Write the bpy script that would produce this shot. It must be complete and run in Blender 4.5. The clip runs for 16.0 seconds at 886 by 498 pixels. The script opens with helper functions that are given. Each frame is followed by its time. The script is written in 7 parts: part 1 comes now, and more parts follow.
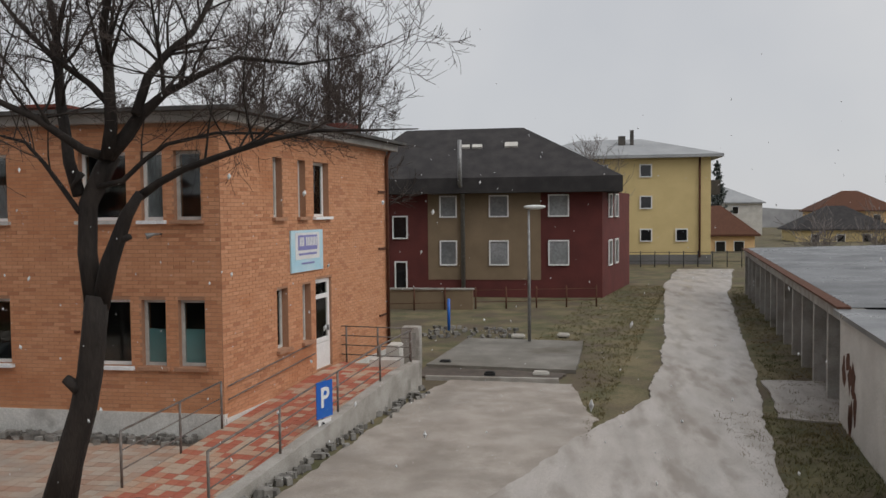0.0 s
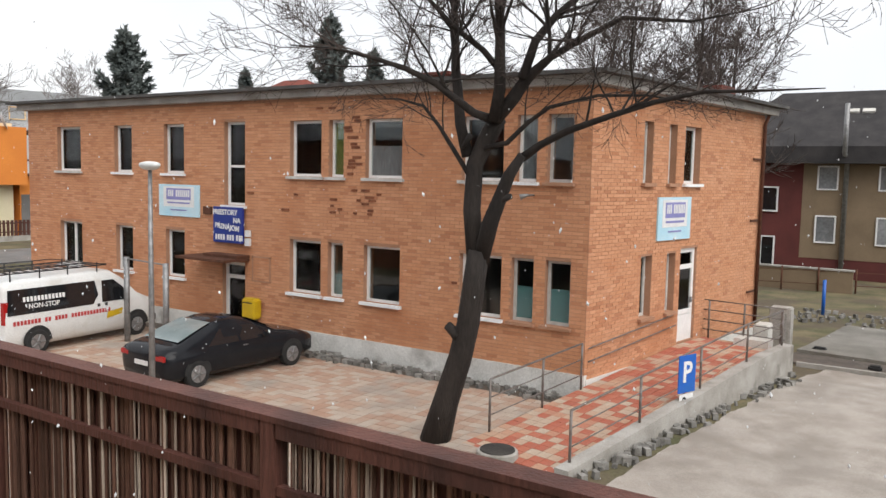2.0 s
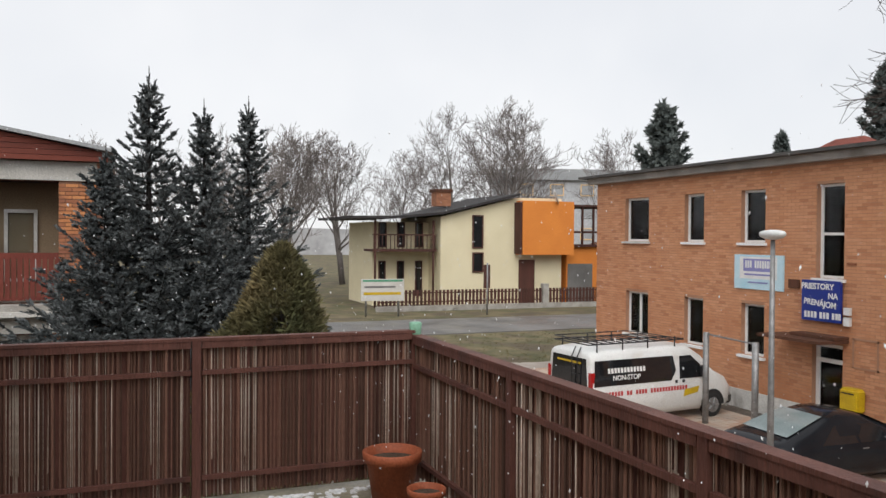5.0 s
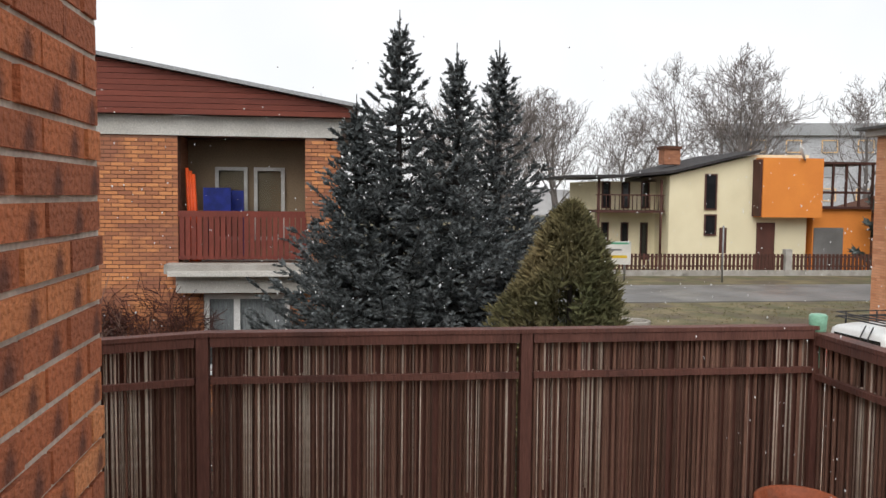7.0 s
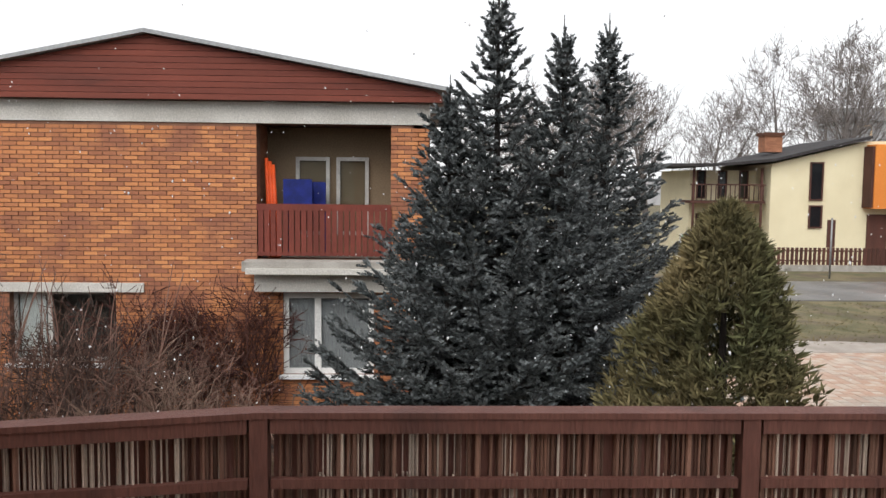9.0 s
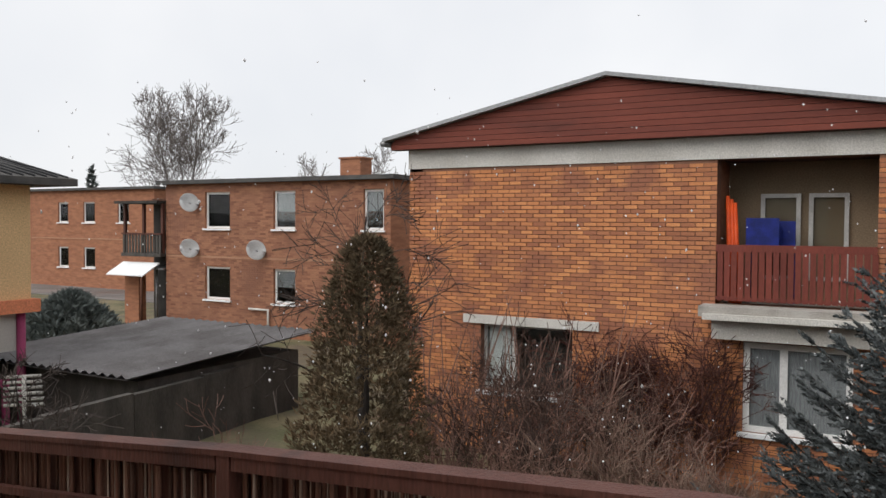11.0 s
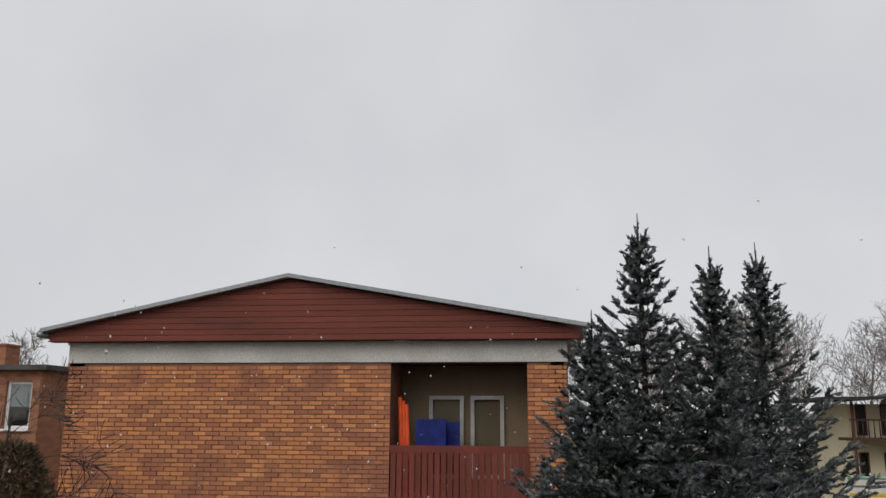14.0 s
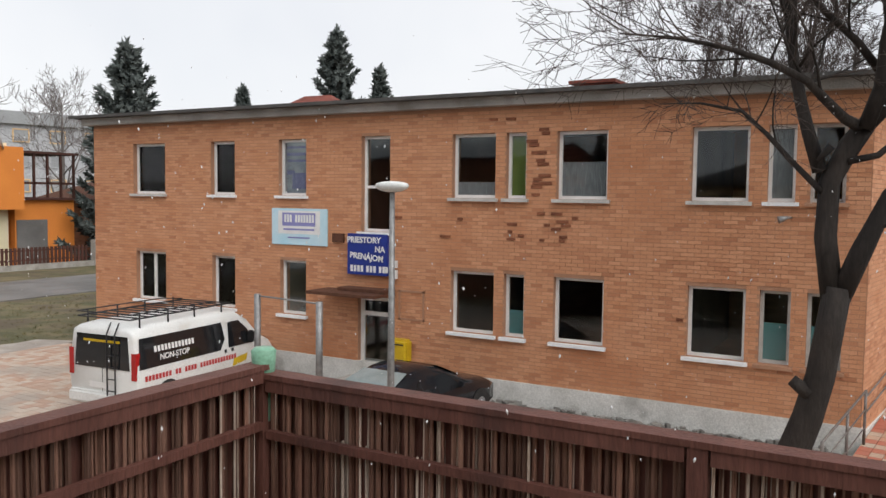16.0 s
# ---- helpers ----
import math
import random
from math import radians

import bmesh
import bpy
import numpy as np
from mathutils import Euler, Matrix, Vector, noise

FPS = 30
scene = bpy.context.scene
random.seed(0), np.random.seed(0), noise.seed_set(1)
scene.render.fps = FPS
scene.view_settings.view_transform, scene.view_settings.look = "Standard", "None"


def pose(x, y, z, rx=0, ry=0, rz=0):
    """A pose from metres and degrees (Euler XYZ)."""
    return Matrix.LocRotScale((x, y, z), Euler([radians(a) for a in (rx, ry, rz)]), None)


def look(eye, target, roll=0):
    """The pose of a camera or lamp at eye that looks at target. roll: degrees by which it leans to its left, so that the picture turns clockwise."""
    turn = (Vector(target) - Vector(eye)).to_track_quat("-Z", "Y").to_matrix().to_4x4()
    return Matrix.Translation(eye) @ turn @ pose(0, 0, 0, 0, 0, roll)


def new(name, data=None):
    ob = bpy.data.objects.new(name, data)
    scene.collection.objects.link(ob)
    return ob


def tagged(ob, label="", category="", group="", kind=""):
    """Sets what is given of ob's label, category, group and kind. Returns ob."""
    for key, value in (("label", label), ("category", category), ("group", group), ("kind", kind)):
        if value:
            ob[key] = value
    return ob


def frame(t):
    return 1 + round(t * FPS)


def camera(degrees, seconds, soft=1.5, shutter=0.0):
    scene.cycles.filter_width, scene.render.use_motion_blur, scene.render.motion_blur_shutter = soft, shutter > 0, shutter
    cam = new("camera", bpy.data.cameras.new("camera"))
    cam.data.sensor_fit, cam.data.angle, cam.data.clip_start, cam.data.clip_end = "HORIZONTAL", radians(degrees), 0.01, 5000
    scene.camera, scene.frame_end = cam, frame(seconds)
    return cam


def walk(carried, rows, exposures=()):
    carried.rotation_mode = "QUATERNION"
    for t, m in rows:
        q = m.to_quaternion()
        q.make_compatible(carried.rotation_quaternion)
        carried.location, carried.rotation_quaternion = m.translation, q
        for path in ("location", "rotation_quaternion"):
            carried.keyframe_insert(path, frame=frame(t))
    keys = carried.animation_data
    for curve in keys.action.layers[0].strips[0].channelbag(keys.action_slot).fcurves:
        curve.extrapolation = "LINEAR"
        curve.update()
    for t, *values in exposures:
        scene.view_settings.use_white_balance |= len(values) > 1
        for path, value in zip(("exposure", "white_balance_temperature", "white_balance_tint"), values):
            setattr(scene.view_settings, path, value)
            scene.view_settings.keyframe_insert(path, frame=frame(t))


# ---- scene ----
cam = camera(57.0, 16.0)
PATH = [
    (0, (0.777, 0.027, 5.017), (0.454, 1.998, 4.925), -0.6),
    (0.5, (0.787, 0.035, 5.015), (0.130, 1.922, 4.913), -0.2),
    (1, (0.703, 0.040, 4.985), (0.025, 1.919, 4.879), 0.5),
    (1.5, (0.608, -0.010, 5.005), (-0.235, 1.798, 4.870), 1.2),
    (2, (0.351, 0.085, 4.990), (-0.747, 1.747, 4.811), 1.2),
    (2.5, (0.069, 0.078, 4.979), (-1.211, 1.596, 4.742), 0.5),
    (3, (-0.385, 0.003, 4.988), (-1.750, 1.447, 4.756), -0.4),
    (3.5, (-0.755, -0.007, 4.989), (-2.314, 1.242, 4.891), 0.4),
    (4, (-1.196, -0.067, 4.978), (-2.924, 0.937, 4.908), 0.5),
    (4.5, (-1.688, -0.165, 4.995), (-3.479, 0.719, 4.899), 0.4),
    (5, (-2.165, -0.228, 4.976), (-4.02, 0.52, 4.948), 0.4),
    (5.2, (-2.355, -0.268, 4.972), (-4.236, 0.409, 4.945), 0.9),
    (7.5, (-4.273, -0.682, 4.942), (-6.256, -0.476, 4.775), 0.6),
    (8, (-4.665, -0.665, 5.017), (-6.647, -0.481, 4.82), 1.4),
    (8.5, (-5.054, -0.708, 4.998), (-7.04, -0.521, 4.853), 1.7),
    (9, (-5.275, -0.786, 5.008), (-7.268, -0.72, 4.849), 0.6),
    (9.5, (-5.612, -0.856, 4.982), (-7.589, -1.12, 4.834), -0.2),
    (10, (-5.82, -0.901, 4.942), (-7.696, -1.594, 4.912), 0.3),
    (10.2, (-5.823, -0.903, 4.941), (-7.637, -1.744, 4.947), -0.2),
    (12.5, (-5.822, -0.905, 4.945), (-7.526, -1.948, 4.843), 0.7),
    (13, (-5.779, -0.812, 4.948), (-7.663, -1.421, 5.229), 1.0),
    (13.5, (-5.649, -0.976, 5.026), (-7.562, -1.396, 5.43), 0.8),
    (14, (-5.688, -0.966, 5.073), (-7.632, -1.205, 5.481), 0.3),
    (14.5, (-5.863, -0.877, 5.093), (-7.737, -0.197, 5.247), -0.6),
    (15, (-5.847, -0.741, 5.031), (-7.414, 0.502, 5.049), -0.8),
    (15.5, (-5.762, -0.554, 4.956), (-6.971, 1.034, 4.832), 0.9),
    (16, (-5.725, -0.471, 4.928), (-6.711, 1.264, 4.799), 0.7),
]
EXPOSURES = [(0, -0.35), (0.5, -0.15), (1, 0.15), (2, 0.45), (2.5, 0.62), (3, 0.55), (3.5, 0.3), (4, 0.15), (5, 0.2), (7.5, 0.45), (8.5, 0.6), (9.0, 0.55), (9.5, 0.42), (10, 0.25), (12.5, 0.18), (13, 0.08), (13.5, -0.05), (14, -0.25), (14.5, 0.0), (15, 0.35), (16, 0.25)]
walk(cam, [(row[0], look(*row[1:])) for row in PATH], exposures=EXPOSURES)

# ---- world and light ----
SUN_TURN = radians(114)
world = bpy.data.worlds.new("overcast_sky")
scene.world = world
world.use_nodes = True
wt = world.node_tree
bg = wt.nodes["Background"]
sky = wt.nodes.new("ShaderNodeTexSky")
sky.sky_type, sky.sun_disc, sky.sun_elevation, sky.sun_rotation = "NISHITA", False, radians(38), SUN_TURN
clear = wt.nodes.new("ShaderNodeMixRGB")
clear.blend_type, clear.inputs[0].default_value, clear.inputs[2].default_value = "MULTIPLY", 1, (0.1, 0.1, 0.1, 1)
wt.links.new(sky.outputs[0], clear.inputs[1])
wc = wt.nodes.new("ShaderNodeTexCoord")
wn = wt.nodes.new("ShaderNodeTexNoise")
wn.inputs["Scale"].default_value, wn.inputs["Detail"].default_value = 2.2, 4
wt.links.new(wc.outputs["Generated"], wn.inputs["Vector"])
wr = wt.nodes.new("ShaderNodeValToRGB")
wr.color_ramp.elements[0].position, wr.color_ramp.elements[0].color = 0.3, (0.70, 0.72, 0.76, 1)
wr.color_ramp.elements[1].position, wr.color_ramp.elements[1].color = 0.7, (0.86, 0.86, 0.87, 1)
wt.links.new(wn.outputs["Fac"], wr.inputs[0])
cover = wt.nodes.new("ShaderNodeMixRGB")
cover.inputs[0].default_value = 0.93
wt.links.new(clear.outputs[0], cover.inputs[1])
wt.links.new(wr.outputs[0], cover.inputs[2])
wt.links.new(cover.outputs[0], bg.inputs[0])
bg.inputs[1].default_value = 1.0
sun_data = bpy.data.lights.new("sun", "SUN")
sun_data.energy, sun_data.angle, sun_data.color = 2.1, radians(60), (1.0, 0.97, 0.93)
sun = new("sun", sun_data)
sun.matrix_world = look((22, -10, 26), (0, 0, 0))

# ---- materials ----


def mat(name, c1, c2, scale=4.0, rough=0.8, bump=0.25, fine=60.0, vary=0.0, island=False, metal=0.0, spec=0.3, dark=None, dark_scale=0.8, dark_at=0.62, stretch=None, r2=None, ramp=None):
    """A surface with a coarse and a fine variation, patches of wear, and a shift from piece to piece."""
    m = bpy.data.materials.new(name)
    m.use_nodes = True
    nt = m.node_tree
    b = nt.nodes["Principled BSDF"]
    b.inputs["Metallic"].default_value, b.inputs["Roughness"].default_value = metal, rough
    b.inputs["Specular IOR Level"].default_value = spec
    tc = nt.nodes.new("ShaderNodeTexCoord")
    vec = tc.outputs["Object"]
    if stretch:
        mp = nt.nodes.new("ShaderNodeMapping")
        mp.inputs["Scale"].default_value = stretch
        nt.links.new(vec, mp.inputs[0])
        vec = mp.outputs[0]

    def tex(sc, detail=5.0):
        n = nt.nodes.new("ShaderNodeTexNoise")
        n.inputs["Scale"].default_value, n.inputs["Detail"].default_value = sc, detail
        nt.links.new(vec, n.inputs["Vector"])
        return n.outputs["Fac"]

    def mix(kind, fac, a, bb):
        n = nt.nodes.new("ShaderNodeMixRGB")
        n.blend_type = kind
        for k, v in ((0, fac), (1, a), (2, bb)):
            if isinstance(v, (int, float)):
                n.inputs[k].default_value = v
            elif isinstance(v, tuple):
                n.inputs[k].default_value = (*v, 1)
            else:
                nt.links.new(v, n.inputs[k])
        return n.outputs[0]

    def ramp_of(src, stops, kind="LINEAR"):
        r = nt.nodes.new("ShaderNodeValToRGB")
        r.color_ramp.interpolation = kind
        while len(r.color_ramp.elements) < len(stops):
            r.color_ramp.elements.new(0.5)
        for e, (p, c) in zip(r.color_ramp.elements, stops):
            e.position, e.color = p, (*c, 1)
        nt.links.new(src, r.inputs[0])
        return r.outputs[0]

    coarse = tex(scale)
    if island:
        piece = nt.nodes.new("ShaderNodeNewGeometry").outputs["Random Per Island"]
    else:
        piece = nt.nodes.new("ShaderNodeObjectInfo").outputs["Random"]
    if ramp:
        col = ramp_of(piece, ramp)
        col = mix("MIX", ramp_of(coarse, [(0.35, (0, 0, 0)), (0.65, (0.35, 0.35, 0.35))]), col, c2)
    else:
        col = mix("MIX", ramp_of(coarse, [(0.35, (0, 0, 0)), (0.65, (1, 1, 1))]), c1, c2)
    if vary:
        col = mix("MULTIPLY", 1.0, col, ramp_of(piece, [(0, (1 - vary,) * 3), (1, (1 + vary * 0.6,) * 3)]))
    grain = tex(fine, 3)
    col = mix("MULTIPLY", 1.0, col, ramp_of(grain, [(0.25, (0.72, 0.72, 0.72)), (0.75, (1.15, 1.15, 1.15))]))
    if dark:
        col = mix("MIX", ramp_of(tex(dark_scale, 6), [(dark_at - 0.06, (0, 0, 0)), (dark_at + 0.1, (0.85, 0.85, 0.85))]), col, dark)
    nt.links.new(col, b.inputs["Base Color"])
    if r2 is not None:
        rr = ramp_of(tex(scale * 0.6), [(0.4, (rough,) * 3), (0.6, (r2,) * 3)])
        nt.links.new(rr, b.inputs["Roughness"])
    if bump:
        bp = nt.nodes.new("ShaderNodeBump")
        bp.inputs["Strength"].default_value, bp.inputs["Distance"].default_value = bump, 0.02
        nt.links.new(grain, bp.inputs["Height"])
        nt.links.new(bp.outputs[0], b.inputs["Normal"])
    return m


def glass_mat(name, tint=(0.85, 0.88, 0.88)):
    m = bpy.data.materials.new(name)
    m.use_nodes = True
    nt = m.node_tree
    nt.nodes.remove(nt.nodes["Principled BSDF"])
    out = nt.nodes["Material Output"]
    tr, gl = nt.nodes.new("ShaderNodeBsdfTransparent"), nt.nodes.new("ShaderNodeBsdfGlossy")
    tr.inputs[0].default_value, gl.inputs["Roughness"].default_value = (*tint, 1), 0.03
    fr, mx = nt.nodes.new("ShaderNodeFresnel"), nt.nodes.new("ShaderNodeMixShader")
    fr.inputs[0].default_value = 1.5
    nt.links.new(fr.outputs[0], mx.inputs[0])
    nt.links.new(tr.outputs[0], mx.inputs[1])
    nt.links.new(gl.outputs[0], mx.inputs[2])
    nt.links.new(mx.outputs[0], out.inputs[0])
    return m


ORANGE = [(0.0, (0.43, 0.19, 0.105)), (0.25, (0.55, 0.27, 0.15)), (0.75, (0.59, 0.30, 0.17)), (1.0, (0.64, 0.335, 0.195))]
PATCHY = [(0.0, (0.33, 0.135, 0.08)), (0.3, (0.44, 0.185, 0.095)), (0.6, (0.56, 0.23, 0.10)), (1.0, (0.67, 0.295, 0.125))]
BROWN = [(0.0, (0.20, 0.09, 0.06)), (0.4, (0.31, 0.145, 0.09)), (1.0, (0.40, 0.195, 0.115))]
DEEP = [(0.0, (0.32, 0.11, 0.06)), (0.35, (0.52, 0.165, 0.075)), (0.75, (0.63, 0.22, 0.09)), (1.0, (0.70, 0.29, 0.125))]
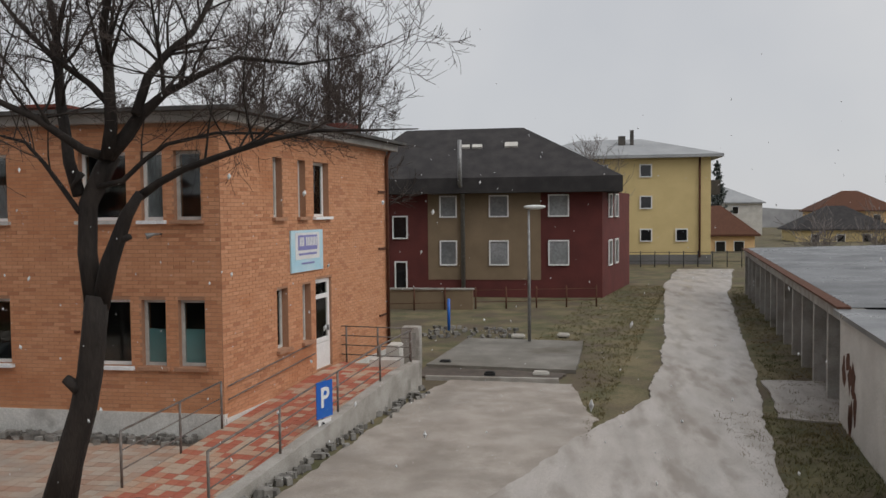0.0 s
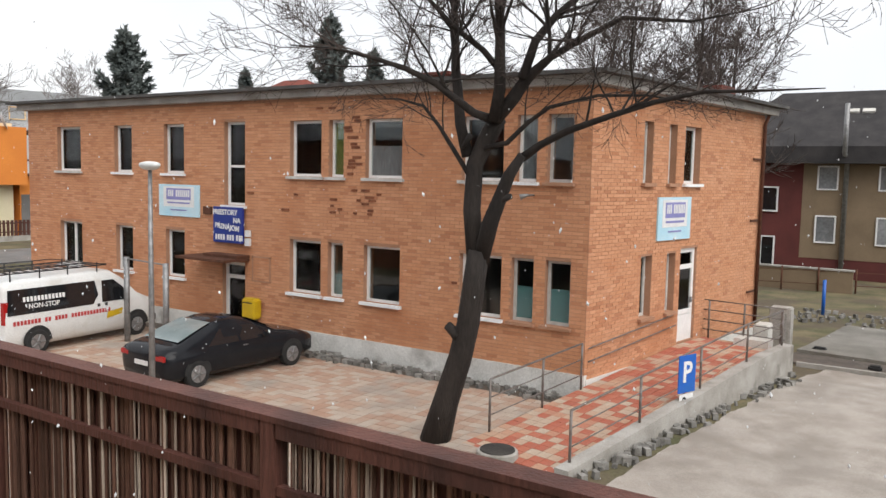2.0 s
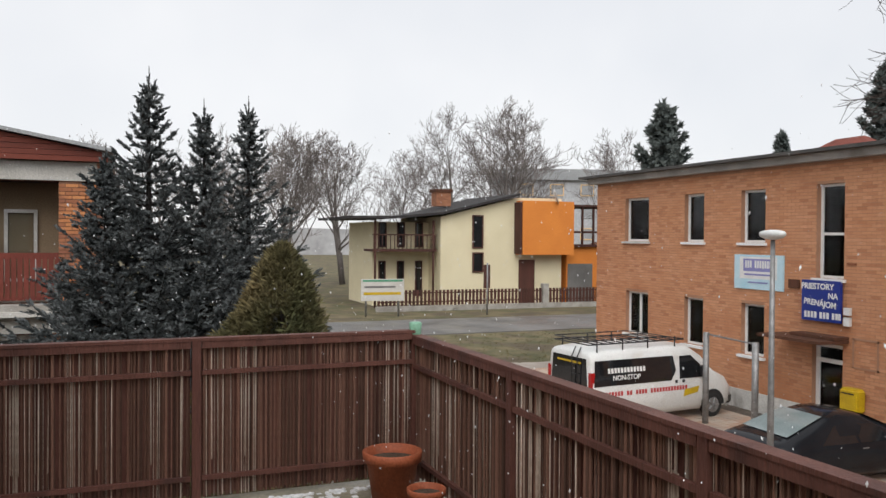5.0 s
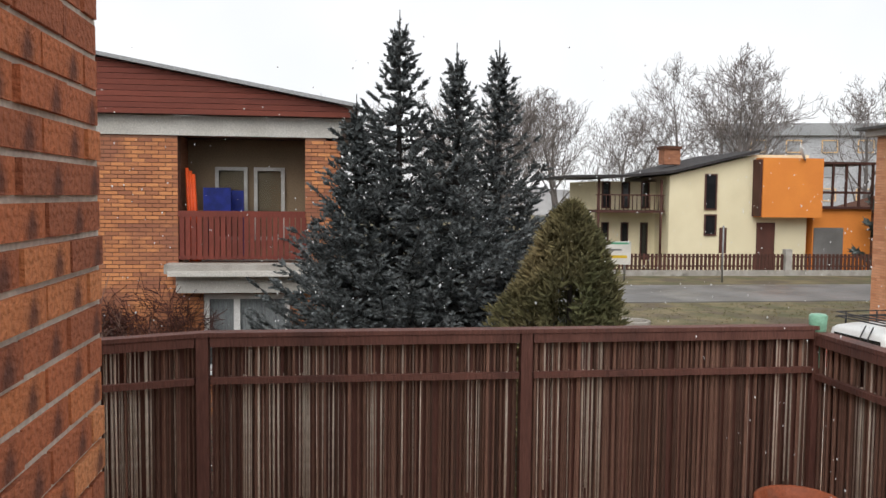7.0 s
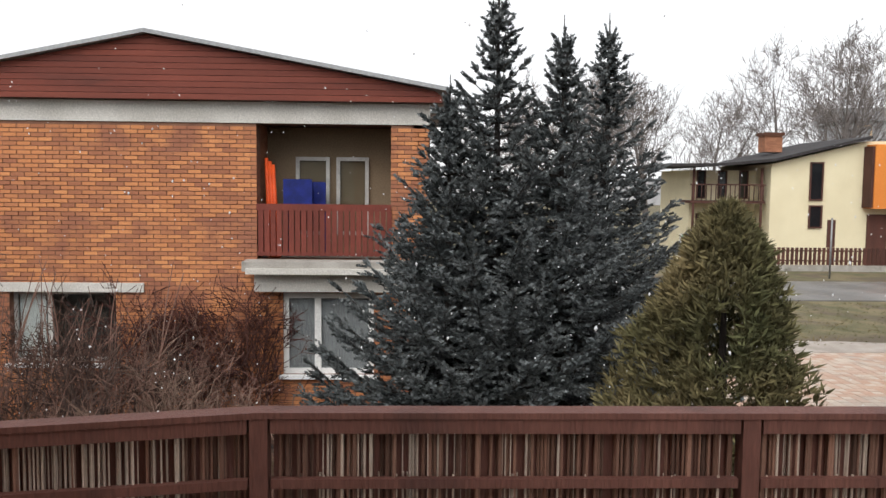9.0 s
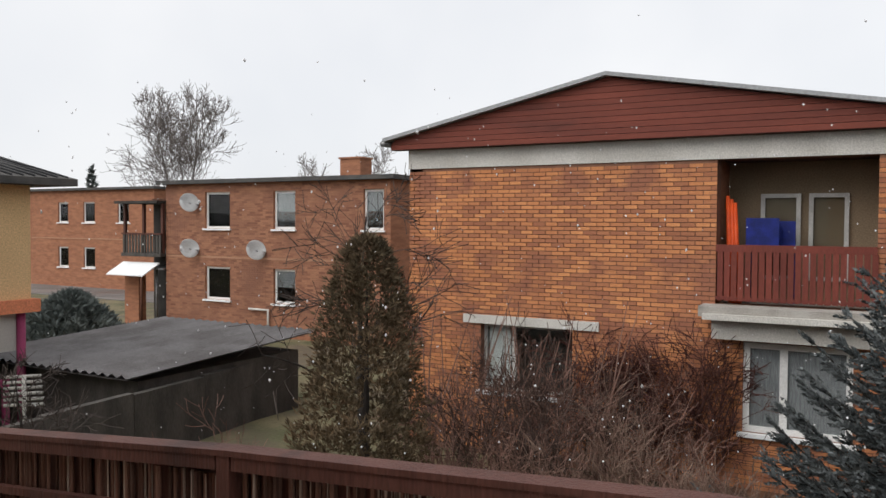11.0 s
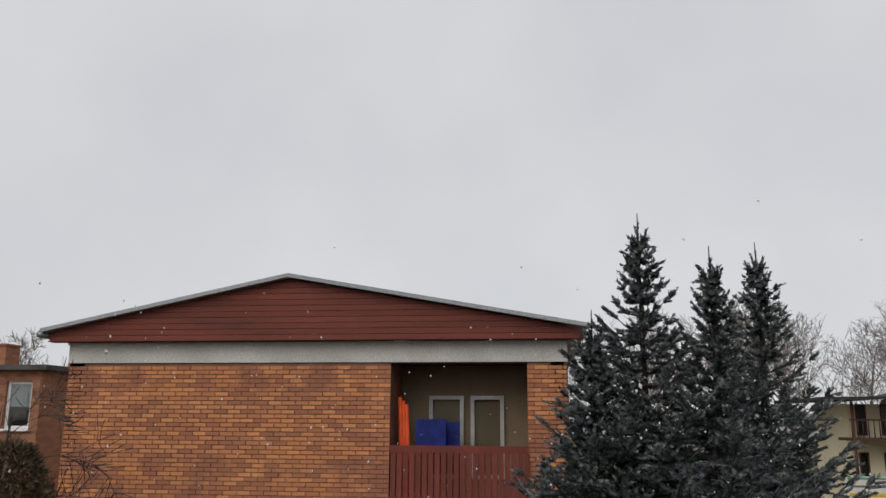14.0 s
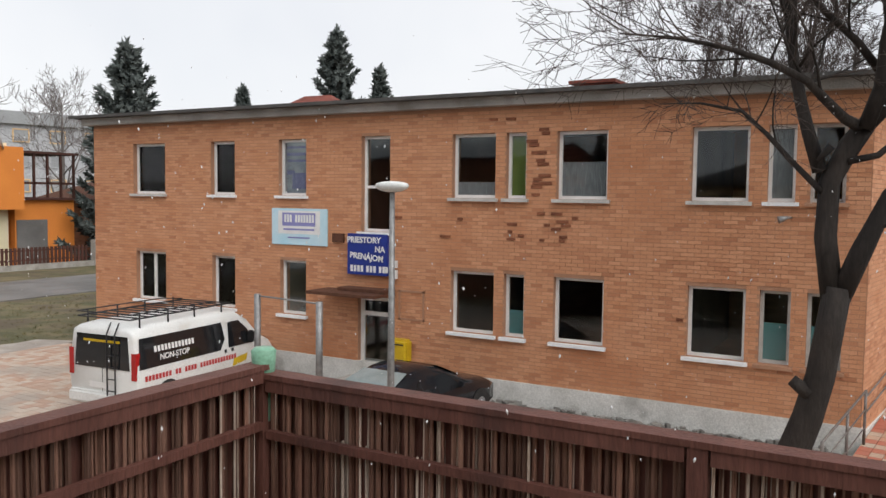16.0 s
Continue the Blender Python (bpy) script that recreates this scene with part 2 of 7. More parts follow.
M = dict(
    brick=mat("orange_brick", (0.48, 0.18, 0.07), (0.55, 0.24, 0.11), 1.3, 0.9, 0.3, 90, island=True, ramp=ORANGE, dark=(0.42, 0.17, 0.08), dark_scale=0.5, dark_at=0.62),
    brick_piece=mat("orange_brick_piece", (0.48, 0.18, 0.07), (0.55, 0.24, 0.11), 1.3, 0.9, 0.3, 90, ramp=ORANGE, dark=(0.42, 0.17, 0.08), dark_scale=0.5, dark_at=0.62),
    patchy=mat("patchy_brick", (0.5, 0.2, 0.06), (0.46, 0.18, 0.07), 0.8, 0.9, 0.3, 90, island=True, ramp=PATCHY, dark=(0.29, 0.12, 0.075), dark_scale=1.5, dark_at=0.53),
    patchy_piece=mat("patchy_brick_piece", (0.5, 0.2, 0.06), (0.46, 0.18, 0.07), 0.8, 0.9, 0.3, 90, ramp=PATCHY, dark=(0.29, 0.12, 0.075), dark_scale=1.5, dark_at=0.53),
    brown=mat("brown_flats_brick", (0.3, 0.14, 0.09), (0.26, 0.13, 0.085), 0.8, 0.9, 0.3, 90, island=True, ramp=BROWN, dark=(0.22, 0.105, 0.07), dark_scale=0.7, dark_at=0.58),
    deep=mat("rough_red_brick", (0.5, 0.16, 0.065), (0.42, 0.125, 0.055), 6, 0.9, 0.7, 70, ramp=DEEP, dark=(0.1, 0.04, 0.03), dark_scale=9, dark_at=0.62),
    mortar=mat("mortar", (0.42, 0.235, 0.15), (0.36, 0.195, 0.12), 3, 0.95, 0.4, 60),
    darkmortar=mat("dark_mortar", (0.24, 0.125, 0.08), (0.18, 0.09, 0.06), 3, 0.95, 0.4, 60),
    pale_mortar=mat("pale_mortar", (0.62, 0.55, 0.47), (0.5, 0.43, 0.36), 9, 0.95, 0.1, 60),
    concrete=mat("weathered_concrete", (0.42, 0.40, 0.37), (0.30, 0.28, 0.25), 2, 0.9, 0.4, 50, dark=(0.13, 0.12, 0.1), dark_scale=1.5, dark_at=0.64),
    plinth=mat("whitewashed_plinth", (0.70, 0.69, 0.66), (0.56, 0.55, 0.52), 1.5, 0.9, 0.4, 40, dark=(0.2, 0.18, 0.16), dark_scale=1.1, dark_at=0.62),
    fascia=mat("grey_fascia", (0.40, 0.38, 0.36), (0.28, 0.27, 0.25), 1.2, 0.85, 0.3, 40, dark=(0.16, 0.14, 0.12), dark_scale=1.0, dark_at=0.65),
    felt=mat("roofing_felt", (0.06, 0.06, 0.06), (0.10, 0.095, 0.09), 2, 0.9, 0.4, 80),
    frame=mat("white_plastic_frame", (0.84, 0.84, 0.83), (0.76, 0.76, 0.75), 3, 0.4, 0.05, 60, spec=0.5),
    oldframe=mat("greyed_white_paint", (0.58, 0.57, 0.54), (0.45, 0.44, 0.42), 5, 0.6, 0.2, 60),
    snowsill=mat("snowy_sill", (0.86, 0.87, 0.88), (0.78, 0.79, 0.8), 8, 0.8, 0.4, 60),
    glass=glass_mat("window_glass"),
    # interior surfaces with the dimness of the rooms put into the colour
    room=mat("painted_dim_room", (0.16, 0.15, 0.14), (0.1, 0.1, 0.1), 1, 0.9, 0.1),
    teal=mat("teal_blind", (0.20, 0.42, 0.42), (0.16, 0.36, 0.37), 2, 0.6, 0.05),
    greenblind=mat("green_blind", (0.25, 0.32, 0.08), (0.2, 0.27, 0.06), 2, 0.7, 0.1),
    curtain=mat("lace_curtain", (0.45, 0.45, 0.46), (0.28, 0.28, 0.3), 14, 0.9, 0.3, 60, stretch=(3, 3, 0.3)),
    poster=mat("pale_poster", (0.5, 0.53, 0.58), (0.32, 0.36, 0.45), 5, 0.5, 0.0),
    red=mat("signal_red", (0.5, 0.05, 0.05), (0.42, 0.04, 0.04), 5, 0.5, 0.05),
    green=mat("poster_green", (0.08, 0.32, 0.18), (0.06, 0.26, 0.15), 5, 0.5, 0.05),
    blue=mat("sign_blue", (0.01, 0.03, 0.22), (0.012, 0.035, 0.26), 3, 0.35, 0.05, spec=0.5),
    lightblue=mat("sign_light_blue", (0.42, 0.66, 0.78), (0.55, 0.72, 0.8), 2, 0.4, 0.05),
    violet=mat("sign_violet", (0.26, 0.26, 0.52), (0.22, 0.22, 0.47), 3, 0.4, 0.05),
    white=mat("white_enamel", (0.78, 0.78, 0.77), (0.7, 0.7, 0.7), 3, 0.4, 0.05, spec=0.5),
    parkblue=mat("parking_blue", (0.01, 0.11, 0.5), (0.012, 0.12, 0.46), 3, 0.4, 0.05, spec=0.5),
    yellowbox=mat("yellow_enamel", (0.62, 0.42, 0.01), (0.52, 0.34, 0.01), 5, 0.45, 0.1, spec=0.5),
    steel=mat("galvanised_steel", (0.32, 0.32, 0.32), (0.22, 0.22, 0.22), 8, 0.5, 0.15, metal=0.6),
    rustysteel=mat("rail_steel", (0.22, 0.2, 0.19), (0.15, 0.12, 0.1), 8, 0.55, 0.2, metal=0.4),
    rust=mat("rust", (0.12, 0.05, 0.03), (0.08, 0.035, 0.02), 8, 0.85, 0.3),
    spall=mat("spalled_brick_core", (0.30, 0.115, 0.06), (0.16, 0.06, 0.035), 3, 0.95, 0.6, 60),
    darkstem=mat("dark_wet_stems", (0.06, 0.036, 0.03), (0.11, 0.07, 0.055), 2, 0.9, 0.0, vary=0.3, island=True),
    tanstem=mat("pale_tan_stems", (0.17, 0.105, 0.08), (0.25, 0.17, 0.13), 2, 0.9, 0.0, vary=0.3, island=True),
    vine=mat("dark_red_vine", (0.075, 0.03, 0.026), (0.13, 0.055, 0.042), 2, 0.9, 0.0, vary=0.3, island=True),
    shedroof=mat("dark_ribbed_roof_sheet", (0.15, 0.14, 0.14), (0.085, 0.075, 0.072), 1.2, 0.5, 0.3, 30, r2=0.3),
    bark=mat("wet_dark_bark", (0.017, 0.0135, 0.012), (0.034, 0.027, 0.023), 5, 0.8, 1.0, 30, stretch=(1, 1, 0.25)),
    twig=mat("dark_twigs", (0.05, 0.038, 0.034), (0.075, 0.058, 0.05), 3, 0.85, 0.0),
    # far twigs and bark lightened to grey to imitate haze
    fartwig=mat("haze_pale_far_twigs", (0.16, 0.14, 0.132), (0.22, 0.195, 0.185), 0.5, 0.9, 0.0),
    farbark=mat("haze_pale_far_bark", (0.13, 0.115, 0.108), (0.19, 0.17, 0.16), 0.8, 0.9, 0.2),
    shrub=mat("red_brown_stems", (0.15, 0.078, 0.06), (0.27, 0.165, 0.13), 1.5, 0.9, 0.0, vary=0.2, island=True),
    spruce=mat("blue_green_needles", (0.065, 0.076, 0.078), (0.175, 0.19, 0.193), 2.5, 0.75, 0.0, vary=0.5, island=True),
    # needle green greyed and lightened for the haze over distance
    spruce_far=mat("haze_pale_needles", (0.10, 0.12, 0.115), (0.15, 0.17, 0.16), 0.6, 0.85, 0.0, vary=0.3, island=True),
    juniper=mat("olive_scale_leaves", (0.08, 0.085, 0.036), (0.21, 0.165, 0.08), 1.2, 0.85, 0.0, vary=0.45, island=True),
    thuja=mat("bronzed_thuja_leaves", (0.085, 0.066, 0.038), (0.175, 0.118, 0.068), 1.2, 0.85, 0.0, vary=0.45, island=True),
    fence=mat("brown_stained_wood", (0.105, 0.042, 0.032), (0.14, 0.058, 0.044), 3, 0.65, 0.4, 45, stretch=(2, 2, 0.3), dark=(0.055, 0.026, 0.022), dark_scale=2, dark_at=0.58),
    cane=mat("stained_canes", (0.145, 0.071, 0.051), (0.235, 0.128, 0.092), 4, 0.75, 0.4, 50, vary=0.6, stretch=(6, 6, 0.5), dark=(0.10, 0.048, 0.035), dark_scale=3, dark_at=0.58),
    # bleached canes, and thin ones imitating light seen through gaps
    palecane=mat("pale_canes_and_gaps", (0.66, 0.57, 0.49), (0.36, 0.26, 0.2), 3, 0.8, 0.3, 50, vary=0.4, stretch=(4, 4, 0.8)),
    roofdeck=mat("mossy_wet_concrete", (0.30, 0.27, 0.21), (0.20, 0.18, 0.12), 1.6, 0.7, 0.5, 30, dark=(0.10, 0.11, 0.05), dark_scale=1.3, dark_at=0.6, r2=0.4),
    snow=mat("thin_snow", (0.8, 0.81, 0.83), (0.7, 0.71, 0.73), 6, 0.8, 0.6, 30),
    terracotta=mat("terracotta", (0.36, 0.10, 0.045), (0.28, 0.075, 0.035), 5, 0.6, 0.2, 60, dark=(0.2, 0.12, 0.09), dark_scale=5, dark_at=0.64),
    soil=mat("potting_soil", (0.05, 0.035, 0.025), (0.08, 0.06, 0.045), 12, 0.95, 0.9, 50),
    grass=mat("winter_grass", (0.19, 0.155, 0.09), (0.09, 0.09, 0.045), 0.9, 0.95, 0.9, 14, dark=(0.10, 0.078, 0.056), dark_scale=0.6, dark_at=0.52),
    straw=mat("dry_grass_blades", (0.21, 0.165, 0.08), (0.11, 0.115, 0.05), 0.5, 0.95, 0.0, vary=0.4, island=True),
    lane=mat("wet_gravel_lane", (0.45, 0.415, 0.385), (0.35, 0.32, 0.29), 1.3, 0.65, 0.15, 70, dark=(0.24, 0.21, 0.18), dark_scale=1.1, dark_at=0.56, r2=0.35, stretch=(1.8, 0.5, 1)),
    gravel=mat("wet_grey_gravel", (0.40, 0.36, 0.32), (0.30, 0.265, 0.23), 1.6, 0.85, 0.3, 60, dark=(0.24, 0.21, 0.18), dark_scale=0.9, dark_at=0.56, r2=0.5),
    mud=mat("wet_mud", (0.07, 0.055, 0.045), (0.12, 0.1, 0.08), 2, 0.6, 1.0, 14),
    rubble=mat("grey_rubble", (0.28, 0.27, 0.25), (0.17, 0.16, 0.145), 4, 0.9, 0.5, 30, vary=0.4, island=True),
    asphalt=mat("wet_asphalt", (0.13, 0.125, 0.12), (0.19, 0.185, 0.18), 0.5, 0.6, 0.3, 40, r2=0.4),
    paver=mat("yard_pavers", (0.4, 0.3, 0.24), (0.42, 0.35, 0.29), 0.7, 0.75, 0.3, 50, island=True, ramp=[(0, (0.40, 0.24, 0.17)), (0.4, (0.44, 0.30, 0.22)), (0.6, (0.46, 0.36, 0.29)), (1, (0.5, 0.42, 0.35))], r2=0.5, dark=(0.33, 0.29, 0.25), dark_scale=0.8, dark_at=0.56),
    ramppaver=mat("ramp_pavers", (0.4, 0.3, 0.24), (0.36, 0.24, 0.18), 0.7, 0.7, 0.3, 50, island=True, ramp=[(0, (0.40, 0.085, 0.05)), (0.45, (0.46, 0.13, 0.075)), (0.6, (0.5, 0.30, 0.2)), (1, (0.5, 0.42, 0.33))]),
    ramppaver_piece=mat("ramp_paver_piece", (0.4, 0.3, 0.24), (0.36, 0.24, 0.18), 0.7, 0.7, 0.3, 50, ramp=[(0, (0.40, 0.085, 0.05)), (0.45, (0.46, 0.13, 0.075)), (0.6, (0.5, 0.30, 0.2)), (1, (0.5, 0.42, 0.33))]),
    redwall=mat("dark_red_render", (0.135, 0.038, 0.034), (0.105, 0.031, 0.028), 1.0, 0.85, 0.2, 40),
    taupe=mat("taupe_render", (0.25, 0.185, 0.12), (0.21, 0.155, 0.1), 1.0, 0.85, 0.2, 40),
    darkroof=mat("dark_roof_tiles", (0.032, 0.03, 0.031), (0.05, 0.046, 0.046), 1.5, 0.9, 0.5, 20),
    yellowwall=mat("pale_yellow_render", (0.66, 0.52, 0.26), (0.60, 0.47, 0.23), 0.7, 0.85, 0.15, 30),
    cream=mat("cream_render", (0.77, 0.69, 0.48), (0.71, 0.63, 0.43), 0.7, 0.85, 0.15, 30),
    orangewall=mat("orange_render", (0.72, 0.25, 0.05), (0.66, 0.22, 0.045), 0.7, 0.85, 0.15, 30),
    salmon=mat("salmon_render", (0.76, 0.27, 0.14), (0.7, 0.24, 0.12), 0.7, 0.85, 0.15, 30),
    peach=mat("peach_render", (0.80, 0.55, 0.29), (0.74, 0.50, 0.26), 0.7, 0.85, 0.15, 30),
    brownwood=mat("dark_brown_boards", (0.10, 0.04, 0.03), (0.07, 0.03, 0.022), 2, 0.7, 0.3, 40, stretch=(1, 1, 0.3), vary=0.2),
    cladding=mat("red_brown_cladding", (0.20, 0.05, 0.032), (0.14, 0.036, 0.025), 1.5, 0.7, 0.3, 40, stretch=(1, 0.3, 3), vary=0.15, dark=(0.09, 0.03, 0.022), dark_scale=1.5, dark_at=0.62),
    balcony=mat("red_brown_balcony_boards", (0.20, 0.045, 0.03), (0.15, 0.035, 0.025), 2, 0.6, 0.3, 40, stretch=(1, 1, 0.3), vary=0.2),
    offwhite=mat("off_white_render", (0.62, 0.60, 0.56), (0.52, 0.50, 0.46), 1.2, 0.85, 0.2, 40),
    greyroof=mat("grey_block_roof", (0.30, 0.31, 0.32), (0.36, 0.37, 0.38), 0.5, 0.85, 0.2, 20),
    oldwood=mat("grey_old_wood", (0.10, 0.09, 0.08), (0.06, 0.055, 0.05), 3, 0.9, 0.5, 40, stretch=(1, 1, 0.3), vary=0.2),
    # near-black fill: dark boards, and the shade of open bays as colour
    darkvoid=mat("dark_void_boards", (0.035, 0.032, 0.03), (0.06, 0.055, 0.05), 2, 0.9, 0.3, 30),
    sheet=mat("wet_corrugated_sheet", (0.22, 0.225, 0.235), (0.14, 0.145, 0.15), 0.8, 0.45, 0.2, 30, metal=0.3, r2=0.25),
    pink=mat("magenta_paint", (0.36, 0.05, 0.14), (0.3, 0.045, 0.12), 3, 0.6, 0.2),
    vanpaint=mat("white_van_paint", (0.72, 0.73, 0.72), (0.66, 0.67, 0.66), 1.5, 0.3, 0.0, 50, spec=0.5, dark=(0.52, 0.5, 0.46), dark_scale=1.6, dark_at=0.66),
    carpaint=mat("black_car_paint", (0.012, 0.013, 0.016), (0.016, 0.017, 0.02), 2, 0.14, 0.0, 50, spec=0.22),
    darkglass=mat("tinted_glass", (0.012, 0.013, 0.015), (0.016, 0.017, 0.019), 2, 0.06, 0.0, 50, spec=0.6),
    # glossy glass with a pale teal base colour
    paleglass=mat("pale_rear_glass", (0.20, 0.25, 0.255), (0.26, 0.31, 0.315), 2, 0.08, 0.0, 50, spec=1.0),
    rubber=mat("tyre_rubber", (0.02, 0.02, 0.02), (0.03, 0.03, 0.03), 5, 0.85, 0.3),
    rim=mat("alloy_rim", (0.4, 0.4, 0.41), (0.3, 0.3, 0.31), 5, 0.35, 0.05, metal=0.8),
    blackmetal=mat("black_metal", (0.025, 0.025, 0.027), (0.035, 0.035, 0.037), 5, 0.5, 0.1, metal=0.3),
    taillight=mat("red_lamp_lens", (0.42, 0.015, 0.015), (0.36, 0.012, 0.012), 5, 0.2, 0.0, spec=0.6),
    lampglass=mat("milky_lamp_cover", (0.72, 0.73, 0.72), (0.6, 0.62, 0.6), 5, 0.35, 0.05),
    greenplastic=mat("pale_green_plastic", (0.22, 0.42, 0.30), (0.17, 0.36, 0.25), 4, 0.35, 0.05),
    bluecloth=mat("blue_plastic", (0.010, 0.022, 0.20), (0.006, 0.014, 0.12), 6, 0.6, 0.3),
    orangeplastic=mat("orange_plastic", (0.72, 0.09, 0.015), (0.6, 0.07, 0.012), 6, 0.5, 0.1),
    dish=mat("grey_dish", (0.55, 0.56, 0.56), (0.48, 0.49, 0.49), 3, 0.5, 0.05),
    plainbrick=mat("weathered_brick_wall", (0.38, 0.17, 0.095), (0.27, 0.12, 0.07), 2.2, 0.9, 0.3, 60, stretch=(1, 1, 3.5), dark=(0.24, 0.1, 0.055), dark_scale=1.2, dark_at=0.58),
    # hazeblock and hazewood carry the snow haze in their pale base colours
    hazeblock=mat("haze_pale_render", (0.40, 0.41, 0.43), (0.46, 0.47, 0.49), 0.2, 0.9, 0.0, 5),
    hazewood=mat("haze_pale_tree_line", (0.36, 0.36, 0.37), (0.44, 0.44, 0.45), 0.03, 1.0, 0.0, 0.4),
    oldslab=mat("muddy_concrete_slab", (0.25, 0.235, 0.21), (0.16, 0.15, 0.13), 0.9, 0.85, 0.6, 30, dark=(0.10, 0.085, 0.065), dark_scale=0.6, dark_at=0.58),
    puddle=mat("puddle_water", (0.10, 0.095, 0.085), (0.13, 0.12, 0.11), 0.6, 0.06, 0.02, 20, spec=0.6),
    # pane with the reflected sky painted in as pale grey patches
    skypane=mat("painted_sky_pane", (0.14, 0.15, 0.155), (0.30, 0.31, 0.32), 0.5, 0.08, 0.0, 10, spec=0.9),
    lawn=mat("green_lawn", (0.12, 0.18, 0.05), (0.09, 0.14, 0.04), 1, 0.95, 0.8, 20),
)

# ---- building blocks ----
INV = {}
G = 0.45
rnd = random.Random(7)


def thing(name, at=(0, 0, 0), label="", category="", group="", kind="", turn=0, local=False):
    """An empty at a thing's base. local: its parts are built round the base and stand turned by turn degrees."""
    ob = new(name)
    ob.empty_display_size = 0.2
    ob.matrix_basis = pose(*at, 0, 0, turn)
    INV[ob.name] = Matrix() if local else ob.matrix_basis.inverted()
    return tagged(ob, label, category, group, kind)


def link_mesh(name, me, material, parent=None, label=""):
    if material:
        me.materials.append(material)
    ob = new(name, me)
    if parent is not None:
        ob.parent = parent
        ob.matrix_parent_inverse = INV.get(parent.name, Matrix())
    return tagged(ob, label)


def part(name, bm, material, parent=None, label="", smooth=False):
    me = bpy.data.meshes.new(name)
    bm.to_mesh(me)
    bm.free()
    if smooth:
        for p in me.polygons:
            p.use_smooth = True
    return link_mesh(name, me, material, parent, label)


class Soup:
    """Plain lists of corners and faces, for meshes of many pieces."""

    def __init__(self):
        self.v, self.f = [], []

    def add(self, vs, fs):
        n = len(self.v)
        self.v += vs
        self.f += [tuple(i + n for i in f) for f in fs]

    def box(self, o, a, b, c, back=True):
        o, a, b, c = Vector(o), Vector(a), Vector(b), Vector(c)
        vs = [o, o + a, o + a + b, o + b, o + c, o + a + c, o + a + b + c, o + b + c]
        fs = [(4, 5, 6, 7), (0, 1, 5, 4), (1, 2, 6, 5), (2, 3, 7, 6), (3, 0, 4, 7)]
        self.add([tuple(v) for v in vs], fs + ([(3, 2, 1, 0)] if back else []))

    def tube(self, pts, radii, n=6, cap=True):
        base = len(self.v)
        prev = None
        for i, p in enumerate(pts):
            p = Vector(p)
            d = (Vector(pts[min(i + 1, len(pts) - 1)]) - Vector(pts[max(i - 1, 0)])).normalized()
            u = d.cross(Vector((0.31, 0.47, 0.83)) if abs(d.z) > 0.8 else Vector((0, 0, 1))).normalized() if prev is None else (prev - d * prev.dot(d)).normalized()
            prev = u
            w = d.cross(u)
            for k in range(n):
                a = 2 * math.pi * k / n
                self.v.append(tuple(p + (u * math.cos(a) + w * math.sin(a)) * radii[i]))
        for i in range(len(pts) - 1):
            for k in range(n):
                a, b = base + i * n + k, base + i * n + (k + 1) % n
                self.f.append((a, b, b + n, a + n))
        if cap:
            self.f.append(tuple(base + (len(pts) - 1) * n + k for k in range(n)))
            self.f.append(tuple(base + k for k in reversed(range(n))))

    def link(self, name, material, parent=None, label="", smooth=False):
        me = bpy.data.meshes.new(name)
        me.from_pydata(self.v, [], self.f)
        me.update()
        if smooth:
            for p in me.polygons:
                p.use_smooth = True
        return link_mesh(name, me, material, parent, label)


class Plane:
    """A wall's own axes: s along it, n out of it, z up."""

    def __init__(self, o, d):
        self.o, self.d = Vector((o[0], o[1], 0)), Vector((d[0], d[1], 0)).normalized()
        self.n = Vector((self.d.y, -self.d.x, 0))

    def at(self, s, n, z):
        return self.o + self.d * s + self.n * n + Vector((0, 0, z))

    def box(self, soup, s0, s1, n0, n1, z0, z1, back=True):
        soup.box(self.at(s0, n0, z0), self.d * (s1 - s0), Vector((0, 0, z1 - z0)), self.n * (n1 - n0), back)


def cell_wall(soup, pl, s0, s1, z0, z1, holes, n0, n1):
    """A wall slab with openings through it."""
    ss = sorted({s0, s1, *(h[0] for h in holes), *(h[1] for h in holes)})
    zs = sorted({z0, z1, *(h[2] for h in holes), *(h[3] for h in holes)})
    for a, b in zip(ss, ss[1:]):
        run = None
        for c, d in zip(zs, zs[1:]):
            solid = not any(h[0] <= a + 1e-6 and b <= h[1] + 1e-6 and h[2] <= c + 1e-6 and d <= h[3] + 1e-6 for h in holes)
            if solid:
                run = [c, d] if run is None else [run[0], d]
            if run and (not solid or d == zs[-1]):
                pl.box(soup, a, b, n0, n1, run[0], run[1])
                run = None


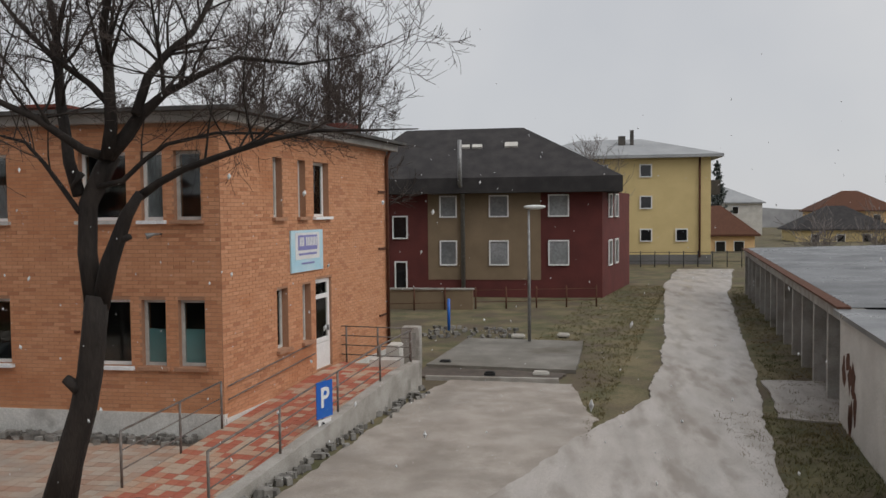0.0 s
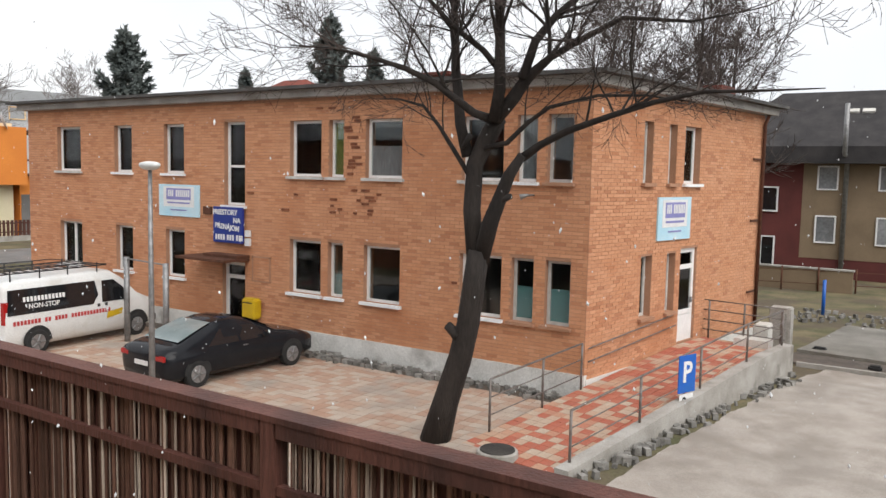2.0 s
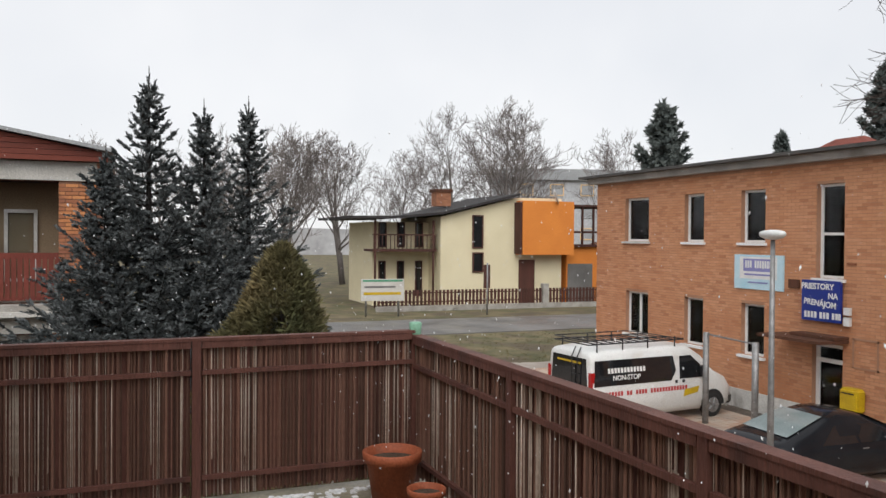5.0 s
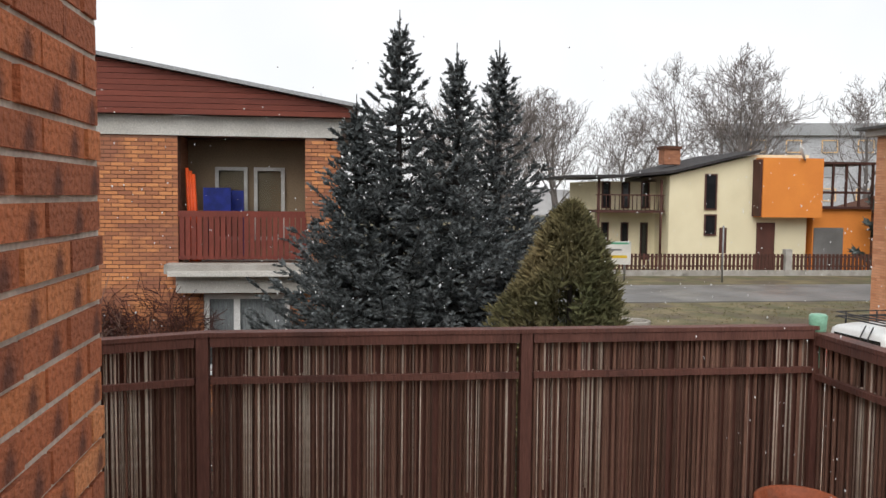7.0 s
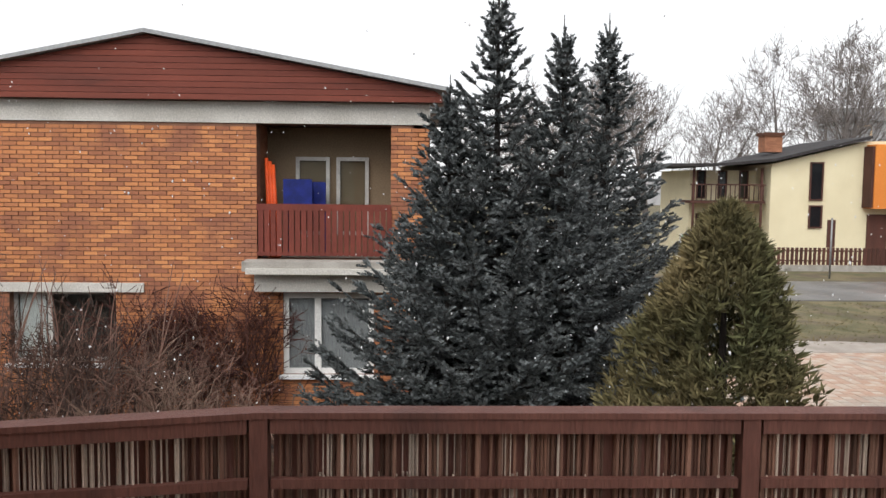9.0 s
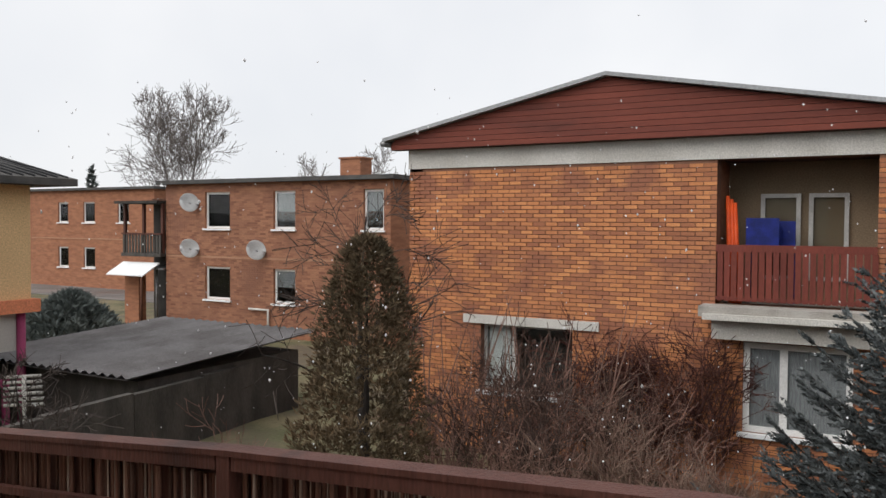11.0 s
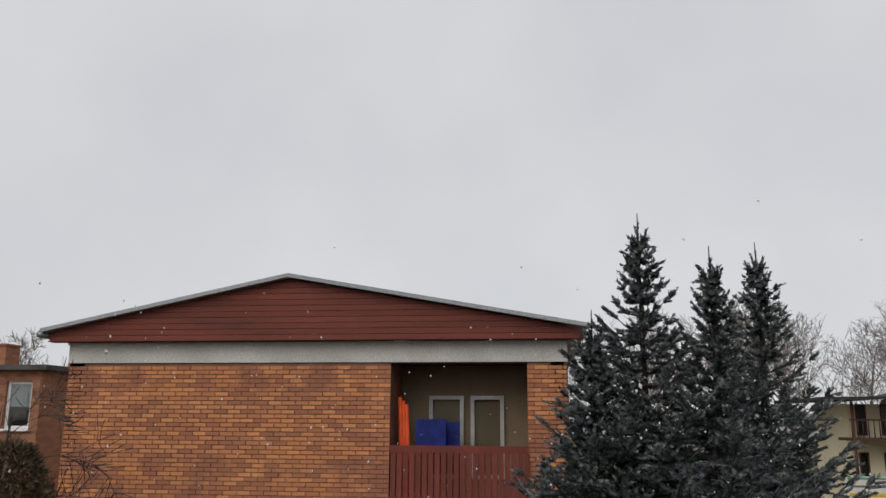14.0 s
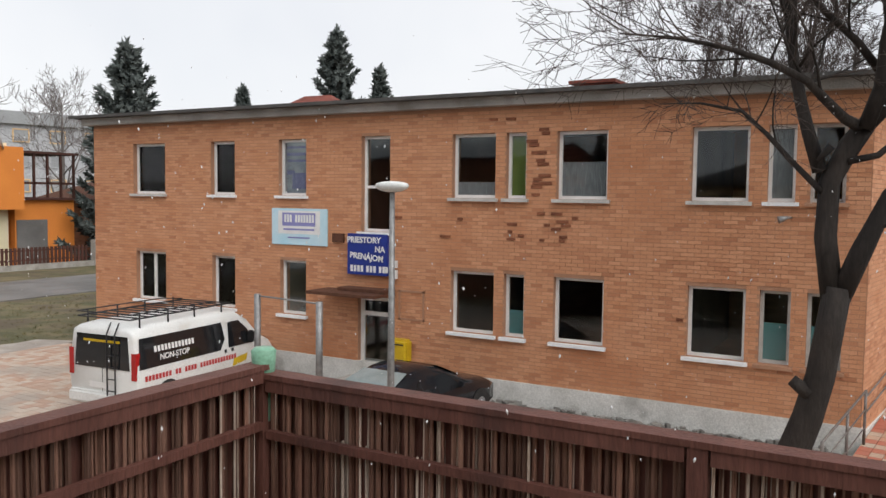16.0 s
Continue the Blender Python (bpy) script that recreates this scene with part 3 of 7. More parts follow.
def brick_skin(pl, wall, s0, s1, z0, z1, holes, m_joined, m_piece, near, course=0.08, length=0.26, proud=0.012, joint=0.012, chip=0.0, seed=1):
    """Courses of bricks in half bond. Those within near (s0, s1, z0, z1) are pieces of their own, the others one joined part."""
    r = random.Random(seed)
    soup, shared, count = Soup(), {}, 0
    rows = int((z1 - z0) / course)
    for i in range(rows):
        za, zb = z0 + i * course, z0 + (i + 1) * course - joint
        x = s0 - (length / 2 if i % 2 else 0)
        while x < s1:
            a, b = max(x, s0), min(x + length, s1) - joint
            x += length
            for h in holes:
                if zb > h[2] and za < h[3]:
                    if h[0] <= a < h[1]:
                        a = h[1]
                    if h[0] < b <= h[1]:
                        b = h[0]
                    if a < h[0] and b > h[1]:
                        b = h[0]
            if b - a < 0.04:
                continue
            p = proud * r.uniform(0.6, 1.3)
            if chip and r.random() < chip:
                p *= 0.25
            if near and near[0] <= a and b <= near[1] and near[2] <= za and zb <= near[3] and count < 300:
                count += 1
                key = round(b - a, 3)
                if key not in shared:
                    s = Soup()
                    s.box((0, 0, 0), (b - a, 0, 0), (0, 0, zb - za), (0, -proud - 0.004, 0), False)
                    me = bpy.data.meshes.new("brick")
                    me.from_pydata(s.v, [], s.f)
                    me.materials.append(m_piece)
                    shared[key] = me
                ob = new("brick", shared[key])
                ob.parent = wall
                ob.matrix_basis = Matrix.Translation(pl.at(a, p - proud, za)) @ Matrix.Rotation(math.atan2(pl.d.y, pl.d.x), 4, "Z")
            else:
                pl.box(soup, a, b, 0, p, za, zb, False)
    if soup.v:
        tagged(soup.link("brickwork", m_joined, wall), kind="stuff")


def window(pl, parent, s0, s1, z0, z1, depth=0.13, fw=0.065, mull=(), bars=(), m="frame", sill="snowsill", blind=None, inside=None, name="window", sash=True):
    """A framed window set back in its opening: frame, panes, sill, and what hangs behind the glass."""
    f = Soup()
    for a, b, c, d in ((s0, s1, z0, z0 + fw), (s0, s1, z1 - fw, z1), (s0, s0 + fw, z0 + fw, z1 - fw), (s1 - fw, s1, z0 + fw, z1 - fw)):
        pl.box(f, a, b, -depth - 0.06, -depth, c, d)
    cuts = [s0 + fw, *(s0 + (s1 - s0) * k for k in mull), s1 - fw]
    rows = [z0 + fw, *(z0 + (z1 - z0) * k for k in bars), z1 - fw]
    for k in cuts[1:-1]:
        pl.box(f, k - fw * 0.6, k + fw * 0.6, -depth - 0.055, -depth + 0.006, z0 + fw, z1 - fw)
    for k in rows[1:-1]:
        pl.box(f, s0 + fw, s1 - fw, -depth - 0.05, -depth + 0.003, k - fw * 0.5, k + fw * 0.5)
    ob = f.link(name, M[m], parent)
    for a, b in zip(cuts, cuts[1:]):
        for c, d in zip(rows, rows[1:]):
            g = Soup()
            pl.box(g, a, b, -depth - 0.035, -depth - 0.03, c, d)
            pane = g.link("pane", M["glass"], ob)
            pane.visible_shadow = False
    if sill:
        g = Soup()
        pl.box(g, s0 - 0.07, s1 + 0.07, -depth + 0.004, 0.1, z0 - 0.075, z0 - 0.004)
        g.link("sill", M[sill], ob)
    if blind:
        g = Soup()
        pl.box(g, s0 + fw, s1 - fw, -depth - 0.07, -depth - 0.062, z0 + fw + (z1 - z0) * blind[0], z0 + (z1 - z0) * blind[1])
        g.link("blind", M[blind[2]], ob)
    if inside:
        inside(ob, pl, s0 + fw, s1 - fw, z0 + fw, z1 - fw, -depth - 0.075)
    return ob


def dark_pane_window(pl, parent, s0, s1, z0, z1, mull=(), m="frame", depth=0.06, fw=0.07, room="darkglass"):
    """A window of a far house: frame and glass."""
    f = Soup()
    for a, b, c, d in ((s0, s1, z0, z0 + fw), (s0, s1, z1 - fw, z1), (s0, s0 + fw, z0 + fw, z1 - fw), (s1 - fw, s1, z0 + fw, z1 - fw), *((s0 + (s1 - s0) * k - fw / 2, s0 + (s1 - s0) * k + fw / 2, z0 + fw, z1 - fw) for k in mull)):
        pl.box(f, a, b, -depth, 0.02, c, d)
    ob = f.link("window", M[m], parent)
    g = Soup()
    pl.box(g, s0 + fw, s1 - fw, -depth, -depth + 0.02, z0 + fw, z1 - fw)
    g.link("pane", M[room], ob)
    return ob


def solid(name, material, parent, boxes, label=""):
    """One part of axis-aligned blocks (x0, x1, y0, y1, z0, z1)."""
    s = Soup()
    for x0, x1, y0, y1, z0, z1 in boxes:
        s.box((x0, y0, z0), (x1 - x0, 0, 0), (0, y1 - y0, 0), (0, 0, z1 - z0))
    return s.link(name, M[material], parent, label)


def bevelled(name, material, parent, x0, x1, y0, y1, z0, z1, r=0.02, label=""):
    bm = bmesh.new()
    bmesh.ops.create_cube(bm, size=1, matrix=Matrix.Translation(((x0 + x1) / 2, (y0 + y1) / 2, (z0 + z1) / 2)) @ Matrix.Diagonal((x1 - x0, y1 - y0, z1 - z0, 1)))
    bmesh.ops.bevel(bm, geom=bm.edges[:], offset=r, segments=2, affect="EDGES")
    return part(name, bm, M[material], parent, label)


def pole(name, material, parent, pts, r, n=10, label=""):
    s = Soup()
    s.tube(pts, [r] * len(pts) if isinstance(r, (int, float)) else r, n)
    return s.link(name, M[material], parent, label, smooth=True)


def sheet_ground(name, pts, z, material, label, jag=0.25, step=0.8, seed=3, kind="structure"):
    """A thin irregular sheet of ground cover with a ragged edge."""
    r = random.Random(seed)
    ring = []
    for (x0, y0), (x1, y1) in zip(pts, pts[1:] + pts[:1]):
        n = max(1, int(math.hypot(x1 - x0, y1 - y0) / step))
        for k in range(n):
            x, y = x0 + (x1 - x0) * k / n, y0 + (y1 - y0) * k / n
            wob = [1.3 * noise.noise(Vector((x * 0.35, y * 0.35, seed + j))) + 0.6 * noise.noise(Vector((x * 1.9, y * 1.9, seed + j))) + r.uniform(-0.25, 0.25) for j in (0.3, 40.7)]
            ring.append((x + jag * wob[0], y + jag * wob[1]))
    bm = bmesh.new()
    top = [bm.verts.new((x, y, z)) for x, y in ring]
    low = [bm.verts.new((x, y, G - 0.05)) for x, y in ring]
    bm.faces.new(top)
    for k in range(len(ring)):
        bm.faces.new((low[k], low[(k + 1) % len(ring)], top[(k + 1) % len(ring)], top[k]))
    bmesh.ops.recalc_face_normals(bm, faces=bm.faces[:])
    return tagged(part(name, bm, M[material]), label, kind=kind)


def hip_roof(soup, x0, x1, y0, y1, z, top, rx0, rx1, ry, thick=0.15):
    """A hipped roof from eave rectangle to a ridge along x."""
    a = [(x0, y0, z), (x1, y0, z), (x1, y1, z), (x0, y1, z), (rx0, ry, top), (rx1, ry, top)]
    b = [(p[0], p[1], z - thick) for p in a[:4]]
    soup.add(a + b, [(0, 1, 5, 4), (1, 2, 5), (2, 3, 4, 5), (3, 0, 4), (6, 7, 1, 0), (7, 8, 2, 1), (8, 9, 3, 2), (9, 6, 0, 3), (9, 8, 7, 6)])


def wording(text, size, pl, s, n, z, material, parent, bold=0.0, name="lettering", slant=0.0):
    """Built-in letters lying on a plane."""
    c = bpy.data.curves.new(name, "FONT")
    c.body, c.size, c.extrude, c.offset, c.align_x, c.align_y = text, size, 0.002, bold, "CENTER", "CENTER"
    ob0 = bpy.data.objects.new("letters", c)
    scene.collection.objects.link(ob0)
    me = bpy.data.meshes.new_from_object(ob0)
    bpy.data.objects.remove(ob0)
    p = pl.at(s, n, z)
    basis = Matrix((pl.d, Vector((0, 0, 1)), pl.n)).transposed().to_4x4()
    me.transform(Matrix.Translation(p) @ basis @ Matrix.Rotation(slant, 4, "Z"))
    return link_mesh(name, me, M[material], parent)


def bars_on(pl, rows, n, material, parent, name="print"):
    """Plain bars in place of print that cannot be read: (s0, s1, z0, z1)."""
    g = Soup()
    for a, b, c, d in rows:
        pl.box(g, a, b, n, n + 0.004, c, d)
    return g.link(name, M[material], parent)


# ---- plants ----


def grow(soup_a, soup_b, p, d, length, r, level, rg, sag=0.0, twist=0.35, split=(3, 5), thin=0.012, steps=5, n=6, lift=0.1, keep=0.0):
    """A limb with side branches; thick wood goes to soup_a, twigs to soup_b."""
    pts, rad = [Vector(p)], [r]
    d = Vector(d).normalized()
    for k in range(steps):
        d = (d + Vector((rg.uniform(-1, 1), rg.uniform(-1, 1), rg.uniform(-1, 1))) * twist * 0.5 + Vector((0, 0, lift - sag))).normalized()
        pts.append(pts[-1] + d * length / steps)
        rad.append(max(r * (1 - 0.7 * (k + 1) / steps), thin * 0.5))
    (soup_a if r > thin * 2.2 else soup_b).tube(pts, rad, n if r > thin * 2.2 else 3, cap=False)
    if level <= 0:
        return
    for _ in range(rg.randint(*split)):
        k = rg.uniform(0.25 + keep, 1.0)
        i = min(int(k * steps), steps - 1)
        q = pts[i].lerp(pts[i + 1], k * steps - i)
        side = d.cross(Vector((rg.uniform(-1, 1), rg.uniform(-1, 1), rg.uniform(-1, 1)))).normalized()
        nd = (pts[i + 1] - pts[i]).normalized() * 0.75 + side * rg.uniform(0.5, 1.0)
        grow(soup_a, soup_b, q, nd, length * rg.uniform(0.45, 0.7), max(rad[i] * 0.55, thin * 0.6), level - 1, rg, sag, twist, split, thin, max(3, steps - 1), max(4, n - 1), lift)


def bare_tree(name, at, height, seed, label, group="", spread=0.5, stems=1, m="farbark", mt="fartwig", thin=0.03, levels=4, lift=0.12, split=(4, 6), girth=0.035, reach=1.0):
    rg = random.Random(seed)
    t = thing(name, at, label, "tree", group, local=True, turn=rg.uniform(0, 360))
    a, b = Soup(), Soup()
    for k in range(stems):
        lean = Vector((rg.uniform(-0.15, 0.15), rg.uniform(-0.15, 0.15), 1))
        h = height * rg.uniform(0.42, 0.5)
        pts, p = [Vector((0, 0, 0))], Vector((0, 0, 0))
        for _ in range(5):
            lean = (lean + Vector((rg.uniform(-0.1, 0.1), rg.uniform(-0.1, 0.1), 0))).normalized()
            p = p + lean * height * 0.9 / 5
            pts.append(p.copy())
        a.tube(pts, [height * girth * k2 for k2 in (1.0, 0.8, 0.62, 0.45, 0.28, 0.1)], 8)
        for i in range(14):
            f = 0.28 + 0.7 * (i / 13)
            j = min(int(f * 5), 4)
            q = pts[j].lerp(pts[j + 1], f * 5 - j)
            ang = i * 2.4 + rg.uniform(-0.4, 0.4)
            nd = Vector((math.cos(ang) * spread, math.sin(ang) * spread, rg.uniform(0.45, 0.9)))
            grow(a, b, q, nd, reach * height * 0.42 * (1.15 - f * 0.75), height * girth * 0.36 * (1.2 - f), levels - 1, rg, 0, 0.4, split, thin, 5, 5, lift)
    a.link("trunk", M[m], t, smooth=True)
    b.link("crown", M[mt], t)
    return t


def conifer(name, at, height, radius, seed, label, m="spruce", whorls=26, per=7, blades=16, needle=0.10, group="", bottom=0.06, droop=0.25, gaps=0.08, shape=1.0, spacing=0.16):
    """A spruce: trunk, whorls of branches, and needles along every twig."""
    rg = random.Random(seed)
    t = thing(name, at, label, "tree", group, local=True)
    a, b = Soup(), Soup()
    a.tube([(0, 0, 0), (0.02, 0, height * 0.5), (0, 0, height)], [height * 0.018, height * 0.011, 0.008], 7)

    def brush(p, d, ln, dens):
        d = d.normalized()
        u = d.cross(Vector((0, 0, 1)) if abs(d.z) < 0.9 else Vector((1, 0, 0))).normalized()
        w = d.cross(u)
        for k in range(dens):
            f = (k + rg.random()) / dens
            ang = rg.uniform(0, 6.283)
            o = (u * math.cos(ang) + w * math.sin(ang))
            q = p + d * ln * f
            tip = q + (o * 0.6 + d * 0.9).normalized() * needle * rg.uniform(0.7, 1.2) * (1.1 - 0.5 * f)
            sd = d.cross(o) * needle * 0.24
            b.add([tuple(q - sd), tuple(q + sd), tuple(tip)], [(0, 1, 2)])

    for i in range(whorls):
        f = bottom + (1 - bottom) * (i / whorls) ** 0.92
        z = height * f
        reach = radius * (1 - f) ** shape + 0.06
        n = max(4, int(per * (1.15 - 0.5 * f)))
        for k in range(n):
            if rg.random() < gaps:
                continue
            ang = (k + rg.random() * 0.8) / n * 6.283 + i * 1.1
            ln = reach * rg.choice((0.5, 0.75, 0.9, 1.0, 1.1)) * rg.uniform(0.9, 1.08)
            out = Vector((math.cos(ang), math.sin(ang), 0))
            up = 0.55 * f + 0.1 - droop * (1 - f) * rg.uniform(0.5, 1.2)
            pts = []
            for s in range(6):
                g = s / 5
                pts.append(Vector((0, 0, z + rg.uniform(-0.02, 0.02))) + out * ln * g + Vector((0, 0, ln * (up * g + 0.28 * g * g * (1 - f * 0.4) - 0.10 * math.sin(g * 3.14)))))
            a.tube(pts, [0.022 * (1 - s / 7) * (0.4 + ln / radius) for s in range(6)], 4, cap=False)
            twigs = max(3, int(ln / spacing))
            for s in range(twigs):
                g = 0.15 + 0.85 * (s + rg.random()) / twigs
                j = min(int(g * 5), 4)
                q = pts[j].lerp(pts[j + 1], g * 5 - j)
                fw = (pts[j + 1] - pts[j]).normalized()
                for sg in (-1, 1):
                    sd = fw.cross(Vector((0, 0, 1))) * sg
                    dd = fw * 0.8 + sd * rg.uniform(0.5, 1.1) + Vector((0, 0, rg.uniform(-0.45, 0.15)))
                    brush(q, dd, min(0.42, ln * 0.38) * (1.15 - 0.6 * g) * rg.uniform(0.7, 1.2), blades)
                brush(q, fw, 0.16, blades // 2)
    for i in range(24):
        brush(Vector((0, 0, height * (0.5 + 0.5 * i / 24))), Vector((rg.uniform(-0.3, 0.3), rg.uniform(-0.3, 0.3), 1)), height * 0.04, blades)
    brush(Vector((0, 0, height - 0.3)), Vector((0, 0, 1)), 0.45, blades)
    a.tube([(0, 0, height - 0.1), (0, 0, height + 0.3)], [0.012, 0.006], 5)
    a.link("trunk", M["bark"], t)
    b.link("crown", M[m], t)
    return t


def tuft_bush(name, at, height, radius, seed, label, m, count=2600, blade=0.22, shape=0.75, low=0.1, category="bush"):
    """An upright evergreen: a core of stems and a ragged coat of upward sprays."""
    rg = random.Random(seed)
    t = thing(name, at, label, category, local=True)
    a, b = Soup(), Soup()
    a.tube([(0, 0, 0), (0, 0, height * 0.9)], [radius * 0.09, 0.01], 6)
    lobes = [(rg.uniform(0, 6.28), rg.uniform(0.1, 0.8), rg.uniform(0.45, 1.35)) for _ in range(26)]
    for _ in range(count):
        f = low + (1 - low) * rg.random() ** 1.15
        prof = math.sin(min(1, (f + 0.12) * 2.2) * 1.57) * (1 - f) ** shape * 1.25
        ang = rg.uniform(0, 6.283)
        dent = math.sin(ang * 3 + f * 17 + seed) + math.sin(ang * 5 - f * 27)
        if dent > 1.25:
            continue
        lump = 1.0 + 0.09 * dent
        for la, lf, ls in lobes:
            w = math.exp(-((math.atan2(math.sin(ang - la), math.cos(ang - la))) ** 2) / 0.18 - ((f - lf) ** 2) / 0.02)
            lump += (ls - 1) * w
        rr = radius * prof * lump * (1 - 0.5 * rg.random() ** 2.0) * (1.0 + 0.16 * rg.random() ** 3)
        p = Vector((math.cos(ang) * rr, math.sin(ang) * rr, height * f))
        out = Vector((math.cos(ang), math.sin(ang), 0))
        for _ in range(5):
            d = (out * rg.uniform(0.0, 0.9) + Vector((rg.uniform(-0.7, 0.7), rg.uniform(-0.7, 0.7), rg.uniform(0.1, 1.1)))).normalized()
            ln = blade * rg.uniform(0.6, 1.3)
            sd = d.cross(Vector((rg.uniform(-1, 1), rg.uniform(-1, 1), 0.2))).normalized() * blade * 0.09
            m1 = p + d * ln * 0.5
            b.add([tuple(p), tuple(m1 - sd), tuple(p + d * ln), tuple(m1 + sd)], [(0, 1, 2, 3)])
    a.link("stem", M["bark"], t)
    b.link("foliage", M[m], t)
    return t


def shrub(name, at, height, radius, seed, stems=26, m="shrub", split=(2, 4), label="bare red-brown garden shrub with thin stems", group="", thin=0.009, levels=2):
    rg = random.Random(seed)
    t = thing(name, at, label, "shrub", group, local=True)
    a, b = Soup(), Soup()
    for _ in range(stems):
        ang, q = rg.uniform(0, 6.283), rg.random()
        d = Vector((math.cos(ang) * q * radius / height * 1.3, math.sin(ang) * q * radius / height * 1.3, 1))
        grow(a, b, (math.cos(ang) * 0.25 * q, math.sin(ang) * 0.25 * q, 0), d, height * rg.uniform(0.6, 1.05), 0.022, levels, rg, 0, 0.35, split, thin, 5, 4, 0.08)
    a.link("stem_clump", M[m], t)
    tagged(b.link("twig_mass", M[m], t), kind="stuff")
    return t

# ---- ground ----
bm = bmesh.new()
bmesh.ops.create_grid(bm, x_segments=60, y_segments=60, size=60)
for v in bm.verts:
    v.co.z = G - 0.03 + 0.02 * noise.noise(v.co * 0.3)
    if max(abs(v.co.x), abs(v.co.y)) > 59:
        v.co.x, v.co.y = v.co.x * 40, v.co.y * 40
tagged(part("ground", bm, M["grass"]), "flat ground of worn winter grass and mud", kind="structure")
sheet_ground("lane", [(-1.4, 6), (-0.8, 12), (0.6, 16), (2.5, 20), (3.9, 30), (5.9, 50), (8.3, 64), (12.4, 64), (8.7, 45), (6.3, 28), (5.1, 20), (4.1, 14), (3.4, 6)], G + 0.015, "lane", "wet pale gravel lane with muddy ruts", 0.12, 0.16, 4)
sheet_ground("parking_gravel", [(-4.0, 3), (-4.1, 11), (-3.7, 15), (-3.0, 20), (-2.6, 21.8), (0.6, 21.5), (1.2, 18), (0.2, 13), (-0.8, 6), (-0.8, 3)], G + 0.006, "gravel", "wet grey gravel parking strip beside the ramp wall", 0.13, 0.16, 5)
sheet_ground("mud_patch", [(-3.5, 22.0), (0.2, 21.8), (0.4, 22.9), (-3.6, 23.3)], G + 0.03, "mud", "dark churned mud in front of the concrete slab", 0.16, 0.15, 6)
sheet_ground("concrete_slab", [(-3.6, 23.5), (0.7, 23.0), (1.0, 28.2), (-3.0, 28.6)], G + 0.08, "oldslab", "old grey concrete slab in the grass", 0.05, 0.2, 7)
sheet_ground("road", [(-44.2, -60), (-44.2, 90), (-37.6, 90), (-37.6, -60)], G + 0.01, "asphalt", "wet grey asphalt street", 0.06, 2.5, 8)
sheet_ground("dirt_strip", [(-27.0, 14.75), (-6.6, 14.75), (-6.6, 15.46), (-27.0, 15.46)], G - 0.005, "mud", "dark dug strip with rubble along the wall", 0.06, 0.4, 9)
sheet_ground("yard_border", [(-29.5, 4.5), (-27.2, 3.5), (-27.2, 15.3), (-28.6, 15.0)], G + 0.004, "gravel", "gravel verge between the yard and the grass", 0.3, 0.8, 10)
sheet_ground("garden_lawn", [(-16.5, -11.6), (-13.5, -9.6), (-14.5, -8.6), (-18.5, -10.4)], G + 0.01, "lawn", "small green lawn in the neighbouring garden", 0.2, 0.6, 11)
sheet_ground("garage_apron", [(5.1, 18.6), (7.0, 18.2), (7.6, 22.5), (5.6, 22.6)], G + 0.008, "lane", "muddy crossing in front of the garages", 0.2, 0.5, 12)

yard = Soup()
rp = random.Random(11)
x = -27.2
while x < -6.4:
    y = 5.2
    while y < 14.7:
        if not (x > -8.2 and y < 5.4):
            yard.box((x, y, G - 0.03), (0.225, 0, 0), (0, 0.225, 0), (0, 0, 0.04 + rp.uniform(-0.003, 0.003)), False)
        y += 0.235
    x += 0.235
tagged(yard.link("paved_yard", M["paver"]), "red and beige concrete pavers of the parking yard", kind="stuff")
tagged(solid("yard_ground", "gravel", None, [(-27.2, -5.0, 2.2, 5.2, G - 0.03, G + 0.008)]), "gravel strip of the yard beside the terrace wall", kind="structure")

rb = random.Random(12)
ep0 = Plane((-6.28, 15.47), (0.148, 0.989))
s = Soup()
for k in range(420):
    if k < 200:
        px, py, pz = rb.uniform(-13.5, -6.8), rb.uniform(14.8, 15.4), G
    elif k < 300:
        px, py, pz = rb.uniform(-5, -1.5), rb.uniform(28.8, 31.5), G
    else:
        q = rb.random()
        px, py = ep0.at(-4 + 9.4 * q, 2.3 + rb.random() ** 2 * 0.35, 0).xy
        pz = G
    z = rb.uniform(0.03, 0.11)
    d = Vector((rb.uniform(-1, 1), rb.uniform(-1, 1), 0)).normalized() * z * rb.uniform(0.9, 2)
    s.box((px, py, pz - 0.02), d, Vector((-d.y, d.x, 0)) * rb.uniform(0.5, 1), (rb.uniform(-0.02, 0.02), rb.uniform(-0.02, 0.02), z + 0.02))
tagged(s.link("rubble", M["rubble"]), "broken stones and rubble lying along walls", "rubble", kind="stuff")

tufts = Soup()
for k in range(9500):
    q = rb.random()
    if k < 5600:
        y = 16 + 34 * q
        lane_left, lane_right = 0.6 + (y - 16) * 0.152, 4.5 + (y - 16) * 0.145
        px = lane_left + 0.35 - rb.random() ** 1.5 * 3.6 if rb.random() < 0.65 else lane_right + 0.2 + rb.random() * 1.6
        if px < 0.9 and y < 28.5:
            continue
    elif k < 7600:
        px, y = rb.uniform(-37.2, -28.2), 5 + 22 * q
    else:
        px, y = rb.uniform(3.8, 6.6), 9 + 10 * q
    h = rb.uniform(0.02, 0.1)
    for _ in range(5):
        a = rb.uniform(0, 6.28)
        o = Vector((px + rb.uniform(-0.08, 0.08), y + rb.uniform(-0.08, 0.08), G - 0.03))
        w = Vector((math.cos(a), math.sin(a), 0)) * 0.009
        tufts.add([tuple(o - w), tuple(o + w), tuple(o + Vector((rb.uniform(-0.07, 0.07), rb.uniform(-0.07, 0.07), h)))], [(0, 1, 2)])
tagged(tufts.link("grass_tufts", M["straw"]), "tufts of dry winter grass beside lane and street", "grass", kind="stuff")

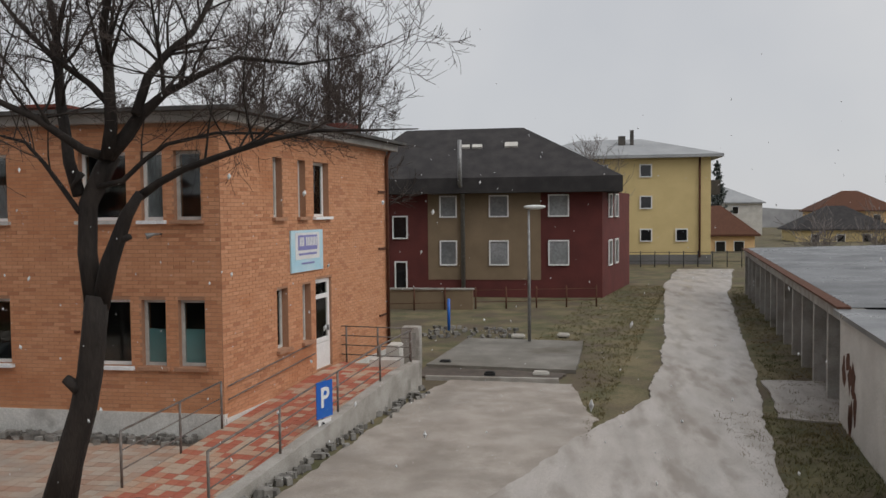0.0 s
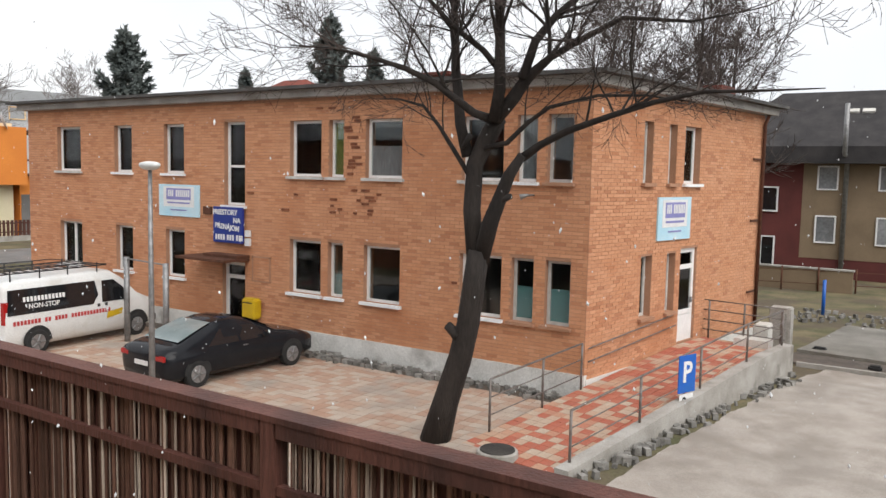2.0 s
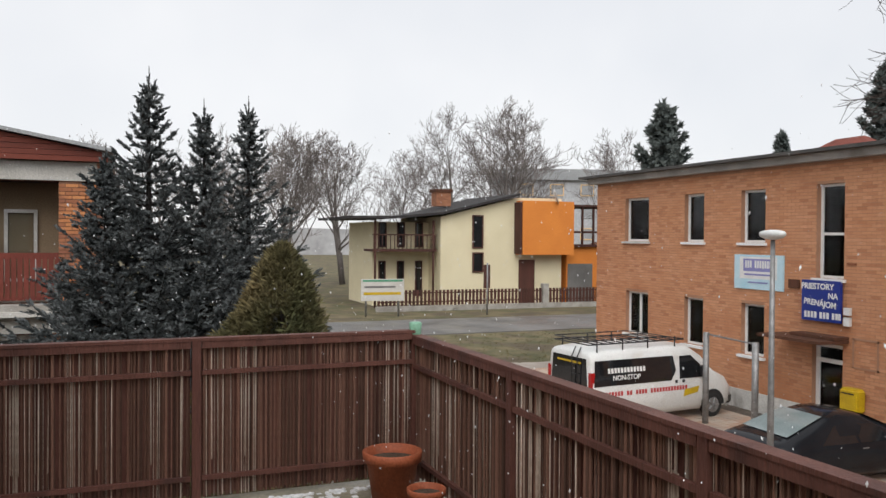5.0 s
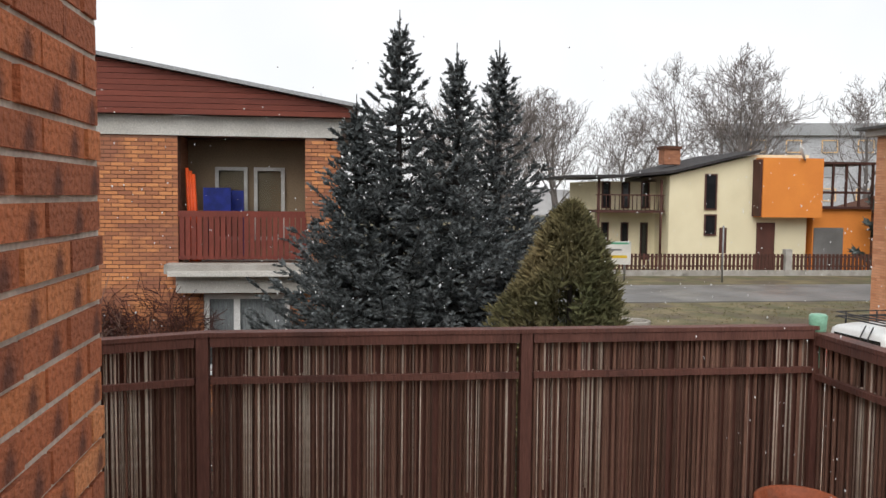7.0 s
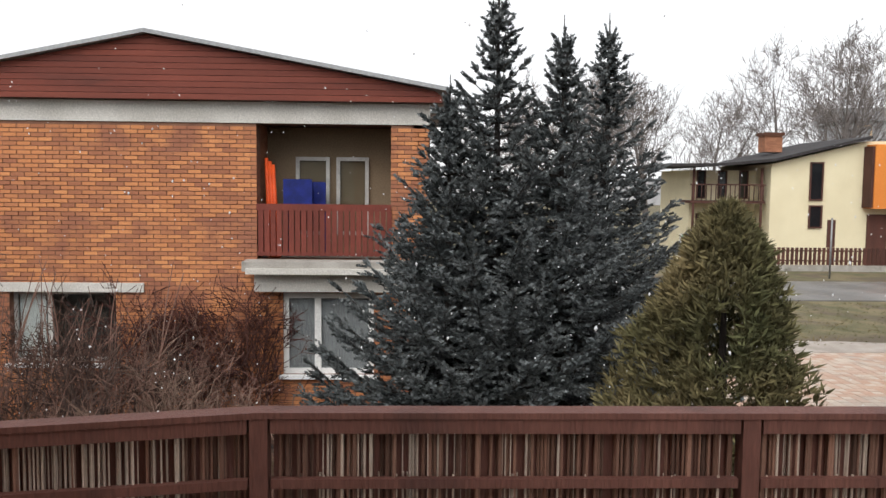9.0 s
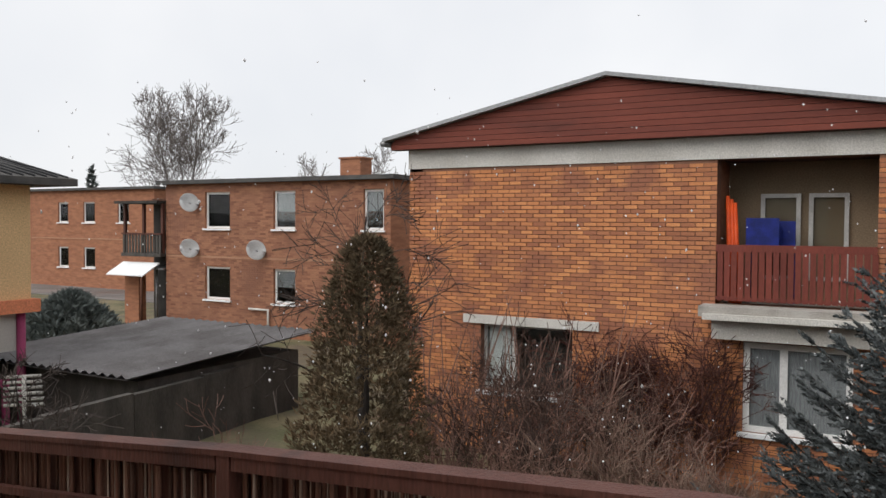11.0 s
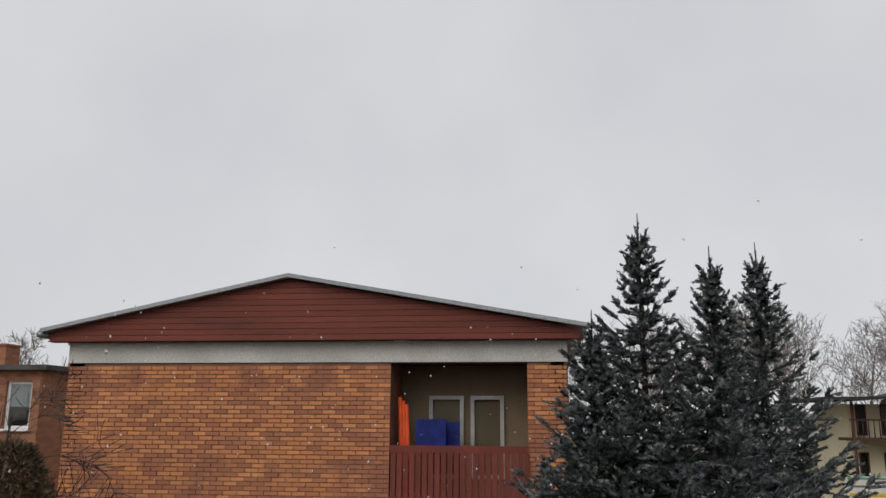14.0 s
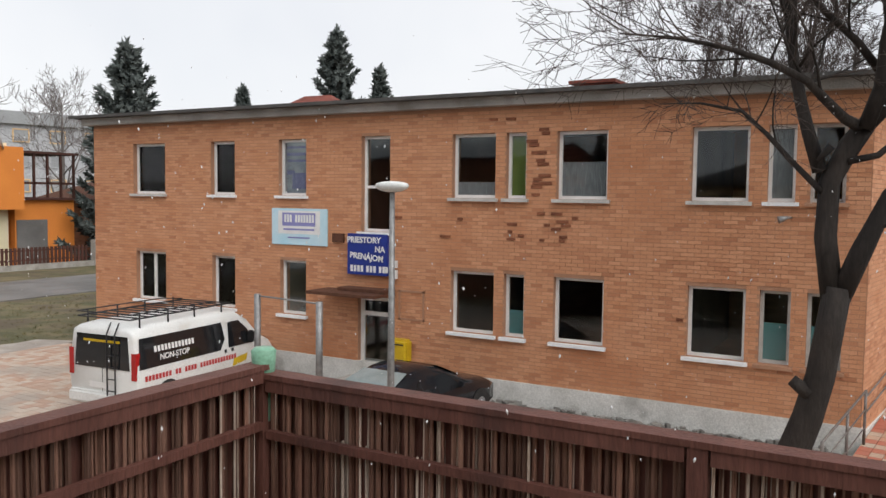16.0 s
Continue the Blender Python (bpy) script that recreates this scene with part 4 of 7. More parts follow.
# ---- the office house ----
office = thing("office_building", (-16, 19, G), "two-storey orange brick office building with flat roof", "building")
fp = Plane((-26.66, 15.47), (1, 0))
ep = Plane((-6.28, 15.47), (0.148, 0.989))
X0 = 26.66
UP = dict(A=(-24.97, -23.68), B=(-21.94, -21.08), C=(-19.59, -18.7), D=(-14.57, -13.5), D2=(-13.25, -12.78), E=(-12.09, -11.0), H=(-9.35, -8.3), I=(-7.98, -7.5), J=(-7.26, -6.68))
LO = dict(A=(-24.89, -23.68), B=(-21.91, -21.08), C=(-19.54, -18.7), D=(-14.57, -13.5), D2=(-13.26, -12.78), E=(-12.11, -11.02), H=(-9.35, -8.28), I=(-8.04, -7.5), J=(-7.23, -6.65))
holes = [(a + X0, b + X0, 4.9, 6.3) for a, b in UP.values()] + [(a + X0, b + X0, 1.9, 3.27) for a, b in LO.values()]
holes += [(-17.03 + X0, -16.22 + X0, 4.07, 6.32), (-17.12 + X0, -16.22 + X0, 0.62, 2.52)]
eholes = [(2.13, 2.55, 4.92, 6.28), (3.31, 3.70, 4.92, 6.28), (4.12, 4.98, 4.92, 6.28), (2.21, 2.72, 1.88, 3.28), (3.44, 3.88, 1.88, 3.28), (4.14, 5.04, 1.06, 3.35)]
s = Soup()
cell_wall(s, fp, 0, 20.38, 0.95, 6.86, holes, -0.38, 0)
fwall = s.link("facade_wall", M["mortar"], office)
s = Soup()
cell_wall(s, ep, 0, 9.03, 0.85, 6.86, eholes, -0.36, -0.002)
ewall = s.link("side_wall", M["mortar"], office)
s = Soup()
wp, npl = Plane((-26.66, 24.4), (0, -1)), Plane((-4.95, 24.4), (-1, 0))
wp.box(s, 0, 8.54, -0.35, 0, G - 0.1, 6.86)
npl.box(s, 0.3, 21.4, -0.35, 0, G - 0.1, 6.86)
s.link("rear_wall", M["plainbrick"], office)
s = Soup()
fp.box(s, 0, 20.40, -0.4, 0.035, G - 0.1, 0.948)
ep.box(s, 0.04, 9.03, -0.38, 0.04, G - 0.1, 0.848)
s.link("plinth", M["plinth"], office, "whitewashed concrete plinth")
# floors and partitions behind the panes, coloured dark as unlit rooms
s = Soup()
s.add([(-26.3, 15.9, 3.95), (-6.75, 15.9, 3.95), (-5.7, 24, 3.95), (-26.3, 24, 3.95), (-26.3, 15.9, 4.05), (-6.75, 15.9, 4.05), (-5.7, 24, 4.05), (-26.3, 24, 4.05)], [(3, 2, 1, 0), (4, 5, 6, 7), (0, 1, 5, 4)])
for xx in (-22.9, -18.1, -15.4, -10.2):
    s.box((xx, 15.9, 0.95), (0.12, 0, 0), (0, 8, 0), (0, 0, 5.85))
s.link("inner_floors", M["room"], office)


def slab(pts, z0, z1):
    n = len(pts)
    q = Soup()
    q.add([(a, b, z0) for a, b in pts] + [(a, b, z1) for a, b in pts], [tuple(range(n))[::-1], tuple(range(n, 2 * n))] + [(i, (i + 1) % n, (i + 1) % n + n, i + n) for i in range(n)])
    return q


slab([(-26.86, 15.2), (-6.02, 15.2), (-4.62, 24.6), (-26.86, 24.6)], 6.86, 7.05).link("fascia", M["fascia"], office, "weathered grey concrete fascia")
slab([(-27.15, 14.98), (-5.82, 14.98), (-4.38, 24.8), (-27.15, 24.8)], 7.05, 7.13).link("roof", M["felt"], office, "dark roofing felt edge")


def poster(ob, pl, a, b, c, d, n):
    g = Soup()
    pl.box(g, a, b, n, n + 0.006, c, d)
    g.link("poster", M["poster"], ob)
    h = d - c
    bars_on(pl, [(a + 0.04, b - 0.04, c + h * 0.74, c + h * 0.8), (a + 0.06, b - 0.1, c + h * 0.62, c + h * 0.66), (a + 0.05, b - 0.05, c + h * 0.88, c + h * 0.93)], n + 0.007, "violet", ob)
    return h


def poster_green(ob, pl, a, b, c, d, n):
    h = poster(ob, pl, a, b, c, d, n)
    bars_on(pl, [(a, b, c + h * 0.32, c + h * 0.55)], n + 0.007, "green", ob)
    bars_on(pl, [(a, b, c + h * 0.08, c + h * 0.27)], n + 0.007, "red", ob)


def poster_violet(ob, pl, a, b, c, d, n):
    h = poster(ob, pl, a, b, c, d, n)
    bars_on(pl, [(a + 0.22, b - 0.1, c + h * 0.08, c + h * 0.4), (a + 0.05, a + 0.3, c + h * 0.36, c + h * 0.45)], n + 0.007, "violet", ob)


for k, (a, b) in UP.items():
    window(fp, office, a + X0, b + X0, 4.9, 6.3, mull=(), m="oldframe" if k in "J" else "frame", sill="oldframe" if k in ("D", "D2", "E", "H", "A") else ("mortar" if k == "J" else "snowsill"),
           blind={"D2": (0.0, 0.95, "greenblind"), "E": (0.0, 0.55, "curtain"), "I": (0.0, 0.95, "curtain"), "D": (0.0, 0.25, "curtain")}.get(k), inside={"B": poster_green, "C": poster_violet}.get(k))
for k, (a, b) in LO.items():
    window(fp, office, a + X0, b + X0, 1.9, 3.27, mull=(0.52,) if k == "A" else (), m="oldframe" if k in "IJ" else "frame", sill="mortar" if k in "IJ" else "snowsill",
           blind={"D2": (0.0, 0.42, "teal"), "I": (0.0, 0.55, "teal"), "J": (0.0, 0.55, "teal")}.get(k))
window(fp, office, -17.03 + X0, -16.22 + X0, 4.07, 6.32, bars=(0.47,), sill="frame")
door = window(fp, office, -17.12 + X0, -16.22 + X0, 0.62, 2.52, fw=0.1, sill=None, name="entrance_door", bars=(0.78,))
tagged(door, "white-framed glazed entrance door")
for k, (a, b, c, d) in enumerate(eholes[:5]):
    window(ep, office, a, b, c, d, depth=0.16, m="frame" if k in (2,) else "oldframe", sill="frame" if k == 2 else "mortar", blind=(0.0, 0.9, "curtain") if k == 2 else None)
sd = window(ep, office, 4.14, 5.04, 1.06, 3.35, depth=0.06, fw=0.11, bars=(0.31, 0.8), sill=None, name="side_door")
tagged(sd, "white glazed side door at the ramp")
g = Soup()
ep.box(g, 4.25, 4.93, -0.1, -0.055, 1.17, 1.70)
g.link("door_panel", M["frame"], sd)
g = Soup()
ep.box(g, 4.86, 4.9, -0.054, 0.0, 1.98, 2.12)
g.link("door_handle", M["steel"], sd)
g = Soup()
for a, b, c in ((-18.0, 0.9, 2.60), (-17.4, 0.45, 2.68)):
    fp.box(g, a + X0, -16.05 + X0, 0.0, b, c, c + 0.07)
g.link("door_canopy", M["rust"], office, "rusty thin canopy over the entrance")
g = Soup()
fp.box(g, -17.86 + X0, -17.52 + X0, 0.0, 0.05, 3.78, 4.0)
g.link("wall_vent", M["rust"], office, "rusty vent grille")
g = Soup()
fp.box(g, -17.3 + X0, -16.0 + X0, 0.02, 0.9, G - 0.1, 0.6)
g.link("door_step", M["concrete"], office)
for sx, z0 in ((8.86, 1.0),):
    pole("downpipe", "rust", office, [ep.at(sx, 0.08, z0), ep.at(sx, 0.08, 6.6), ep.at(sx, 0.18, 6.86)], 0.05)
    for zz in (1.9, 3.9, 5.6):
        g = Soup()
        ep.box(g, sx - 0.6, sx + 0.05, 0.02, 0.06, zz, zz + 0.05)
        g.link("pipe_bracket", M["rust"], office)
solid("chimney", "cladding", office, [(-13.1, -12.1, 19, 19.8, 7.1, 7.75), (-13.2, -12.0, 18.9, 19.9, 7.75, 7.83)])
g = Soup()
ep.box(g, 7.4, 8.3, -1.2, -0.6, 7.1, 7.6)
g.link("chimney", M["cladding"], office)
g = Soup()
rsp = random.Random(19)
for k in range(44):
    if k < 22:
        a, c = rsp.uniform(-12.78, -12.2), 4.95 + 0.08 * rsp.randint(0, 19)
    elif k < 36:
        a, c = rsp.gauss(-12.6, 0.55), 3.99 + 0.08 * rsp.randint(0, 8)
    else:
        a, c = rsp.uniform(-20, -8), 0.95 + 0.08 * rsp.choice((8, 20, 34, 38, 43, 70))
    b = rsp.uniform(0.1, 0.27)
    if k >= 22 or a + b < -12.1:
        g = Soup()
        fp.box(g, a + X0, a + b + X0, -0.002 - 0.0004 * k, 0.019 + 0.0005 * k, c + 0.0004 * k, c + 0.066)
        g.link("spalled_brick", M["spall"], office)
pole("flood_light", "steel", office, [fp.at(-7.55 + X0, 0.0, 4.62), fp.at(-7.6 + X0, 0.22, 4.62), fp.at(-7.72 + X0, 0.3, 4.58)], [0.02, 0.03, 0.07], 8)
g = Soup()
for (a, b, c, d) in ((-15.95, -15.9, 2.05, 2.75), (-15.3, -15.25, 2.05, 2.75), (-15.95, -15.25, 2.7, 2.75), (-15.95, -15.25, 2.05, 2.09)):
    fp.box(g, a + X0, b + X0, 0.012, 0.02, c, d)
g.link("frame_mark", M["mortar"], office)

# signs on the walls
for nm, pl, s0, s1, z0, z1 in (("facade", fp, -19.77 + X0, -18.02 + X0, 3.67, 4.58), ("side", ep, 2.84, 4.5, 3.6, 4.6)):
    sg = thing("company_sign", pl.at((s0 + s1) / 2, 0, z0), "pale blue and white company signboard on the brick wall", "sign", "company signs")
    g = Soup()
    pl.box(g, s0, s1, 0.012, 0.05, z0, z1)
    bd = g.link("board", M["lightblue"], sg)
    w, h = s1 - s0, z1 - z0
    bars_on(pl, [(s0 + w * 0.12, s1 - w * 0.12, z0 + h * 0.3, z1 - h * 0.06)], 0.052, "white", bd)
    bars_on(pl, [(s0 + w * 0.2, s1 - w * 0.2, z0 + h * 0.52, z1 - h * 0.12)], 0.057, "violet", bd)
    bars_on(pl, [(s0 + w * (0.24 + 0.05 * k), s0 + w * (0.275 + 0.05 * k), z0 + h * 0.62, z1 - h * 0.17) for k in range(11) if k not in (3,)], 0.062, "white", bd)
    bars_on(pl, [(s0 + w * 0.22, s1 - w * 0.22, z0 + h * 0.4, z0 + h * 0.45), (s0 + w * 0.3, s1 - w * 0.3, z0 + h * 0.18, z0 + h * 0.22)], 0.057, "violet", bd)
sg = thing("rental_sign", fp.at(-16.75 + X0, 0, 3.05), "dark blue rental signboard with white lettering", "sign")
g = Soup()
fp.box(g, -17.33 + X0, -16.2 + X0, 0.06, 0.14, 3.05, 4.02)
bd = g.link("board", M["blue"], sg)
wording("PRIESTORY", 0.195, fp, -16.86 + X0, 0.144, 3.87, "white", bd, 0.006)
wording("NA", 0.195, fp, -16.4 + X0, 0.144, 3.66, "white", bd, 0.006)
wording("PREN\u00c1JOM", 0.195, fp, -16.78 + X0, 0.144, 3.47, "white", bd, 0.006, slant=-0.08)
bars_on(fp, [(-17.24 + X0 + k * 0.1, -17.17 + X0 + k * 0.1, 3.12, 3.27) for k in (0, 1, 2, 3, 4.6, 5.6, 6.6, 8.2, 9.2, 10)], 0.142, "white", bd)
g = Soup()
fp.box(g, -16.14 + X0, -15.98 + X0, 0.012, 0.1, 3.0, 3.2)
fp.box(g, -16.14 + X0, -15.98 + X0, 0.012, 0.1, 3.25, 3.42)
tagged(g.link("meter_box", M["white"]), "two small white meter boxes on the brick wall", "box")
pb = thing("letter_box", fp.at(-15.8 + X0, 0.15, 1.05), "bright yellow post box fixed to the brick wall", "post box")
bm = bmesh.new()
bmesh.ops.create_cube(bm, size=1, matrix=Matrix.Translation(fp.at(-15.8 + X0, 0.17, 1.35)) @ Matrix.Diagonal((0.5, 0.3, 0.55, 1)))
bmesh.ops.bevel(bm, geom=bm.edges[:], offset=0.05, segments=3, affect="EDGES")
part("box", bm, M["yellowbox"], pb)
solid("flap", "blackmetal", pb, [(-15.98, -15.62, 15.14, 15.147, 1.5, 1.53)])
solid("bracket", "steel", pb, [(-15.85, -15.75, 15.3, 15.46, 0.95, 1.1)])

# ---- the ramp ----


def zr(s):
    return min(1.04, G + max(0.0, (s + 4.0)) * 0.0735)


ramp = thing("access_ramp", ep.at(0, 1, G), "paved access ramp with retaining wall up to the side door", "ramp", kind="structure")
N1 = 2.02
sl, wl, pv = Soup(), Soup(), Soup()
for k in range(24):
    a, b = -4.0 + k * 0.4, -4.0 + (k + 1) * 0.4
    for so, n0, n1, dz in ((sl, 0.045, N1, -0.05), (wl, N1, N1 + 0.26, 0.12)):
        lo = [tuple(ep.at(q, w, G - 0.1)) for q, w in ((a, n0), (b, n0), (b, n1), (a, n1))]
        hi = [tuple(ep.at(q, w, zr(q) + dz)) for q, w in ((a, n0), (b, n0), (b, n1), (a, n1))]
        so.add(lo + hi, [(4, 7, 6, 5), (0, 4, 5, 1), (1, 5, 6, 2), (2, 6, 7, 3), (3, 7, 4, 0)])
sl.link("ramp_body", M["concrete"], ramp)
wl.link("retaining_wall", M["concrete"], ramp, "rough stained concrete retaining wall")
shared = None
cnt = 0
sv = -3.98
while sv < 5.4:
    n = 0.06
    while n < N1 - 0.2:
        if sv < 2.2 and cnt < 300:
            cnt += 1
            if shared is None:
                q = Soup()
                q.box((0, 0, 0), (0.205, 0, 0), (0, -0.205, 0), (0, 0, 0.05), False)
                q.f = [f[::-1] for f in q.f]
                shared = bpy.data.meshes.new("paver")
                shared.from_pydata(q.v, [], q.f)
                shared.materials.append(M["ramppaver_piece"])
            ob = new("paver", shared)
            ob.parent = ramp
            ob.matrix_parent_inverse = INV[ramp.name]
            ob.matrix_basis = Matrix.Translation(ep.at(sv, n, zr(sv) - 0.05)) @ Matrix.Rotation(math.atan2(ep.d.y, ep.d.x), 4, "Z") @ Matrix.Rotation(-0.0735 if sv < 3.9 else 0, 4, "Y")
        else:
            pv.box(ep.at(sv, n, zr(sv) - 0.05), ep.d * 0.205 + Vector((0, 0, zr(sv + 0.205) - zr(sv))), ep.n * 0.205, (0, 0, 0.05), False)
        n += 0.215
    sv += 0.215
pv.f = [f[::-1] for f in pv.f]
tagged(pv.link("pavers", M["ramppaver"], ramp), kind="stuff")


def railing(posts, bars, n, label, m="rustysteel", h=0.95):
    """posts: s of each; bars: heights over the ramp."""
    t = thing("railing", ep.at(posts[0], n, zr(posts[0])), label, "railing", "ramp railings")
    for p in posts:
        pole("post", m, t, [ep.at(p, n, zr(p) - 0.05), ep.at(p, n, zr(p) + h)], 0.024, 8)
    for b in bars:
        pole("bar", m, t, [ep.at(p, n, zr(p) + b) for p in posts], 0.02 if b == h else 0.012, 8)
    return t


railing([-3.7, -1.5, 0.9, 3.2, 5.3], [0.95, 0.66, 0.36], N1 + 0.08, "grey steel railing along the outer ramp edge")
railing([-3.2, -1.6, -0.25], [0.95, 0.62, 0.3], 0.1, "grey steel railing along the inner ramp edge")
hr = thing("handrail", ep.at(0.2, 0.06, 1.2), "two thin handrails fixed to the brick side wall", "railing")
for b in (0.5, 0.78):
    pole("bar", "rustysteel", hr, [ep.at(0.05, 0.07, zr(0) + b), ep.at(3.95, 0.07, zr(3.95) + b)], 0.016, 8)
t = thing("platform_railing", ep.at(5.5, 1, 1.04), "steel railing across the end of the ramp platform", "railing", "ramp railings")
for n in (0.2, 1.1, 2.0):
    pole("post", "rustysteel", t, [ep.at(5.5, n, 1.0), ep.at(5.5, n, 2.0)], 0.024, 8)
for b in (2.0, 1.75, 1.5, 1.25):
    pole("bar", "rustysteel", t, [ep.at(5.5, 0.06, b), ep.at(5.5, 2.1, b)], 0.014, 8)
bevelled("stone", "offwhite", ramp, -4.2, -3.85, 20.9, 21.5, G, 1.5, 0.03)
tagged(solid("platform_step", "offwhite", ramp, [(-4.5, -3.7, 20.3, 20.85, 1.0, 1.22)]), "white step block")
ps = thing("parking_sign", ep.at(0.15, N1 + 0.1, 0.75), "blue parking sign with small plate on the ramp railing", "sign")
pole("post", "steel", ps, [ep.at(0.15, N1 + 0.1, 0.7), ep.at(0.15, N1 + 0.1, 1.7)], 0.022, 8)
sp = Plane(ep.at(0.15, N1 + 0.14, 0).xy, (ep.d * 0.97 + ep.n * 0.2).xy)
g = Soup()
sp.box(g, -0.25, 0.25, 0, 0.015, 1.0, 1.72)
pan = g.link("panel", M["parkblue"], ps)
wording("P", 0.55, sp, 0, 0.018, 1.38, "white", pan, 0.012)
g = Soup()
sp.box(g, -0.2, 0.2, 0, 0.015, 0.66, 0.97)
pan = g.link("plate", M["white"], ps)
wording("2x", 0.24, sp, 0, 0.018, 0.82, "blackmetal", pan, 0.008)

# ---- terrace, fence, own house ----
FX, FY, FZ, TZ = -7.8, 1.83, 4.27, 3.18
tagged(solid("terrace_floor", "roofdeck", None, [(-7.95, 7, -14, 1.98, TZ - 0.2, TZ)]), "wet mossy concrete roof terrace floor", kind="structure")
tagged(solid("terrace_wall", "concrete", None, [(-7.9, -7.6, -14, 1.93, G - 0.1, TZ - 0.2), (-7.6, 7, 1.63, 1.93, G - 0.1, TZ - 0.2), (6.7, 7, -14, 1.63, G - 0.1, TZ - 0.2), (-7.6, 6.7, -14, -13.7, G - 0.1, TZ - 0.2)]), "rendered wall under the terrace", kind="structure")
s = Soup()
rs = random.Random(31)
for k in range(900):
    if k < 500:
        px, py = FX + 0.05 + rs.random() ** 3 * 0.25, 1.7 - k * 0.014
    else:
        px, py = -7.7 + (k - 500) * 0.018, FY - 0.05 - rs.random() ** 2 * 0.2
    a = rs.uniform(0, 3.1)
    d = Vector((math.cos(a), math.sin(a), 0)) * rs.uniform(0.015, 0.06)
    s.box((px, py, TZ - 0.004), d, Vector((-d.y, d.x, 0)) * rs.uniform(0.4, 1.0), (0, 0, rs.uniform(0.008, 0.02)))
tagged(s.link("snow_remains", M["snow"]), "thin snow lying along the foot of the fence", "snow", kind="stuff")


def fence_panel(pl, s0, s1, za, zb, seed, worn=1.0):
    """One bay of the terrace fence: post, cap, rails and a row of canes. za, zb: the height of the cap at both ends."""
    rg = random.Random(seed)
    t = thing("fence_panel", pl.at(s0, 0, TZ), "brown stained terrace fence bay of narrow upright canes", "fence", "terrace fence bays")

    def tilted(name, a, b, n0, n1, drop, high, m="fence", floor=None):
        top0, top1 = za + (zb - za) * (a - s0) / (s1 - s0) - drop, za + (zb - za) * (b - s0) / (s1 - s0) - drop
        g = Soup()
        g.box(pl.at(a, n0, top0 - high), pl.d * (b - a) + Vector((0, 0, top1 - top0)), Vector((0, 0, high)), pl.n * (n1 - n0))
        g.link(name, M[m], t)

    tilted("post", s0 - 0.028, s0 + 0.028, -0.03, 0.036, 0.02, za - 0.02 - TZ + 0.02)
    tilted("cap_rail", s0, s1, -0.045, 0.04, 0.0, 0.02)
    tilted("rail", s0 + 0.036, s1 - 0.036, 0.0, 0.035, 0.022, 0.045)
    tilted("rail", s0 + 0.036, s1 - 0.036, 0.002, 0.03, 0.215, 0.03)
    tilted("rail", s0 + 0.036, s1 - 0.036, 0.002, 0.03, za - TZ - 0.2, 0.03)
    tilted("backing", s0 + 0.036, s1 - 0.036, -0.04, -0.031, 0.03, za - TZ - 0.09)
    x = s0 + 0.04
    shared = {}
    # share of pale canes in this bay, scaled by worn
    bare = rg.uniform(0.22, 0.44) * worn
    while x < s1 - 0.045:
        w = rg.choice((0.008, 0.011, 0.014, 0.019))
        pale = rg.random() < bare * (1.5 if math.sin(x * 4.1 + seed * 1.7) > 0.1 else 0.4)
        if pale:
            w = rg.choice((0.004, 0.006, 0.009))
        low, high = (rg.choice((0.05, 0.05, 0.05, 0.3)), rg.choice((0.03, 0.03, 0.03, 0.21))) if pale else (0.05, 0.03)
        key = (w, pale, low, high)
        if key not in shared:
            q = Soup()
            q.tube([(0, 0, TZ + low), (0, 0, za - high)], [w * 0.5] * 2, 6)
            me = bpy.data.meshes.new("cane")
            me.from_pydata(q.v, [], q.f)
            me.materials.append(M["palecane" if pale else "cane"])
            shared[key] = me
        ob = new("cane", shared[key])
        ob.parent, ob.matrix_parent_inverse = t, INV[t.name]
        f = (x - s0) / (s1 - s0)
        ob.matrix_basis = Matrix.Translation(pl.at(x + w / 2, -0.016 + rg.uniform(-0.004, 0.003) + (0.008 if pale else 0), (zb - za) * f * 0.5)) @ Euler((rg.uniform(-0.005, 0.005), rg.uniform(-0.005, 0.005), rg.uniform(0, 3))).to_matrix().to_4x4()
        x += w * 0.95 + (0.0 if rg.random() < 0.9 else 0.003)


nf, wf = Plane((FX, FY), (1, 0)), Plane((FX, -10.57), (0, 1))


def north_top(s):
    return 4.265


def west_top(s):
    y = s - 10.57
    return 4.298 if y > -1.7 else 4.298 - 0.085 * (-1.7 - y)


for k in range(6):
    fence_panel(nf, k * 1.6, (k + 1) * 1.6, north_top(k * 1.6), north_top((k + 1) * 1.6), 40 + k)
for k in range(8):
    fence_panel(wf, k * 1.55, (k + 1) * 1.55, west_top(k * 1.55), west_top((k + 1) * 1.55), 60 + k, 1.9 if k in (5, 6) else 1.2)
solid("corner_post", "fence", None, [(FX - 0.019, FX + 0.019, FY - 0.019, FY + 0.019, TZ, FZ)])
tagged(bpy.data.objects["corner_post"], "dark brown corner post of the terrace fence", "post")

own = thing("own_house", (0, -5, TZ), "rough red brick house wall beside the terrace", "building")
CX, CY = -5.80, -1.188
onp, owp = Plane((9, CY), (-1, 0)), Plane((CX, CY), (0, -1))
s = Soup()
onp.box(s, 0, 9 - CX, -0.35, 0.008, TZ, 6.6)
ow = s.link("north_wall", M["pale_mortar"], own)
s = Soup()
owp.box(s, -0.006, 12, -0.35, 0.008, TZ, 6.6)
ow2 = s.link("west_wall", M["pale_mortar"], own)
solid("roof", "felt", own, [(CX - 0.25, 9.2, -14, CY + 0.25, 6.6, 6.8)])
